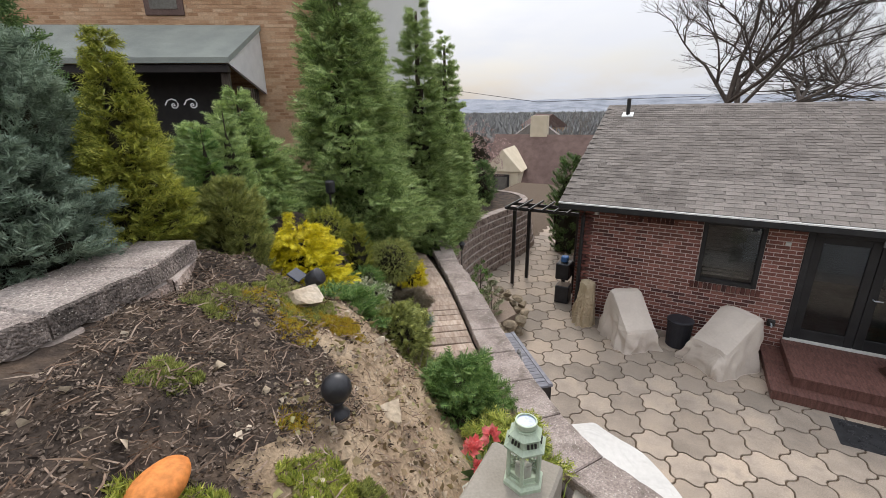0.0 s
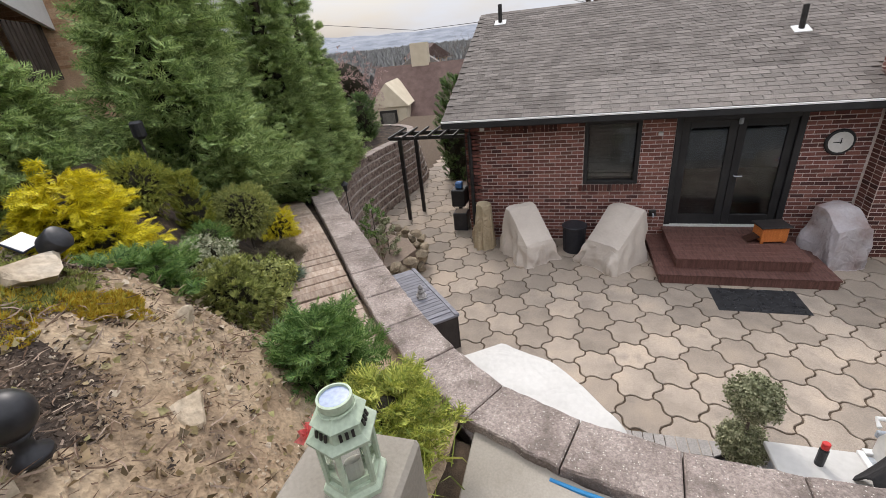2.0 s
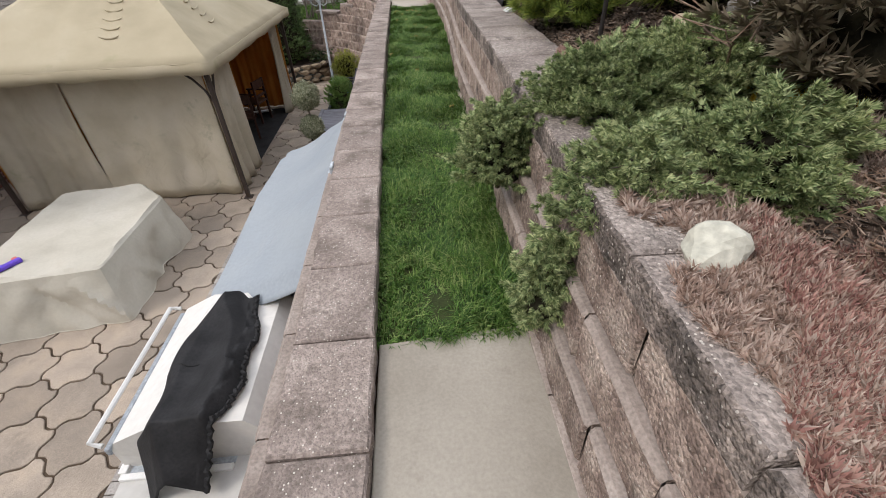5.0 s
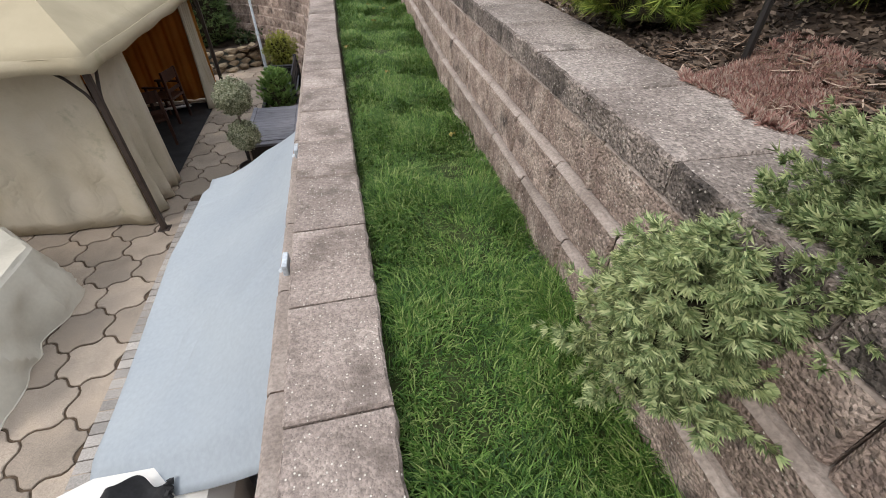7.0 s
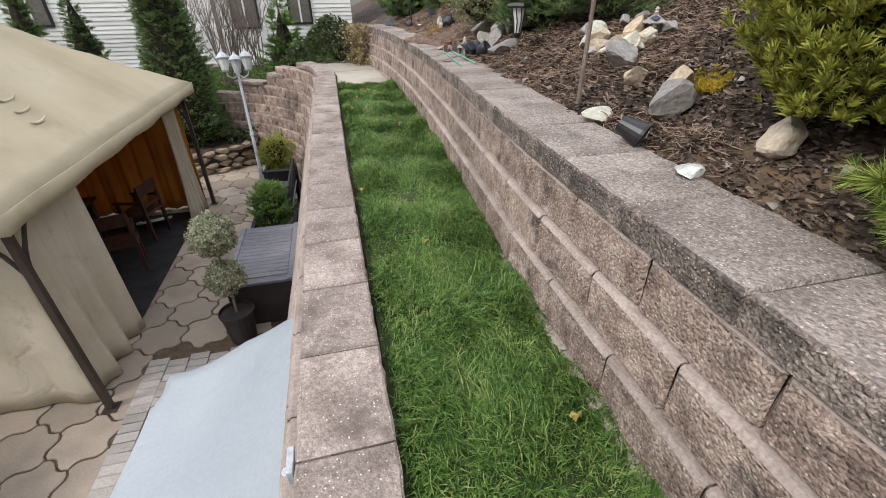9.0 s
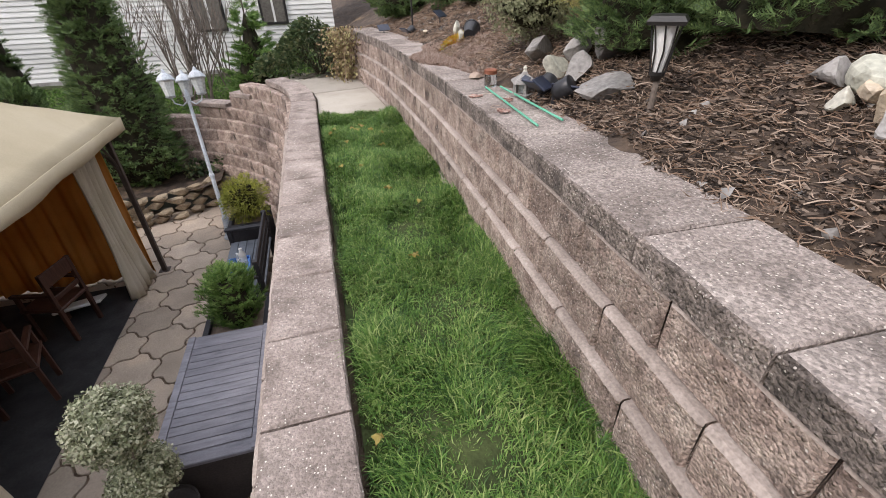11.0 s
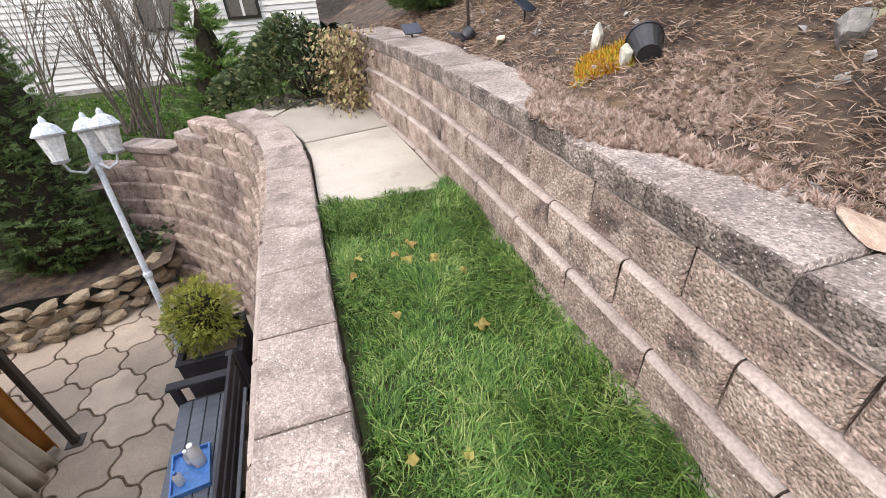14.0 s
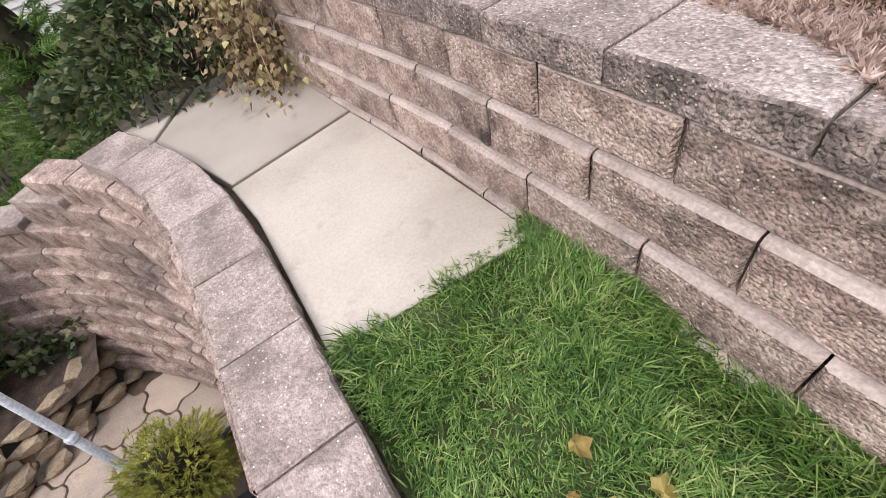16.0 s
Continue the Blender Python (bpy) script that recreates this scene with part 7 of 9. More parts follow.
for k, (x, y, r_, lf) in enumerate([(0.96, -1.05, 0.09, L_SEDUMGOLD), (0.55, -1.62, 0.2, L_SEDUMGOLD), (0.35, -1.75, 0.2, L_OLIVE), (0.75, -1.75, 0.18, L_OLIVE), (1.1, -0.82, 0.1, L_GOLDJUN), (0.2, -1.5, 0.12, L_SEDUMGOLD),
                                    (1.32, -0.62, 0.1, L_GOLDJUN), (1.55, -0.9, 0.13, L_GOLDJUN), (1.25, -1.35, 0.12, L_OLIVE), (0.95, -0.72, 0.07, L_OLIVE)]):
    sedum("sedum_clump", x, y, r_, r_ * 0.8, int(5000 * r_), lf, 0.03, "small clump of yellow-green sedum on the mound", 20 + k)

# the big conifers on the bank
BIG = [((-3.1, -4.3), 0.95, 4.3, 9500, 0.26, 71), ((-5.4, -4.5), 0.75, 5.0, 6500, 0.24, 73), ((-6.8, -4.7), 0.62, 4.7, 4600, 0.24, 74), ((-8.0, -5.0), 0.5, 3.4, 2600, 0.24, 75),
       ((-1.1, -3.95), 0.5, 1.3, 4600, 0.16, 72), ((-4.05, -4.75), 0.9, 4.4, 6500, 0.24, 76), ((-9.2, -7.6), 0.9, 2.8, 1600, 0.26, 77),
       ((-6.9, -5.4), 0.5, 1.6, 2000, 0.2, 78), ((-7.7, -5.8), 0.6, 2.0, 2000, 0.2, 79), ((-8.9, -6.5), 0.6, 2.1, 1800, 0.2, 70),
       ((-0.5, -3.8), 0.4, 0.85, 3200, 0.13, 68)]
for (x, y), r_, h, n, sz, sd in BIG:
    plant("leyland_cypress", on_hill(x, y, -0.05), "cone", r_, h, int(n * 1.9), FEATHER, sz * 0.72, L_CYPRESS, "tall feathery green cypress on the bank" if h > 1.5 else "young feathery green cypress on the bank", "tree", trunk=0.02 * h, seed=sd, lump=0.6, droop=0.25, group="bank cypresses", twigs=24, core=0.42)
plant("golden_arborvitae", on_hill(0.63, -2.61), "cone", 0.29, 1.2, 7500, FEATHER, 0.075, L_GOLDARB, "golden-green arborvitae behind the old wall", "tree", seed=81, lump=0.25)
plant("blue_juniper", on_hill(1.18, -2.56, -0.02), "mound", 0.36, 0.46, 6500, FEATHER, 0.08, L_BLUE, "blue-green juniper spreading behind the wall cap", "shrub", seed=82, lump=0.3)
plant("blue_juniper", on_hill(0.98, -2.98, 0.0), "flame", 0.3, 0.98, 6500, FEATHER, 0.085, L_BLUE, "upright blue-green juniper on the bank", "shrub", seed=83, lump=0.3)
plant("dark_cypress", on_hill(0.75, -3.75), "cone", 0.45, 1.9, 5500, FEATHER, 0.12, L_ARBOR, "dark green cypress beside the porch", "tree", seed=84, trunk=0.05)
plant("green_conifer", on_hill(0.03, -2.84), "cone", 0.18, 1.1, 2200, FEATHER, 0.075, L_JUN, "small pointed green conifer", "tree", seed=85)
plant("bronze_conifer", on_hill(0.14, -2.5), "flame", 0.22, 0.72, 4500, FEATHER, 0.065, L_OLIVE, "olive-bronze feathery conifer at the wall's end", "shrub", seed=86, lump=0.35)
plant("green_conifer", on_hill(-0.3, -3.05), "cone", 0.22, 1.25, 2200, FEATHER, 0.09, L_CYPRESS, "small pointed dark green conifer", "tree", seed=80)
plant("thread_cypress", on_hill(-0.45, -2.55), "mound", 0.34, 0.56, 5500, FEATHER, 0.075, L_YELLOW, "bright yellow thread-leaf cypress", "shrub", seed=87, lump=0.3, droop=0.5)
plant("round_arborvitae", on_hill(-1.5, -3.3), "ball", 0.24, 0.48, 2000, FEATHER, 0.06, L_GOLDARB, "small round yellow-green arborvitae", "shrub", seed=88)
plant("pointed_arborvitae", on_hill(-1.72, -3.05), "flame", 0.15, 0.62, 1500, FEATHER, 0.06, L_GOLDARB, "slim yellow-green pointed arborvitae shrub", "shrub", seed=89)
plant("lollipop_conifer", on_hill(-2.1, -2.85), "ball", 0.29, 0.5, 2600, FEATHER, 0.055, L_OLIVE, "clipped round conifer on a bare stem", "tree", lift=0.28, seed=90, lump=0.12)
plant("yellow_shrub", on_hill(-2.75, -3.0), "ball", 0.17, 0.42, 900, FEATHER, 0.07, L_YELLOW, "small bright yellow shrub", "shrub", seed=91)
plant("green_ball", on_hill(-1.5, -2.75), "ball", 0.17, 0.32, 1200, FEATHER, 0.05, L_JUN, "small bright green ball shrub", "shrub", seed=92)
plant("white_flowering_shrub", on_hill(-1.1, -2.45), "ball", 0.22, 0.34, 900, OVAL, 0.06, L_VARIEG, "low shrub with pale blossom", "shrub", seed=93)
plant("leafy_shrub", on_hill(-1.6, -2.3), "ball", 0.2, 0.32, 900, OVAL, 0.06, L_OLIVE, "olive leafy shrub by the boardwalk", "shrub", seed=94)
plant("low_juniper", on_hill(-0.16, -1.95), "mound", 0.36, 0.22, 2200, FEATHER, 0.075, L_JUN, "low spreading green juniper", "shrub", seed=95)
plant("woody_shrub", on_hill(-0.55, -1.72), "ball", 0.25, 0.5, 2000, TUFT, 0.05, L_OLIVE, "yellow-green woody shrub with bare stems", "shrub", lift=0.14, seed=96, bark=M_GREYBARK, twigs=30)
plant("heather", on_hill(-0.72, -1.62), "mound", 0.24, 0.34, 1700, NEEDLES, 0.09, L_OLIVE, "olive heather beside the boardwalk", "shrub", seed=97)
plant("heather", on_hill(-2.15, -2.62), "mound", 0.25, 0.22, 1000, NEEDLES, 0.09, L_BROWN, "brown heather beside the boardwalk", "shrub", seed=98)
plant("spreading_juniper", on_hill(-0.3, -1.0), "mound", 0.3, 0.3, 3000, FEATHER, 0.085, L_JUN, "bright green spreading juniper at the boardwalk's end", "shrub", seed=99, lump=0.35)
plant("golden_juniper", on_hill(-0.1, -0.56), "mound", 0.28, 0.32, 3000, FEATHER, 0.09, L_GOLDJUN, "yellow-green feathery juniper beside the cap", "shrub", seed=100, lump=0.35)
plant("blue_fescue", on_hill(-1.75, -2.28), "mound", 0.13, 0.14, 300, NEEDLES, 0.13, L_BLUE, "small blue fescue tuft", "grass tuft", seed=101)
for k in range(9):
    s_ = 3.6 + 0.75 * k
    d_ = 1.15 + 0.35 * (k % 3)
    x, y = P0[0] + U[0] * s_ + N[0] * d_, P0[1] + U[1] * s_ + N[1] * d_
    plant("border_shrub", on_hill(x, y), "mound", 0.3, 0.32 + 0.1 * (k % 2), 700, OVAL if k % 2 else FEATHER, 0.1, [L_OLIVE, L_JUN, L_GOLDARB][k % 3], "low mixed green border shrub", "shrub", seed=110 + k, group="border shrubs")
for k, (x, y, h) in enumerate([(-8.4, -5.9, 1.5), (-9.5, -6.4, 1.7), (-10.8, -5.6, 1.3), (-7.6, -6.0, 1.2)]):
    plant("bank_arborvitae", (x, y, 1.45), "flame", 0.45, h, 1200, FEATHER, 0.16, [L_ARBOR, L_JUN][k % 2], "green arborvitae above the side wall", "tree", seed=130 + k)
plant("corner_shrub", (-5.5, -2.95, 0.4), "flame", 0.22, 0.7, 420, OVAL, 0.07, L_TOPI, "grey-green shrub in the raised corner bed", "shrub", core=0, seed=140, bark=M_GREYBARK)
plant("corner_shrub", (-5.95, -3.4, 0.4), "flame", 0.24, 0.9, 420, OVAL, 0.07, L_JUN, "loose green shrub against the wall", "shrub", core=0, seed=141)


def bare_shrub(name, at, h, spread, n, label, mat_, seed, levels=3, group=""):
    """Thin leafless stems that fork upward."""
    r = base(name, Matrix.Translation(at), label, "bare shrub" if h < 4 else "bare tree", group)
    g_ = random.Random(seed)
    bm = bmesh.new()

    def grow(p, d, length, rad, lev):
        q = p + d * length * 0.5 + Vector((g_.uniform(-1, 1), g_.uniform(-1, 1), g_.uniform(-0.3, 0.6))) * length * 0.07
        e = q + (d + Vector((g_.uniform(-1, 1), g_.uniform(-1, 1), g_.uniform(-0.2, 0.5))) * 0.22).normalized() * length * 0.5
        tube(bm, [p, q, e], [rad, rad * 0.8, rad * 0.6], 5 if lev > 1 else 3)
        if lev > 0:
            for _ in range(g_.choice((2, 3, 3)) + (n == 1)):
                nd = (d + Vector((g_.uniform(-1, 1), g_.uniform(-1, 1), g_.uniform(-0.35, 0.55))) * spread).normalized()
                grow(e if g_.random() < 0.7 else q, nd, length * g_.uniform(0.6, 0.82), rad * 0.58, lev - 1)

    for _ in range(n):
        d0 = Vector((g_.uniform(-1, 1) * spread, g_.uniform(-1, 1) * spread, 1)).normalized()
        grow(Vector((g_.uniform(-0.1, 0.1) * (n > 1), g_.uniform(-0.1, 0.1) * (n > 1), -0.05)), d0, h * 0.34, h * 0.009 if n > 1 else h * 0.019, levels)
    part("branch_tangle", bm, mat_, r)
    return r


bare_shrub("dry_shrub", (-5.25, -3.05, 0.4), 0.7, 0.9, 8, "tangle of reddish dry stems in the corner bed", M_TWIG, 3, 2)
bare_shrub("woody_bare_shrub", on_hill(-0.5, -1.5), 0.55, 0.5, 7, "bare grey stems of a woody shrub", M_GREYBARK, 5, 2)
bare_shrub("oak_tree", (-23, -0.5, -3), 19, 0.95, 1, "large bare oak behind the house", M_BARK, 21, 7)
bare_shrub("bare_tree", (-30, 11, -3), 10.5, 0.5, 3, "bare tree behind the house roof", M_GREYBARK, 22, 5, "far bare trees")
bare_shrub("bare_tree", (-34, -1, -3), 9, 0.5, 3, "bare tree behind the house roof", M_GREYBARK, 23, 5, "far bare trees")
bare_shrub("bare_tree", (-62, -14, -3), 9, 0.6, 2, "bare tree far down the valley", M_GREYBARK, 24, 5, "far bare trees")
bare_shrub("bare_tree", (-36, 20, -3), 11, 0.5, 3, "bare tree behind the house roof", M_GREYBARK, 25, 5, "far bare trees")
plant("blossom_tree", (-13, -7.2, 0.8), "ball", 1.3, 2.0, 900, OVAL, 0.13, L_PINKTREE, "weeping pinkish blossom tree beyond the bank", "tree", lift=1.0, seed=150, droop=0.7, bark=M_GREYBARK, twigs=40)
plant("column_conifer", (-11.6, -3.0, 0), "flame", 0.55, 3.0, 1800, FEATHER, 0.2, L_ARBOR, "dark columnar conifer beside the side walk", "tree", seed=151)

# the mound's small things
ballp = base("ball_light", Matrix.Translation(on_hill(0.83, -0.97, 0.045)), "black ball-topped garden light on a short stem", "garden light")
part("foot", lathe(bmesh.new(), [(0.045, 0), (0.045, 0.015), (0.022, 0.03), (0.02, 0.06), (0.035, 0.08)], 14), M_PLASTIC, ballp, smooth=True)
bm = bmesh.new()
bmesh.ops.create_uvsphere(bm, u_segments=20, v_segments=12, radius=0.062)
for v in bm.verts:
    v.co.z += 0.135
part("globe", bm, M_PLASTIC, ballp, smooth=True)
bm = bmesh.new()
bmesh.ops.create_uvsphere(bm, u_segments=24, v_segments=14, radius=0.5)
for v in bm.verts:
    v.co *= 1 + 0.08 * noise.noise(v.co * 3)
    v.co = Vector((v.co.x * 0.2, v.co.y * 0.13, v.co.z * 0.1 + 0.03))
ost = put("painted_stone", bm, M_ROCKORANGE, smooth=True, label="smooth orange stone on the mulch", category="rock")
ost.matrix_world = pose(*on_hill(1.5, -0.97), 0, 0, 20)
rock("bank_boulder", on_hill(0.25, -1.75, -0.05), (0.5, 0.26, 0.2), 30, M_ROCKTAN, "flat tan boulder at the mound's edge", 8)
rock("bank_boulder", on_hill(0.42, -1.05, -0.07), (0.22, 0.2, 0.16), 60, M_ROCKTAN, "sandstone lump in the bank", 9)
rock("bank_boulder", on_hill(0.02, -1.42, -0.05), (0.16, 0.14, 0.14), 10, M_ROCKTAN, "sandstone lump in the bank", 10)
rock("bank_stone", on_hill(0.35, -0.62, -0.02), (0.16, 0.12, 0.07), 10, M_ROCKPALE, "pale flat stone beside the lantern", 11)


def spot_light(at, turn, label, big=1.0):
    r = base("spot_light", pose(*at, 0, 0, turn) @ Matrix.Scale(big, 4), label, "garden light", "solar spot lights")
    part("stake", lathe(bmesh.new(), [(0.012, -0.08), (0.014, 0.05)], 8), M_PLASTIC, r)
    bm = lathe(bmesh.new(), [(0.03, 0), (0.05, 0.03), (0.055, 0.1), (0.05, 0.105)], 14)
    hd = part("head", bm, M_PLASTIC, r, smooth=True)
    hd.matrix_local = pose(0, 0, 0.06, 60, 0, 0)
    pn_ = part("solar_panel", new_box(-0.06, 0.06, -0.045, 0.045, 0, 0.012, 0.003), M_SOLAR, r, "small blue solar panel")
    pn_.matrix_local = pose(0, 0.07, 0.1, 35, 0, 0)
    return r


spot_light(on_hill(0.12, -1.86), 200, "black solar spot light by the yellow cypress")
spot_light(on_hill(1.3, 2.95, 0.08), 60, "black solar spot light among creeping juniper")
spot_light(on_hill(1.35, 12.65), 120, "black solar spot light at the wall's far end")
spot_light((1.4, 8.64, WALL_Z), 40, "black solar spot light lying among rocks", 1.15)
spot_light((1.37, 8.76, WALL_Z), 110, "black solar spot light lying among rocks", 1.05)
sp = base("path_light", Matrix.Translation(on_hill(-2.05, -3.7)), "tall black path light among the conifers", "garden light")
part("pole", tube(bmesh.new(), [(0, 0, -0.1), (0.02, 0, 0.62)], 0.012, 6), M_BLACK, sp)
part("head", lathe(bmesh.new(), [(0.03, 0.6), (0.06, 0.63), (0.06, 0.75), (0.045, 0.77)], 12), M_PLASTIC, sp)
sp2 = base("solar_lantern", pose(-5.75, -3.75, 0.42), "solar path lantern on a black pole in the corner bed", "garden light")
part("pole", tube(bmesh.new(), [(0, 0, -0.02), (0, 0, 1.2)], 0.01, 6), M_BLACK, sp2)
part("head", lathe(bmesh.new(), [(0.03, 1.18), (0.05, 1.3), (0.075, 1.31), (0.02, 1.37)], 10), M_PLASTIC, sp2)
part("lens", lathe(bmesh.new(), [(0.028, 1.19), (0.045, 1.295), (0.04, 1.296)], 10), M_FROST, sp2)


def garden_lantern(at, turn, scale_, label, stand=0.0):
    """A six-sided metal lantern with windows, a tiered roof and a solar disc on top."""
    r = base("garden_lantern", pose(*at, 0, 0, turn) @ Matrix.Scale(scale_, 4), label, "lantern", "mint garden lanterns")
    if stand:
        low_ = -stand / scale_
        part("stand", lathe(bmesh.new(), [(0.125, low_), (0.125, low_ + 0.03), (0.09, low_ + 0.06), (0.075, -0.04), (0.1, 0.0)], 6), M_LANTERN, r, "tall six-sided green stand")
    part("base_tier", lathe(bmesh.new(), [(0.115, 0), (0.115, 0.02), (0.1, 0.035), (0.098, 0.05)], 6), M_LANTERN, r)
    for k in range(6):
        a0, a1 = math.pi / 3 * k, math.pi / 3 * (k + 1)
        bm = bmesh.new()
        tube(bm, [(0.09 * math.cos(a0), 0.09 * math.sin(a0), 0.05), (0.09 * math.cos(a0), 0.09 * math.sin(a0), 0.24)], 0.011, 6)
        part("corner_post", bm, M_LANTERN, r)
        q = [(0.084 * math.cos(a0), 0.084 * math.sin(a0)), (0.084 * math.cos(a1), 0.084 * math.sin(a1))]
        for z0, z1 in ((0.05, 0.075), (0.22, 0.24)):
            bm = bmesh.new()
            v_ = [bm.verts.new((*q[0], z0)), bm.verts.new((*q[1], z0)), bm.verts.new((*q[1], z1)), bm.verts.new((*q[0], z1))]
            i_ = [bm.verts.new((v.co.x * 0.94, v.co.y * 0.94, v.co.z)) for v in v_]
            bm.faces.new(v_)
            bm.faces.new(i_[::-1])
            for j in range(4):
                bm.faces.new((v_[j], i_[j], i_[(j + 1) % 4], v_[(j + 1) % 4]))
            part("window_rail", bm, M_LANTERN, r)
        bm = bmesh.new()
        v_ = [bm.verts.new((q[0][0] * 0.95, q[0][1] * 0.95, 0.07)), bm.verts.new((q[1][0] * 0.95, q[1][1] * 0.95, 0.07)), bm.verts.new((q[1][0] * 0.95, q[1][1] * 0.95, 0.225)), bm.verts.new((q[0][0] * 0.95, q[0][1] * 0.95, 0.225))]
        bm.faces.new(v_)
        gp = part("pane", bm, M_PANE, r)
        gp.visible_shadow = False
        a = (a0 + a1) / 2
        for j in (-1, 0, 1):
            bm = new_box(-0.005, 0.005, -0.003, 0.003, -0.012, 0.012)
            sl = part("vent_slot", bm, M_BLACK, r)
            sl.matrix_local = pose(0.083 * math.cos(a) - j * 0.02 * math.sin(a), 0.083 * math.sin(a) + j * 0.02 * math.cos(a), 0.292, -14, 0, math.degrees(a) + 90)
    part("eave_tier", lathe(bmesh.new(), [(0.09, 0.24), (0.12, 0.245), (0.12, 0.255), (0.09, 0.27)], 6), M_LANTERN, r)
    part("roof_tier", lathe(bmesh.new(), [(0.09, 0.27), (0.08, 0.315), (0.095, 0.318), (0.06, 0.345), (0.05, 0.35)], 6), M_LANTERN, r)
    part("collar", lathe(bmesh.new(), [(0.045, 0.348), (0.055, 0.36), (0.058, 0.39), (0.05, 0.392), (0.048, 0.38)], 20), M_LANTERN, r)
    part("solar_disc", lathe(bmesh.new(), [(0.048, 0.378), (0.048, 0.384)], 20), M_SOLARPALE, r, "pale blue solar disc")
    part("candle", lathe(bmesh.new(), [(0.03, 0.05), (0.03, 0.13), (0.01, 0.135)], 12), M_COVERCREAM, r)
    part("carry_ring", tube(bmesh.new(), [(0.062 * math.cos(t_), 0.062 * math.sin(t_), 0.352 + 0.004 * math.sin(2 * t_)) for t_ in np.linspace(0, 6.2, 18)], 0.0035, 5), M_LANTERN, r)
    return r


put("lantern_pedestal", new_box(0.5, 0.84, -0.42, -0.12, 2.0, 3.06, 0.012), M_SLAB, label="pale concrete pedestal at the landing", category="pedestal")
garden_lantern((0.64, -0.24, 3.06), 12, 0.69, "mint-green metal lantern with a solar top on a pedestal")
garden_lantern((0.765, 0.717, 3.11), 25, 0.6, "mint-green metal lantern with a solar top on the wall cap", 3.11 - WALL_Z)
fl = base("artificial_flowers", pose(0.34, -0.54, float(hill_z(0.34, -0.54)) + 0.08), "coral-pink artificial flowers in a dark pot", "flowers")
part("pot", lathe(bmesh.new(), [(0.05, 0), (0.06, 0.09), (0.065, 0.1), (0.05, 0.1)], 14), M_PLASTIC, fl)
g = random.Random(6)
for k in range(5):
    a, r_ = 1.26 * k + 0.3, 0.06 + 0.03 * (k % 2)
    x, y, z = r_ * math.cos(a), r_ * math.sin(a), 0.22 + 0.05 * (k % 3)
    part("stem", tube(bmesh.new(), [(0, 0, 0.08), (x, y, z)], 0.004, 4), L_ARBOR, fl)
    n = 26
    ph = RNG.normal(0, 1, (n, 3))
    v, t = scatter(IVY, np.tile([x, y, z], (n, 1)) + ph * 0.008, ph + [0, 0, 0.7], 0.045)
    put_mesh("bloom", array_mesh("bloom", v, t, M_PINK), fl)
n = 40
ph = RNG.normal(0, 1, (n, 3))
v, t = scatter(IVY, np.tile([0, 0, 0.12], (n, 1)) + ph * 0.03, ph * [1, 1, 0.4] + [0, 0, 0.4], 0.075)
put_mesh("foliage", array_mesh("foliage", v, t, L_ARBOR), fl)
n = 260
ph = RNG.normal(0, 1, (n, 3))
v, t = scatter((np.array([(0, -0.02, 0), (0, 0.02, 0), (0.6, 0.02, 0.12), (0.6, -0.02, 0.12), (1, 0, -0.05)]), np.array([(0, 1, 2), (0, 2, 3), (3, 2, 4)])),
               np.stack([0.34 + RNG.normal(0, 0.12, n), -0.42 + RNG.normal(0, 0.1, n), np.full(n, 2.42)], 1), ph * [1, 1, 0.3] + [0, 0, 0.9], 0.2 * RNG.uniform(0.6, 1.2, n))
put_mesh("grassy_tuft", array_mesh("grassy_tuft", v, t, L_GOLDJUN), None, "strappy yellow-green grass round the lantern", "grass tuft")
put("timber_edge", new_box(-0.06, 0.06, -0.6, 0.0, -0.1, 0.05, 0.01), M_BOARD, label="weathered timber edge on the bank", category="timber").matrix_world = pose(-0.02, -0.95, 2.45, 0, 0, -35)

put("garden_hose", tube(bmesh.new(), [(-0.13, 0.2, 2.105), (-0.09, 0.34, 2.112), (-0.062, 0.48, 2.112), (-0.04, 0.6, 2.108)], 0.012, 8), M_HOSE, label="blue hose lying between cap and landing", category="hose")

# ---- the bed above the upper wall ----
for p_, r_, h_, n_, dr_, sd_, lb_ in [((1.06, 2.78, 2.77), 0.33, 0.25, 12000, 0.0, 160, "creeping grey-green juniper spilling over the wall"),
                                     ((0.64, 2.93, 2.46), 0.21, 0.32, 6500, 0.5, 161, "tip of creeping juniper hanging to the grass"),
                                     ((0.9, 2.16, 2.68), 0.24, 0.24, 6500, 0.2, 162, "creeping juniper branch beside a rock"),
                                     ((0.66, 2.12, 2.28), 0.13, 0.36, 3600, 0.7, 158, "creeping juniper strand hanging down the wall"),
                                     ((1.42, 2.75, 2.82), 0.36, 0.26, 10000, 0.0, 163, "creeping juniper higher in the bed"),
                                     ((1.25, 2.1, 2.78), 0.26, 0.24, 6000, 0.0, 159, "creeping juniper over the wall cap")]:
    plant("creeping_juniper", p_, "mound", r_, h_, n_, TUFT, 0.026, L_PROC, lb_, "shrub", seed=sd_, lump=0.4, droop=dr_, core=0.5, group="creeping junipers")
plant("bronze_yew", on_hill(1.85, 2.45), "mound", 0.6, 0.72, 3600, TUFT, 0.075, L_BROWN, "dark bronze spreading yew", "shrub", seed=164, bark=M_GREYBARK, twigs=40)
bare_shrub("twisted_branch", on_hill(1.5, 2.6, 0.12), 0.75, 1.2, 5, "pale twisted bare branches over the juniper", M_TWIG, 31, 2)
plant("mugo_pine", on_hill(1.5, 4.52), "mound", 0.42, 0.5, 1700, PINE, 0.078, L_PINE, "low mugo pine with long needles on the wall", "shrub", seed=165, lump=0.25)
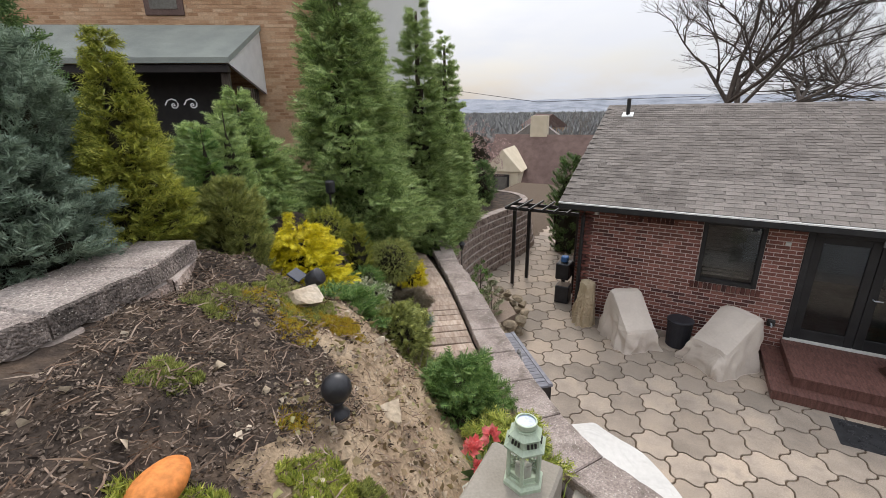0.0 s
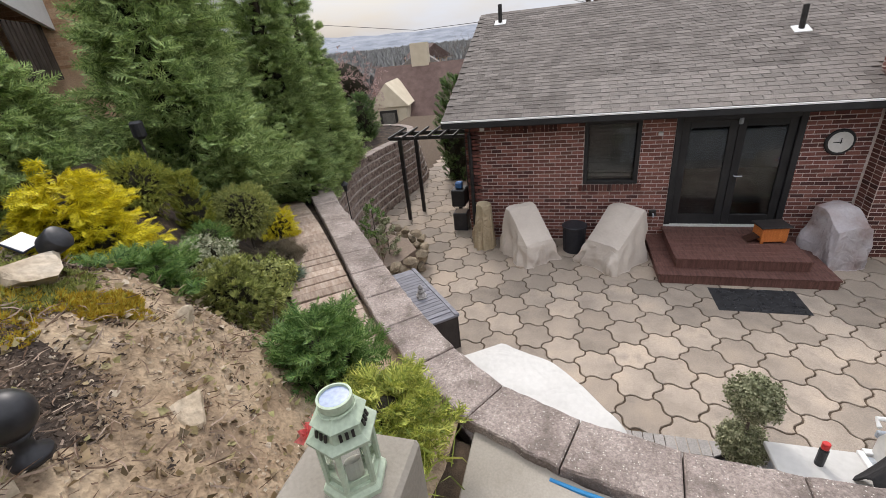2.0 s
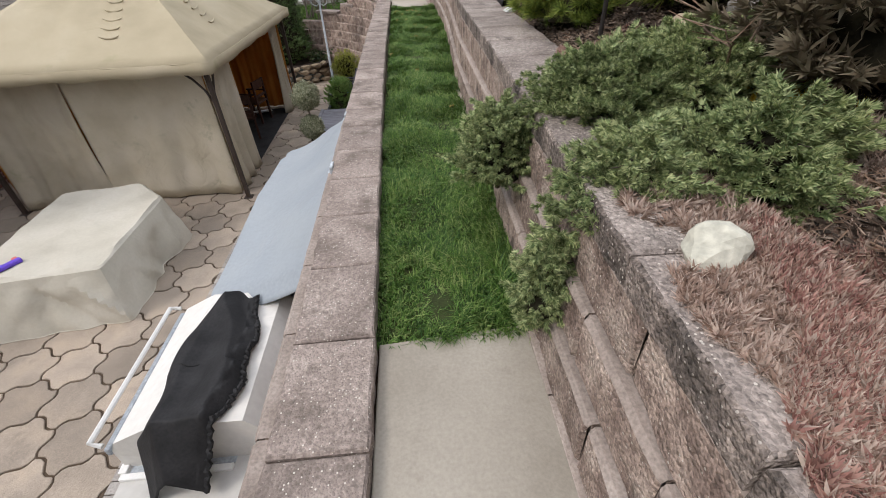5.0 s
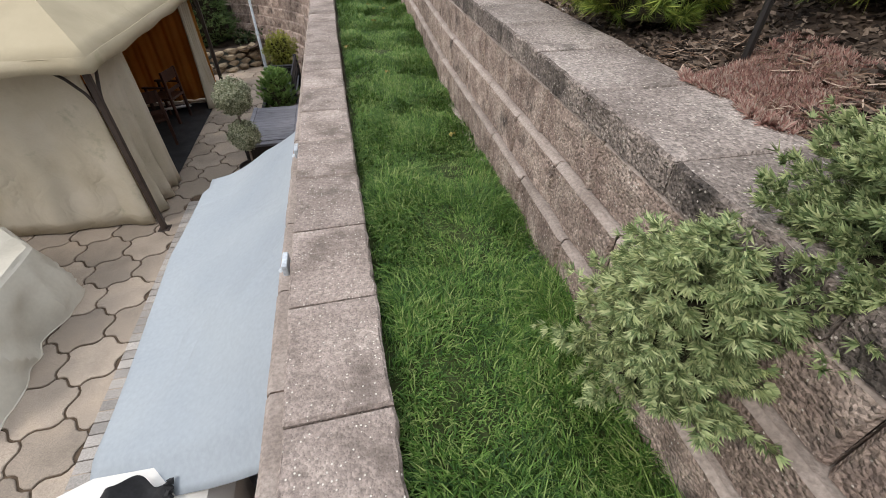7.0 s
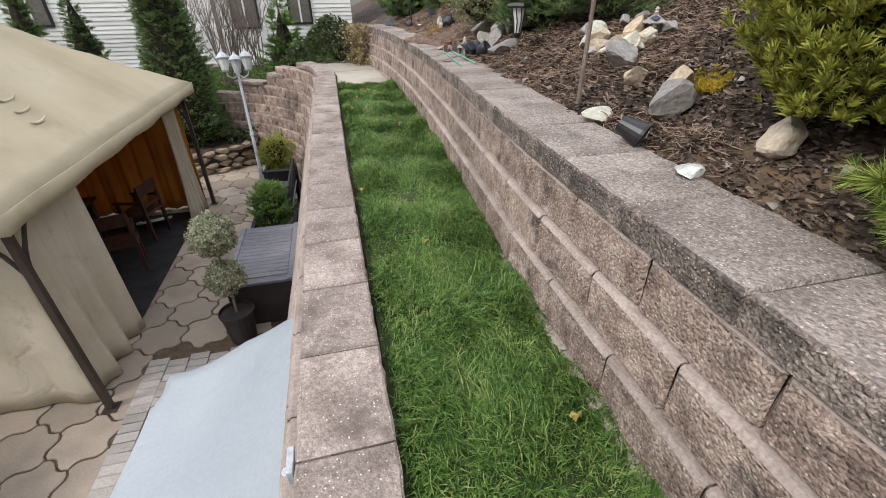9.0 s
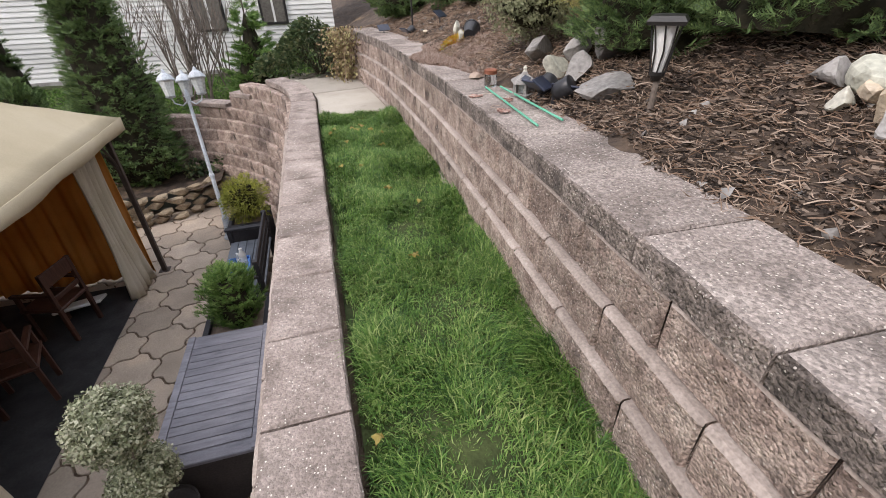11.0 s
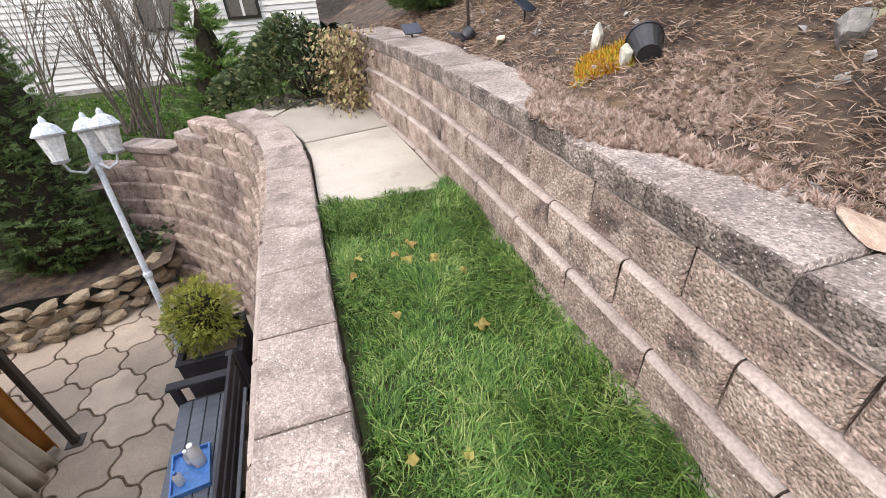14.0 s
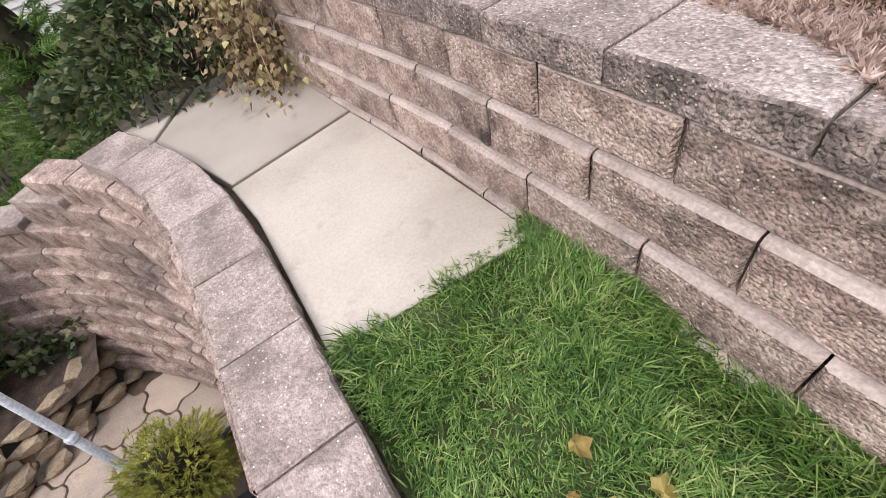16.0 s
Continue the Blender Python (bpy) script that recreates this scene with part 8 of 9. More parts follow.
plant("mugo_pine", on_hill(1.95, 3.75), "mound", 0.4, 0.5, 1200, PINE, 0.085, L_PINE, "mugo pine with long needles in the bed", "shrub", seed=166)
plant("golden_yew", on_hill(1.7, 5.25), "flame", 0.43, 1.05, 12000, TUFT, 0.045, L_GOLDARB, "yellow-green yew with bare lower stems", "shrub", lift=0.1, seed=167, bark=M_GREYBARK, twigs=40)
plant("golden_yew", on_hill(2.7, 4.2), "flame", 0.6, 1.3, 3000, TUFT, 0.09, L_GOLDARB, "tall yellow-green yew up the slope", "shrub", seed=168)
plant("dark_yew", on_hill(1.99, 8.68), "mound", 0.42, 1.0, 9000, FEATHER, 0.07, L_ARBOR, "broad dark green yew above the wall", "shrub", seed=169, lump=0.3)
plant("dark_yew", on_hill(2.3, 7.95), "mound", 0.55, 1.05, 9000, FEATHER, 0.075, L_ARBOR, "broad dark green yew behind the path lantern", "shrub", seed=157, lump=0.3)
plant("dark_yew", on_hill(2.6, 8.6), "flame", 0.6, 1.3, 3000, FEATHER, 0.11, L_CYPRESS, "dark green upright conifer up the slope", "shrub", seed=170)
plant("grey_shrub", on_hill(1.72, 9.68), "ball", 0.32, 0.5, 1500, OVAL, 0.05, L_TOPI, "grey-green small-leaved shrub on a stem", "shrub", lift=0.12, seed=171, bark=M_GREYBARK, twigs=30)
plant("low_juniper", on_hill(2.4, 11.2), "mound", 0.5, 0.3, 2000, FEATHER, 0.09, L_JUN, "bright green low juniper on the slope", "shrub", seed=172)
plant("low_juniper", on_hill(2.3, 12.4), "mound", 0.4, 0.35, 1500, OVAL, 0.07, L_ARBOR, "dark leafy ground shrub on the slope", "shrub", seed=173)
plant("round_yew", on_hill(2.1, 13.3), "ball", 0.32, 0.5, 1200, FEATHER, 0.08, L_ARBOR, "round dark yew at the far end", "shrub", seed=174)
plant("dark_conifer", on_hill(1.7, 14.6), "cone", 0.7, 2.2, 2600, FEATHER, 0.16, L_ARBOR, "dark conifer behind the ivy", "tree", seed=175)
plant("dark_conifer", on_hill(3.2, 14.0), "cone", 0.8, 2.4, 2400, FEATHER, 0.18, L_ARBOR, "dark conifer up the far slope", "tree", seed=176)
for k in range(12):
    x, y = 3.6 + 0.9 * (k % 3), 1.0 + 1.25 * k
    plant("slope_conifer", on_hill(x, y), "cone", 0.75, 1.9 + 0.4 * (k % 2), 1700, FEATHER, 0.18, [L_ARBOR, L_CYPRESS, L_GOLDARB][k % 3], "conifer along the top of the slope", "tree", seed=180 + k, group="slope conifers")
n = 1300
ph = np.stack([RNG.normal(0, 0.5, n) - 0.4, RNG.normal(0, 0.5, n), np.full(n, 1.0)], 1)
BLADE = (np.array([(0, -0.005, 0), (0, 0.005, 0), (0.4, 0.006, 0.1), (0.4, -0.006, 0.1), (0.75, 0.004, -0.02), (0.75, -0.004, -0.02), (0.95, 0, -0.32)]), np.array([(0, 1, 2), (0, 2, 3), (3, 2, 4), (3, 4, 5), (5, 4, 6)]))
v, t = scatter(BLADE, np.tile(on_hill(2.12, 9.25), (n, 1)) + RNG.normal(0, 0.05, (n, 3)) * [1, 1, 0.2], ph, 0.52 * RNG.uniform(0.6, 1.2, n), flat=0.9)
put_mesh("fountain_grass", array_mesh("fountain_grass", v, t, L_HAY), None, "arching golden fountain grass above the rocks", "ornamental grass")

ROCKS = [((0.88, 1.72, 2.8), (0.2, 0.17, 0.15), 40, M_ROCKPALE, "pale angular rock on the wall cap"), (on_hill(1.3, 1.45), (0.2, 0.16, 0.08), 10, M_ROCKGREY, "flat grey stone in the sedum"),
         (on_hill(1.78, 6.8, -0.03), (0.6, 0.34, 0.24), 55, M_ROCKGREY, "large blue-grey slanting rock"), (on_hill(1.54, 5.97, -0.02), (0.36, 0.26, 0.24), 10, M_ROCKGREY, "grey rock in the mulch"),
         (on_hill(1.7, 6.1, 0.0), (0.3, 0.2, 0.18), 60, M_ROCKTAN, "cream rock beside the sedum"), (on_hill(1.31, 6.19), (0.24, 0.18, 0.13), 0, M_ROCKPALE, "white rock by the wall cap"),
         (on_hill(1.53, 5.34), (0.24, 0.18, 0.16), 30, M_ROCKTAN, "tan rock under the yew"), (on_hill(1.86, 7.2), (0.24, 0.2, 0.24), 70, M_ROCKTAN, "tan rock in a row up the slope"),
         (on_hill(2.0, 7.0), (0.26, 0.2, 0.22), 20, M_ROCKTAN, "tan rock in a row up the slope"), (on_hill(1.92, 6.88), (0.2, 0.18, 0.2), 80, M_ROCKPALE, "pale rock in a row up the slope"),
         (on_hill(1.66, 6.42), (0.26, 0.16, 0.14), 15, M_ROCKTAN, "pale rock in the mulch"), (on_hill(1.58, 8.98, -0.02), (0.22, 0.18, 0.22), 30, M_ROCKPALE, "pale upright rock behind the stone lantern"),
         (on_hill(1.6, 8.76, -0.02), (0.24, 0.2, 0.24), 120, M_ROCKGREY, "grey broken rock behind the lights"), (on_hill(1.76, 9.0, 0.02), (0.28, 0.22, 0.24), 75, M_ROCKGREY, "stacked grey-green rock in the bed"),
         (on_hill(1.8, 8.74, 0.05), (0.32, 0.26, 0.28), 10, M_ROCKGREY, "stacked grey-green rock under the grass"), (on_hill(1.64, 8.38, -0.06), (0.46, 0.36, 0.2), 140, M_ROCKGREY, "broad pale grey rock"),
         (on_hill(1.66, 9.4), (0.42, 0.2, 0.24), 40, M_ROCKGREY, "reddish grey rock by the shrub"), (on_hill(1.58, 11.02), (0.12, 0.09, 0.2), 20, M_ROCKPALE, "upright pale stone by the broken pot"),
         (on_hill(1.62, 11.32), (0.14, 0.1, 0.22), 60, M_ROCKPALE, "upright pale stone by the sedum"), (on_hill(1.95, 10.3), (0.18, 0.14, 0.18), 10, M_ROCKGREY, "grey rock on the slope"),
         (on_hill(2.15, 9.95, 0.05), (0.3, 0.2, 0.24), 50, M_ROCKGREY, "grey rock up the slope"), (on_hill(2.35, 10.7, 0.05), (0.22, 0.2, 0.18), 95, M_ROCKTAN, "tan rock up the slope"),
         (on_hill(1.5, 12.3), (0.14, 0.12, 0.1), 30, M_ROCKTAN, "small tan rock at the wall end"), (on_hill(1.9, 3.2, 0.0), (0.3, 0.2, 0.2), 20, M_ROCKGREY, "grey rock below the pine"),
         (on_hill(2.1, 3.3), (0.3, 0.2, 0.16), 80, M_ROCKGREY, "grey rock below the pine"), (on_hill(1.7, 3.35), (0.24, 0.18, 0.14), 50, M_ROCKTAN, "tan rock below the pine")]
for k, (p, sz, tn, mt, lb) in enumerate(ROCKS):
    rock("rock", p, sz, tn, mt, lb, 200 + k, "garden rocks")
for k in range(26):
    x, y = 2.3 + 1.2 * RNG.random(), 4.8 + 9 * RNG.random()
    rock("rock", on_hill(float(x), float(y), -0.03), (0.12 + 0.12 * float(RNG.random()), 0.14, 0.11), 40 * k, [M_ROCKGREY, M_ROCKTAN, M_ROCKPALE][k % 3], "broken rock on the upper slope", 300 + k, "garden rocks")
for k in range(16):
    x, y = 1.78 + 0.42 * float(RNG.random()), 6.75 + 0.75 * float(RNG.random())
    w_ = 0.09 + 0.11 * float(RNG.random())
    rock("rock", on_hill(x, y, -0.01 + 0.05 * float(RNG.random())), (w_ * 1.25, w_, w_ * 0.85), 47 * k, [M_ROCKTAN, M_ROCKPALE, M_ROCKGREY][k % 3], "broken rock in a heap up the slope", 360 + k, "garden rocks", (12 * (k % 3) - 12, 8 * (k % 2)))
rock("flat_stone", (1.26, 9.62, WALL_Z + 0.004), (0.34, 0.14, 0.04), 60, M_BOARD, "flat tan stone lying on the wall cap", 340)
rock("glass_lump", on_hill(1.0, 1.3, 0.02), (0.14, 0.12, 0.09), 15, M_GLASSBLOCK, "frosted clear glass lump in the sedum", 341)
rock("glass_lump", (1.2, 5.37, WALL_Z + 0.002), (0.16, 0.14, 0.045), 0, M_GLASSBLOCK, "frosted clear glass disc in the mulch", 342)
bp = base("black_pot", pose(1.22, 5.78, WALL_Z + 0.06, 112, 0, 40) @ Matrix.Scale(0.68, 4), "black plastic pot lying on its side", "pot")
part("pot", lathe(bmesh.new(), [(0.055, -0.1), (0.085, 0.06), (0.09, 0.06), (0.09, 0.08), (0.075, 0.08), (0.06, -0.05)], 18), M_PLASTIC, bp)
bp = base("black_pot", pose(*on_hill(1.68, 11.0, 0.06), 75, 0, 150), "black plastic pot lying among stones", "pot")
part("pot", lathe(bmesh.new(), [(0.055, -0.1), (0.085, 0.06), (0.09, 0.06), (0.09, 0.08), (0.075, 0.08), (0.06, -0.05)], 18), M_PLASTIC, bp)


def pagoda(at, turn, s_, label):
    r = base("stone_lantern", pose(*at, 0, 0, turn) @ Matrix.Scale(s_, 4), label, "stone lantern", "stone lanterns")
    part("plinth", new_box(-0.12, 0.12, -0.12, 0.12, 0, 0.05, 0.008), M_ROCKGREY, r)
    for x in (-0.075, 0.075):
        for y in (-0.075, 0.075):
            part("pillar", new_box(x - 0.022, x + 0.022, y - 0.022, y + 0.022, 0.05, 0.17), M_ROCKGREY, r)
    part("light_box", new_box(-0.05, 0.05, -0.05, 0.05, 0.05, 0.16), M_FROST, r)
    part("roof", lathe(bmesh.new(), [(0.1, 0.17), (0.21, 0.175), (0.2, 0.19), (0.1, 0.24), (0.05, 0.27), (0.03, 0.3)], 4), M_ROCKGREY, r, "tiered grey roof")
    part("finial", lathe(bmesh.new(), [(0.03, 0.3), (0.018, 0.32), (0.026, 0.34), (0.004, 0.37)], 8), M_ROCKPALE, r)
    pn_ = part("solar_panel", new_box(-0.045, 0.045, -0.045, 0.045, 0, 0.006), M_SOLAR, r)
    pn_.matrix_local = pose(-0.07, -0.07, 0.235, 18, -18, 0)


pagoda((1.335, 8.92, WALL_Z), 30, 0.52, "small grey pagoda lantern with a solar roof")
pagoda(on_hill(2.1, 6.95, 0.0), 10, 0.5, "pale stone pagoda lantern among rocks")
jar = base("glass_jar", pose(1.25, 9.3, WALL_Z) @ Matrix.Scale(0.75, 4), "old glass jar with a rusty lid on the cap", "jar")
part("glass", lathe(bmesh.new(), [(0.055, 0), (0.06, 0.02), (0.06, 0.11), (0.045, 0.13)], 14), M_PANE, jar, smooth=True)
part("lid", lathe(bmesh.new(), [(0.06, 0.115), (0.062, 0.15), (0.05, 0.156), (0.02, 0.158)], 14), M_RUST, jar, "rust-red lid")
for k, (x0, y0, x1, y1) in enumerate([(1.19, 9.24, 1.11, 8.26), (1.27, 9.16, 1.27, 8.29)]):
    put("garden_stake", tube(bmesh.new(), [(x0, y0, WALL_Z + 0.012 + 0.012 * k), (x1, y1, WALL_Z + 0.012 + 0.004 * k)], 0.0065, 6), M_GREENSTAKE, label="green plastic garden stake lying on the wall cap", category="stake", group="garden stakes")
for k, (x, y) in enumerate([(1.04, 9.03), (1.19, 8.85), (1.07, 8.62)]):
    bm = bmesh.new()
    for j in range(14):
        a = 1.9 * j
        tube(bm, [(0.05 * math.cos(a), 0.035 * math.sin(a), 0.006), (0.05 * math.cos(a + 2.4), 0.035 * math.sin(a + 2.4), 0.01)], 0.003, 4)
    tube(bm, [(0.04, 0, 0.008), (0.1, 0.03, 0.01), (0.14, -0.01, 0.008), (0.11, -0.04, 0.008)], 0.002, 4)
    ob = put("string_bundle", bm, L_SEDUM, label="small tangle of red string on the cap", category="string", group="red string")
    ob.matrix_world = pose(x, y, WALL_Z, 0, 0, 50 * k)


def path_lantern(at, h, label, dark=False):
    r = base("path_lantern", Matrix.Translation(at), label, "garden light", "path lanterns")
    part("pole", tube(bmesh.new(), [(0, 0, -0.1), (0.008, 0, h)], 0.014, 8), M_BLACK if dark else M_GREYBARK, r)
    for k in range(8):
        a = math.pi / 4 * k
        part("cage_bar", tube(bmesh.new(), [(0.03 * math.cos(a), 0.03 * math.sin(a), h), (0.045 * math.cos(a + 0.25), 0.045 * math.sin(a + 0.25), h + 0.1), (0.062 * math.cos(a), 0.062 * math.sin(a), h + 0.2)], 0.005, 4), M_BLACK, r)
    part("diffuser", lathe(bmesh.new(), [(0.024, h), (0.052, h + 0.2), (0.05, h + 0.2)], 12), M_WHITE, r, "white frosted diffuser")
    part("bottom_cap", lathe(bmesh.new(), [(0.016, h - 0.03), (0.033, h - 0.005), (0.033, h + 0.01)], 12), M_BLACK, r)
    part("top", lathe(bmesh.new(), [(0.105, h + 0.2), (0.11, h + 0.215), (0.09, h + 0.235), (0.04, h + 0.24)], 4), M_BLACK, r)
    return r


path_lantern((1.53, 7.97, 2.8), 0.3, "solar path lantern with a black lattice cage")
path_lantern(on_hill(1.42, 3.8), 0.34, "solar path lantern beside the pine", True)
put("wooden_stake", tube(bmesh.new(), [on_hill(1.36, 6.52, -0.1), on_hill(1.38, 6.54, 0.75)], 0.013, 7), M_GREYBARK, label="thin wooden stake in the bed", category="stake")
for k, (x, y, tn) in enumerate([(1.72, 12.35, 40), (1.15, 13.5, 10), (1.47, 8.6, 120)]):
    sp = base("solar_panel_stake", pose(*on_hill(x, y, -0.09 if k == 2 else 0.0), 0, 0, tn), "small solar panel on a stake", "solar panel", "solar panels")
    part("stake", tube(bmesh.new(), [(0, 0, -0.05), (0, 0, 0.12)], 0.008, 6), M_PLASTIC, sp)
    pn_ = part("panel", new_box(-0.09, 0.09, -0.065, 0.065, 0, 0.012, 0.003), M_SOLAR, sp)
    pn_.matrix_local = pose(0, 0, 0.13, 35, 0, 0)
put("tall_stake", tube(bmesh.new(), [on_hill(1.45, 12.8, -0.1), on_hill(1.45, 12.8, 1.0)], 0.012, 6), M_BLACK, label="thin black pole at the far end of the bed", category="pole")

# fallen leaves on the grass
g = random.Random(17)
for k, (x, y) in enumerate([(0.36, 10.95), (0.33, 11.02), (0.22, 10.55), (0.55, 10.35), (0.13, 11.05), (0.08, 10.9), (0.42, 11.1), (0.62, 10.75), (0.3, 9.85), (0.44, 9.3), (0.62, 9.0), (0.12, 9.9), (0.5, 10.9), (0.35, 6.3), (0.62, 4.95), (0.42, 8.3), (0.05, 7.2)]):
    bm = bmesh.new()
    r_ = 0.03 if k % 3 else 0.048
    c = bm.verts.new((0, 0, 0.006))
    ring = []
    for j in range(14):
        a = 6.283 * j / 14
        rr = r_ * (1.0 if j % 2 else 0.72) * (0.75 + 0.4 * math.cos(a))
        ring.append(bm.verts.new((rr * math.cos(a), rr * math.sin(a), 0.012 * math.sin(3 * a + k))))
    for j in range(14):
        bm.faces.new((c, ring[j], ring[(j + 1) % 14]))
    ob = put("fallen_leaf", bm, L_FALLEN, label="dry brown and yellow leaf on the grass", category="leaf", group="fallen leaves")
    ob.matrix_world = pose(x, y, STRIP_Z + 0.045, g.uniform(-20, 20), g.uniform(-20, 20), g.uniform(0, 360))

# ivy at the far end
g_ = np.random.default_rng(33)
n = 7000
a, r_ = g_.uniform(0, 6.28, n), np.sqrt(g_.random(n))
x, y = 0.15 + 1.15 * r_ * np.cos(a), 15.1 + 0.75 * r_ * np.sin(a)
z = 2.02 + 0.75 * np.sqrt(np.clip(1 - r_ ** 2, 0, 1)) * (1 + 0.25 * np.sin(5 * x + 3 * y)) * g_.uniform(0.75, 1.05, n)
w = np.stack([np.cos(a), np.sin(a) - 0.5, g_.normal(0.2, 0.4, n)], 1)
v, t = scatter(IVY, np.stack([x, y, z], 1), w, 0.075 * g_.uniform(0.5, 1.3, n))
ivy = base("ivy_mound", pose(0, 0, 0), "dark green ivy mound over the end of the walls", "ivy")
put_mesh("leaves", array_mesh("leaves", v, t, L_IVY), ivy)
bm = bmesh.new()
for k in range(40):
    a_ = random.Random(k).uniform(0, 6.28)
    tube(bm, [(0.15, 15.1, 2.0), (0.15 + 0.5 * math.cos(a_), 15.1 + 0.35 * math.sin(a_), 2.55), (0.15 + 1.0 * math.cos(a_), 15.1 + 0.65 * math.sin(a_), 2.2)], [0.012, 0.008, 0.003], 4)
part("stem_tangle", bm, M_BARK, ivy)
n = 2200
x, y = g_.normal(0.56, 0.15, n), 14.2 + g_.normal(0, 0.26, n)
z = 2.12 + 0.75 * g_.random(n)
w = np.stack([g_.normal(-0.4, 0.4, n), g_.normal(-0.5, 0.4, n), g_.normal(-0.5, 0.4, n)], 1)
v, t = scatter(IVY, np.stack([x, y, z], 1), w, 0.05 * g_.uniform(0.5, 1.3, n))
dry = base("dry_ivy", pose(0, 0, 0), "curtain of dry tan ivy hanging down the wall end", "ivy")
put_mesh("leaves", array_mesh("leaves", v, t, L_IVYDRY), dry)
bm = bmesh.new()
for k in range(26):
    q = random.Random(k + 90)
    x0, y0 = q.gauss(0.6, 0.12), 14.15 + q.gauss(0, 0.18)
    tube(bm, [(x0 + 0.1, y0 + 0.1, 2.85), (x0, y0, 2.5), (x0 - 0.05, y0 - 0.08, 2.12)], 0.004, 4)
part("stem_tangle", bm, M_TWIG, dry)

# ---- beyond the end wall ----
for k, (x, y, r_, h) in enumerate([(-3.3, 15.1, 0.85, 5.0), (-6.0, 15.6, 0.6, 3.6), (-4.9, 15.4, 0.45, 1.8), (-5.4, 16.4, 0.6, 3.3)]):
    plant("arborvitae", (x, y, 0.45), "flame" if k == 2 else "cone", r_, h, [17000, 6000, 3000, 5000][k], FEATHER, 0.11, L_ARBOR, "dense dark green arborvitae at the patio's end", "tree", trunk=0.07, seed=210 + k, lump=0.2, group="end arborvitae", twigs=26, core=0.78)
plant("young_conifer", (-1.2, 17.4, 1.1), "cone", 0.75, 2.4, 2600, FEATHER, 0.17, L_JUN, "loose young conifer on the neighbour's lawn", "tree", seed=220)
for k, (x, y) in enumerate([(-2.4, 17.2), (-3.0, 18.0), (-2.0, 18.6), (-3.8, 17.4)]):
    bare_shrub("lilac_shrub", (x, y, 1.05), 3.0, 0.34, 6, "bare multi-stemmed shrub before the white house", M_GREYBARK, 230 + k, 3, "bare shrubs")
n = 9000
gx3, gy3 = g_.uniform(-8, 0.3, n), g_.uniform(16.0, 21.5, n)
gz3 = 0.42 + 0.72 * smooth01(gy3, 14.9, 16.2) + 0.4 * smooth01(gx3, -2.4, -1.2) + 0.5 * smooth01(gx3, -1.4, 0.6)
v, t = scatter(TUFT, np.stack([gx3, gy3, gz3], 1), np.stack([g_.normal(0, 0.4, n), g_.normal(0, 0.4, n), np.ones(n)], 1), 0.07)
put_mesh("lawn_grass", array_mesh("lawn_grass", v, t, L_GRASS), None, "green grass of the neighbour's lawn", "grass", kind="stuff")
n = 1500
x, y = g_.uniform(-2.6, -0.9, n), g_.uniform(14.75, 15.6, n)
z = 0.42 + 0.72 * smooth01(y, 14.9, 16.2) + 0.4 * smooth01(x, -2.4, -1.2) + 0.5 * smooth01(x, -1.4, 0.6) + 0.25 * g_.random(n)
v, t = scatter(IVY, np.stack([x, y, z], 1), g_.normal(0, 1, (n, 3)) + [0, -0.5, 0.5], 0.08)
put_mesh("ground_ivy", array_mesh("ground_ivy", v, t, L_IVY), None, "dark ivy behind the stepped wall", "ivy", kind="stuff")

nh = base("siding_house", pose(0, 0, 0), "neighbour's house with white lap siding", "house")
bm = bmesh.new()
NY = 22.2
box(bm, -12, 0.9, NY, NY + 6, -0.5, 1.25)
part("foundation", bm, M_ROCKGREY, nh, "grey block foundation")
NW = [(-3.1, -2.35, 2.4, 3.5), (-1.2, -0.55, 2.5, 3.5), (-9.5, -8.6, 2.6, 3.9)]
wall_bm = bmesh.new()
box(wall_bm, -12, 0.9, NY + 0.03, NY + 6, 1.25, 6.0)
part("wall", wall_bm, M_SIDING, nh)
for k in range(36):
    z = 1.25 + 0.13 * k
    bm = bmesh.new()
    v_ = [bm.verts.new(p) for p in ((-12, NY - 0.002, z), (0.9, NY - 0.002, z), (0.9, NY + 0.022, z + 0.13), (-12, NY + 0.022, z + 0.13), (-12, NY + 0.028, z), (0.9, NY + 0.028, z))]
    bm.faces.new(v_[:4])
    bm.faces.new((v_[4], v_[5], v_[1], v_[0]))
    part("siding_board", bm, M_SIDING, nh)
for x0, x1, z0, z1 in NW:
    wn_ = part("window", new_box(x0 - 0.07, x1 + 0.07, NY - 0.05, NY + 0.02, z0 - 0.07, z1 + 0.07, 0.01), M_BLACK, nh, "dark window")
    part("pane", new_box(x0, x1, NY - 0.06, NY - 0.052, z0, z1), M_DARKROOM, wn_)
    part("mullion", new_box((x0 + x1) / 2 - 0.03, (x0 + x1) / 2 + 0.03, NY - 0.07, NY - 0.06, z0, z1), M_WHITE, wn_)
part("corner_board", new_box(-3.75, -3.62, NY - 0.04, NY - 0.003, 1.0, 6.0), M_GREYBARK, nh, "brown downspout")
bm = bmesh.new()
prism(bm, [(-12.4, NY - 0.5), (1.3, NY - 0.5), (1.3, NY + 6.5), (-12.4, NY + 6.5)], 5.95, 6.15)
part("roof", bm, M_ROOFBROWN, nh)


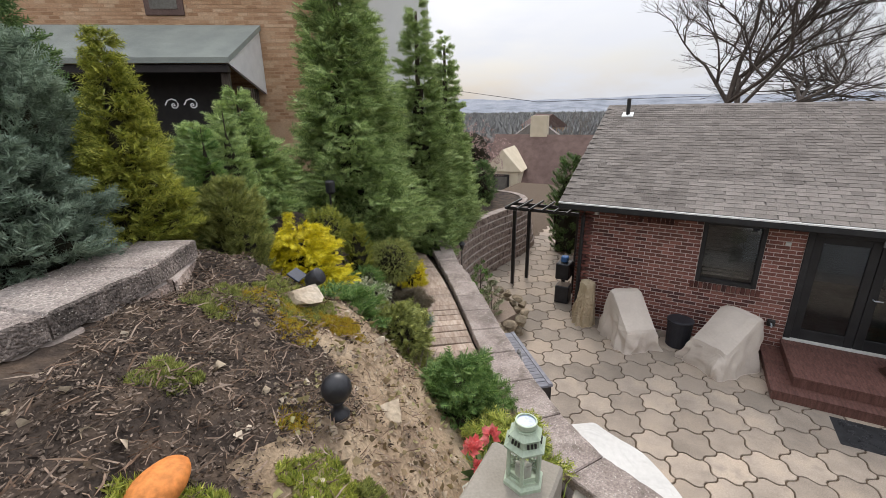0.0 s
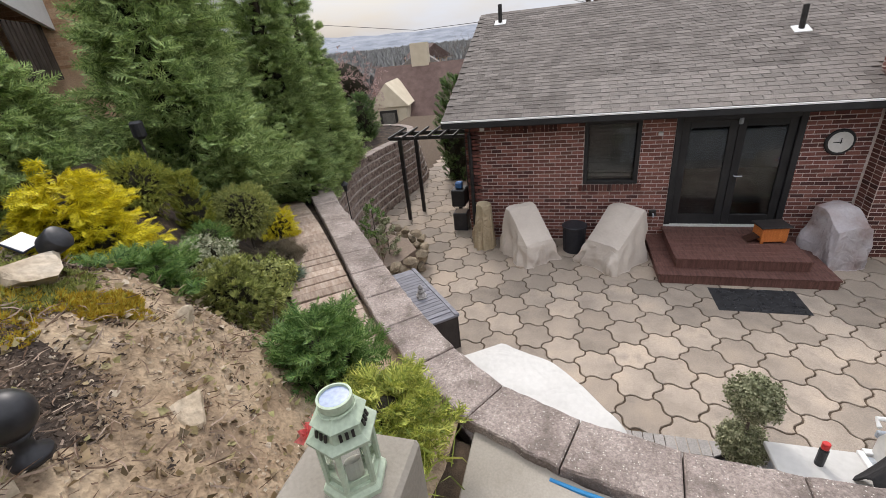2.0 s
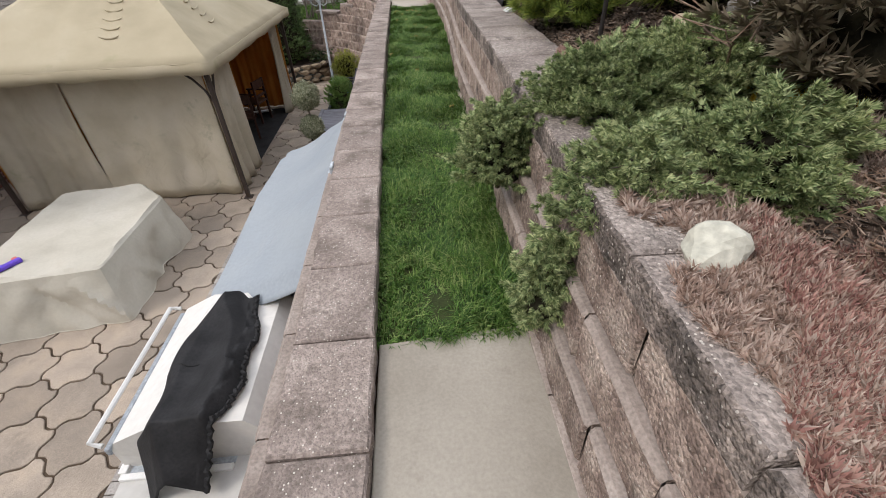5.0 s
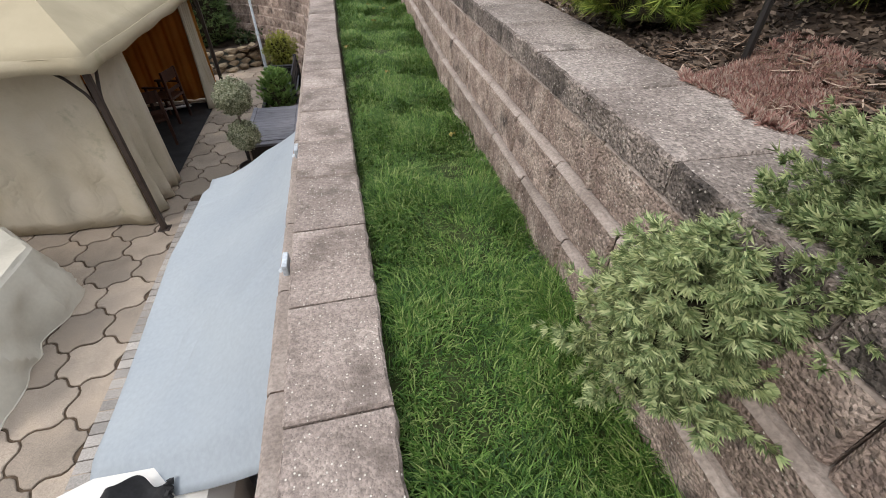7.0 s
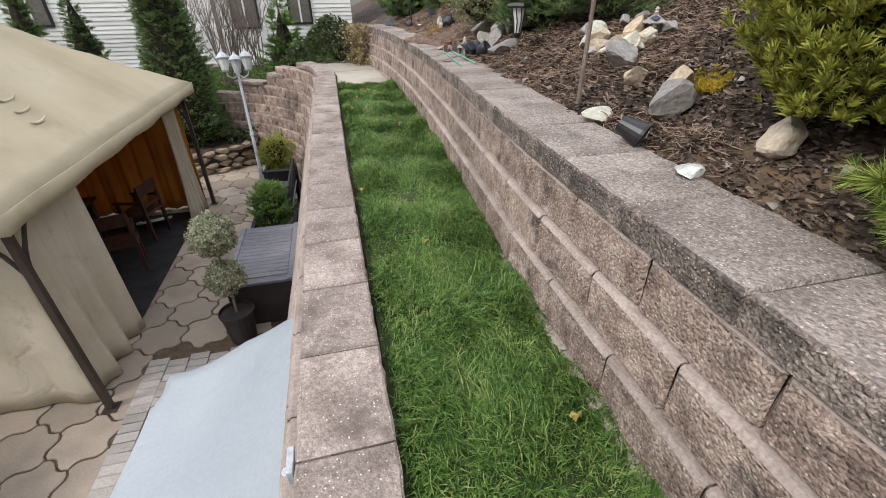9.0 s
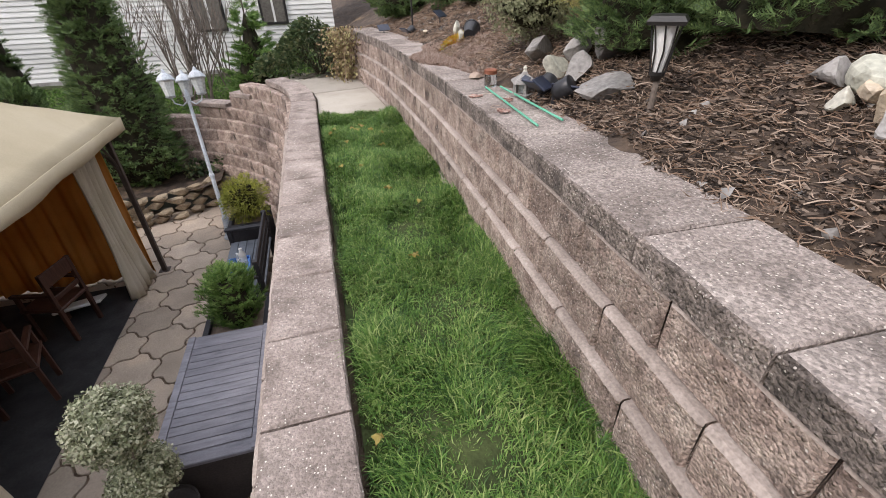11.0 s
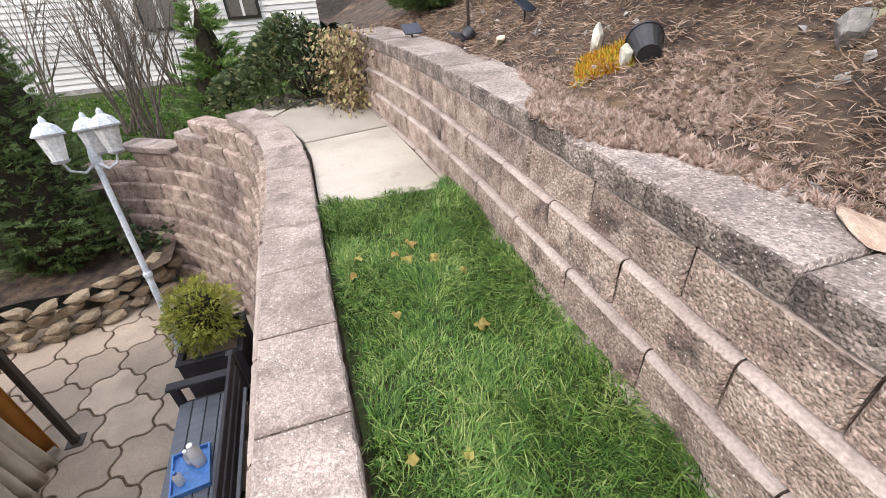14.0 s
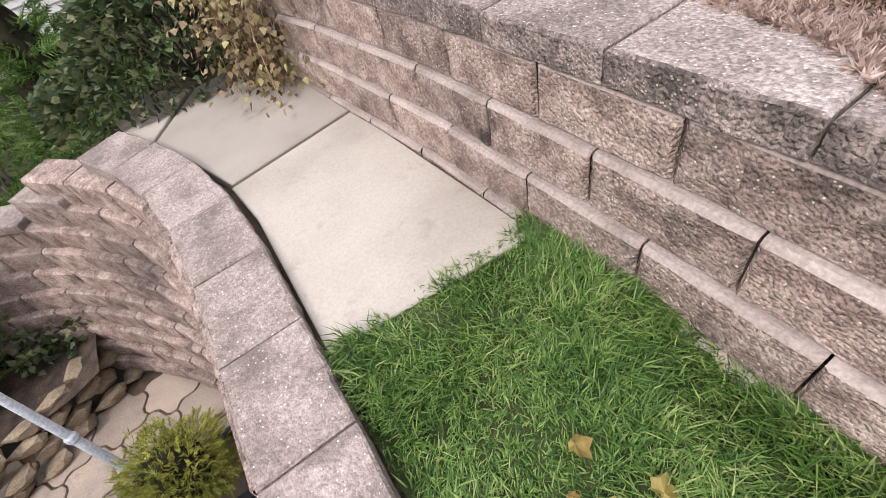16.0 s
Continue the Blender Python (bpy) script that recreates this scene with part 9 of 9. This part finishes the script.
# ---- houses seen over the bank and down the street ----
bh = base("brick_house", pose(-5.4, -8.6, 0, 0, 0, -55) @ pose(5.4, 8.6, 0), "tall tan brick house above the bank", "house")
BY = -8.6
wall_bm = bmesh.new()
box(wall_bm, -7.0, 6.0, BY - 6, BY, 2.0, 10.0)
part("wall", wall_bm, M_BRICKTAN, bh)
tb = []
TBR = brick_mesh(0.2, 0.06)
TBR.materials.clear()
TBR.materials.append(M_BRICKTAN)
for r_i in range(56):
    z = 4.2 + 0.075 * r_i
    for k in range(64):
        x = -6.95 + 0.21 * k + (0.1 if r_i % 2 else 0)
        if x < 5.8:
            tb.append((TBR, pose(x, BY, z, 0, 0, 180)))
join_pieces("brick_course", tb, bh, "courses of tan brick")
wn_ = part("window", new_box(-3.85, -3.05, BY - 0.02, BY + 0.05, 6.42, 7.8, 0.01), M_ROOFBROWN, bh, "brown framed upper window")
part("pane", new_box(-3.73, -3.17, BY + 0.05, BY + 0.06, 6.54, 7.7), M_DARKROOM, wn_)
bm = bmesh.new()
vs_ = [bm.verts.new(p) for p in ((-5.4, BY, 6.24), (2.5, BY, 6.24), (2.5, BY + 1.75, 5.4), (-5.2, BY + 1.75, 5.4), (-5.4, BY, 6.14), (2.5, BY, 6.14), (2.5, BY + 1.75, 5.3), (-5.2, BY + 1.75, 5.3))]
for f in ((0, 1, 2, 3), (7, 6, 5, 4), (3, 2, 6, 7), (0, 3, 7, 4), (1, 0, 4, 5), (2, 1, 5, 6)):
    bm.faces.new([vs_[k] for k in f])
part("porch_roof", bm, M_PORCHROOF, bh, "grey-green sloping porch roof")
bm = bmesh.new()
vs_ = [bm.verts.new(p) for p in ((-5.36, BY + 0.02, 6.1), (-5.18, BY + 1.7, 5.3), (-5.36, BY + 0.02, 4.8), (-5.3, BY + 0.02, 6.1), (-5.12, BY + 1.7, 5.3), (-5.3, BY + 0.02, 4.8))]
for f in ((0, 1, 2), (5, 4, 3), (0, 3, 4, 1), (1, 4, 5, 2)):
    bm.faces.new([vs_[k] for k in f])
part("porch_side", bm, M_WHITE, bh, "white triangular porch side")
# a solid black panel stands in for the shade under the porch roof
part("porch_shade", new_box(-4.6, 2.3, BY + 0.3, BY + 0.4, 3.4, 5.4), M_BLACK, bh, "black panel for the shade under the porch roof")
part("porch_post", new_box(-5.1, -4.96, BY + 1.45, BY + 1.6, 3.2, 5.25, 0.01), M_BARK, bh)
for k in range(9):
    part("porch_slat", new_box(-5.2, -5.17, BY + 0.1 + 0.15 * k, BY + 0.2 + 0.15 * k, 4.0, 4.9), M_BARK, bh)
part("porch_beam", new_box(-5.15, 2.4, BY + 1.55, BY + 1.68, 5.14, 5.29, 0.01), M_DARKRESIN, bh)
part("porch_floor", new_box(-5.3, 2.5, BY, BY + 1.75, 3.0, 3.4), M_ROCKGREY, bh)
for x in (-4.4, -4.05):
    part("iron_scroll", tube(bmesh.new(), [(x + 0.16 * math.exp(-0.16 * k) * math.cos(0.7 * k), BY + 1.72, 4.55 + 0.16 * math.exp(-0.16 * k) * math.sin(0.7 * k)) for k in range(18)], 0.012, 5), M_WHITE, bh)
bm = bmesh.new()
prism(bm, [(-7.3, BY - 6.3), (6.3, BY - 6.3), (6.3, BY + 0.3), (-7.3, BY + 0.3)], 9.9, 10.2)
part("roof", bm, M_ROOFBROWN, bh)
part("side_wing", new_box(-9.2, -7.0, BY - 5, BY - 0.8, 2.0, 7.3), M_SIDING, bh, "pale sided wing")

th = base("tudor_house", pose(-30, -8.9, -4, 0, 0, 8), "cream stucco house with dark timbers and a brown roof", "house")
part("wall", new_box(-3.5, 4.0, -3.5, 3.5, 0, 3.4), M_STUCCO, th)
bm = bmesh.new()
vs_ = [bm.verts.new(p) for p in ((4.6, -4.0, 3.2), (4.6, 4.0, 3.2), (0.2, 4.0, 6.6), (0.2, -4.0, 6.6), (-4.2, 4.0, 3.2), (-4.2, -4.0, 3.2))]
for f in ((0, 1, 2, 3), (3, 2, 4, 5), (1, 4, 2), (0, 3, 5), (0, 5, 4, 1)):
    bm.faces.new([vs_[k] for k in f])
part("roof", bm, M_ROOFBROWN, th, "brown shingle roof")
part("dormer_wall", new_box(2.6, 4.9, -3.4, -1.2, 2.0, 4.6), M_STUCCO, th)
bm = bmesh.new()
vs_ = [bm.verts.new(p) for p in ((5.0, -3.6, 4.5), (5.0, -1.0, 4.5), (5.0, -2.3, 5.9), (1.4, -3.6, 4.5), (1.4, -1.0, 4.5), (1.4, -2.3, 5.9))]
for f in ((0, 1, 2), (0, 2, 5, 3), (1, 4, 5, 2), (0, 3, 4, 1)):
    bm.faces.new([vs_[k] for k in f])
part("dormer_roof", bm, M_STUCCO, th)
wn_ = part("window", new_box(4.9, 4.98, -2.9, -1.8, 2.9, 4.3), M_BLACK, th)
part("pane", new_box(4.98, 4.99, -2.75, -1.95, 3.05, 4.15), M_DARKROOM, wn_)
part("chimney", new_box(-0.4, 0.4, -1.4, -0.2, 6.0, 7.9), M_STUCCO, th)
for k in range(5):
    part("timber", new_box(4.0, 4.06, -0.8 + 0.9 * k, -0.65 + 0.9 * k, 0.3, 3.3), M_DARKWOOD, th)
part("timber", new_box(4.0, 4.07, -1.0, 3.5, 1.7, 1.85), M_DARKWOOD, th)
for k, (x, y, w, h) in enumerate([(-48, 2, 8, 3.2), (-62, -20, 9, 3.6), (-85, -26, 10, 4), (-75, -6, 9, 3.5), (-30, 27, 8, 3.4), (-42, 40, 9, 3.6)]):
    fh = base("far_house", pose(x, y, -3, 0, 0, 17 * k), "small house down the valley", "house", "far houses")
    part("wall", new_box(-w / 2, w / 2, -3, 3, 0, h), [M_SIDING, M_STUCCO, M_BRICKTAN][k % 3], fh)
    bm = bmesh.new()
    vs_ = [bm.verts.new(p) for p in ((-w / 2 - 0.4, -3.4, h), (w / 2 + 0.4, -3.4, h), (w / 2 + 0.4, 3.4, h), (-w / 2 - 0.4, 3.4, h), (-w / 2 - 0.4, 0, h + 2.4), (w / 2 + 0.4, 0, h + 2.4))]
    for f in ((0, 1, 5, 4), (2, 3, 4, 5), (0, 4, 3), (1, 2, 5), (3, 2, 1, 0)):
        bm.faces.new([vs_[j] for j in f])
    part("roof", bm, [M_ROOFBROWN, M_SHINGLE][k % 2], fh)
    wn_ = part("window", new_box(w / 2, w / 2 + 0.05, -0.6, 0.6, 1.0, 2.3), M_BLACK, fh)
g_ = np.random.default_rng(404)
n = 5200
fa, fd = g_.uniform(2.6, 4.1, n), 70 * (9.0 ** g_.random(n))
fp = np.stack([fd * np.cos(fa), fd * np.sin(fa), np.full(n, -3.2)], 1)
v, t = scatter(TUFT, fp, np.stack([g_.normal(0, 0.2, n), g_.normal(0, 0.2, n), np.ones(n)], 1), g_.uniform(3.0, 6.5, n))
put_mesh("far_woods", array_mesh("far_woods", v, t, M_FARWOODS), None, "grey-brown bare woods down in the valley, paled by painted haze", "woods", kind="stuff")
put("power_line", tube(bmesh.new(), [(-60, -45, 9.0), (-55, -18, 5.2), (-58, 12, 5.6)], 0.03, 4), M_BLACK, label="thin power line across the valley", category="cable")

# ---- pavers ----
PR = 0.29


def corner(i, j, k):
    """A corner of the six-sided grid, shared by its neighbours, a little off true."""
    cx, cy = PR * math.sqrt(3) * (i + 0.5 * (j % 2)), PR * 1.5 * j
    a = math.radians(60 * k + 30)
    x, y = cx + PR * math.cos(a), cy + PR * math.sin(a)
    h = noise.noise_vector(Vector((round(x, 2) * 3.1, round(y, 2) * 3.1, 4)))
    return Vector((x + 0.04 * h.x, y + 0.04 * h.y))


def wavy(a, b):
    """The S-curved edge from a to b, the same from either side."""
    flip = (a.x, a.y) > (b.x, b.y)
    p, q = (b, a) if flip else (a, b)
    d = q - p
    n_ = Vector((-d.y, d.x))
    pts_ = [p + d * t_ + n_ * 0.1 * math.sin(2 * math.pi * t_) for t_ in (0.0, 0.16, 0.33, 0.5, 0.67, 0.84)]
    if flip:
        pts_ = [p + d * t_ + n_ * 0.1 * math.sin(2 * math.pi * t_) for t_ in (1.0, 0.84, 0.67, 0.5, 0.33, 0.16)]
    return pts_


def paver_mesh(i, j):
    pts_ = []
    cs = [corner(i, j, k) for k in range(6)]
    for k in range(6):
        pts_ += wavy(cs[k], cs[(k + 1) % 6])
    c = sum(pts_, Vector((0, 0))) / len(pts_)
    out = [p - (p - c).normalized() * 0.012 for p in pts_]
    inn = [p - (p - c).normalized() * 0.019 for p in pts_]
    n_ = len(out)
    vs = [(p.x - c.x, p.y - c.y, -0.012) for p in out] + [(p.x - c.x, p.y - c.y, 0.0) for p in out] + [(p.x - c.x, p.y - c.y, 0.005) for p in inn]
    fs = [tuple(range(2 * n_, 3 * n_))]
    for k in range(n_):
        m_ = (k + 1) % n_
        fs += [(k, m_, n_ + m_, n_ + k), (n_ + k, n_ + m_, 2 * n_ + m_, 2 * n_ + k)]
    me = bpy.data.meshes.new("paver")
    me.from_pydata(vs, [], fs)
    me.materials.append(M_PAVER)
    return me, c


X0, Y0 = -23.0, -8.0
far_pavers, near_n = [], 0
for j in range(int(23 / (PR * 1.5)) + 1):
    for i in range(int(22.6 / (PR * math.sqrt(3))) + 1):
        x, y = X0 + PR * math.sqrt(3) * (i + 0.5 * (j % 2)), Y0 + PR * 1.5 * j
        if x > -2.35 or y > 14.4 or (x < -7.3 and (y > -1.9 or y < -4.3)) or (x > -7.3 and y < -3.4 and x < -4) or x < -15:
            if not (x > -2.35 and x < -0.9 and (8.4 < y < 14.3)):
                continue
        me, c = paver_mesh(i, j)
        m = pose(X0 + c.x, Y0 + c.y, 0.0, RNG.normal(0, 0.25), RNG.normal(0, 0.25), 0)
        if near_n < 290 and ((-5.2 < x < -2.3 and -1.5 < y < 7.5) or (-2.7 < x and y > 9.0)):
            ob = new("paver", me)
            ob.parent = patio
            ob.matrix_world = m
            near_n += 1
        else:
            far_pavers.append((me, m))
if far_pavers:
    M_PAVERJ = material("wavy_paver_far", [(0.28, 0.235, 0.19), (0.36, 0.3, 0.243), (0.44, 0.355, 0.275)], 2.2, 80, 0.8, bump=0.25, stain=((0.2, 0.175, 0.15), 3, 0.56, 0.5), island=0.6, grain=0.14)
    jp = join_pieces("paver_field", far_pavers, patio, "wavy tan concrete pavers")
    jp.data.materials[0] = M_PAVERJ
bm = new_box(-0.098, 0.098, -0.048, 0.048, -0.012, 0.005, 0.003)
me = bpy.data.meshes.new("border_paver")
bm.to_mesh(me)
bm.free()
me.materials.append(M_PAVERGREY)
border, bn = [], 0
for r_i in range(58):
    for c_i in range(5):
        m = pose(-2.3 + 0.205 * c_i, 8.3 - 0.105 * r_i - (0.05 if c_i % 2 else 0) - 0.2, 0.005, 0, 0, 0)
        if c_i < 2 and bn < 116:
            ob = new("border_paver", me)
            ob.parent = patio
            ob.matrix_world = m
            bn += 1
        else:
            border.append((me, m))
for r_i in range(30):
    for c_i in range(7):
        border.append((me, pose(-2.3 + 0.205 * c_i, 2.2 - 0.105 * r_i - (0.05 if c_i % 2 else 0), 0.005)))
join_pieces("border_paver_field", border, patio, "small grey rectangular border pavers")
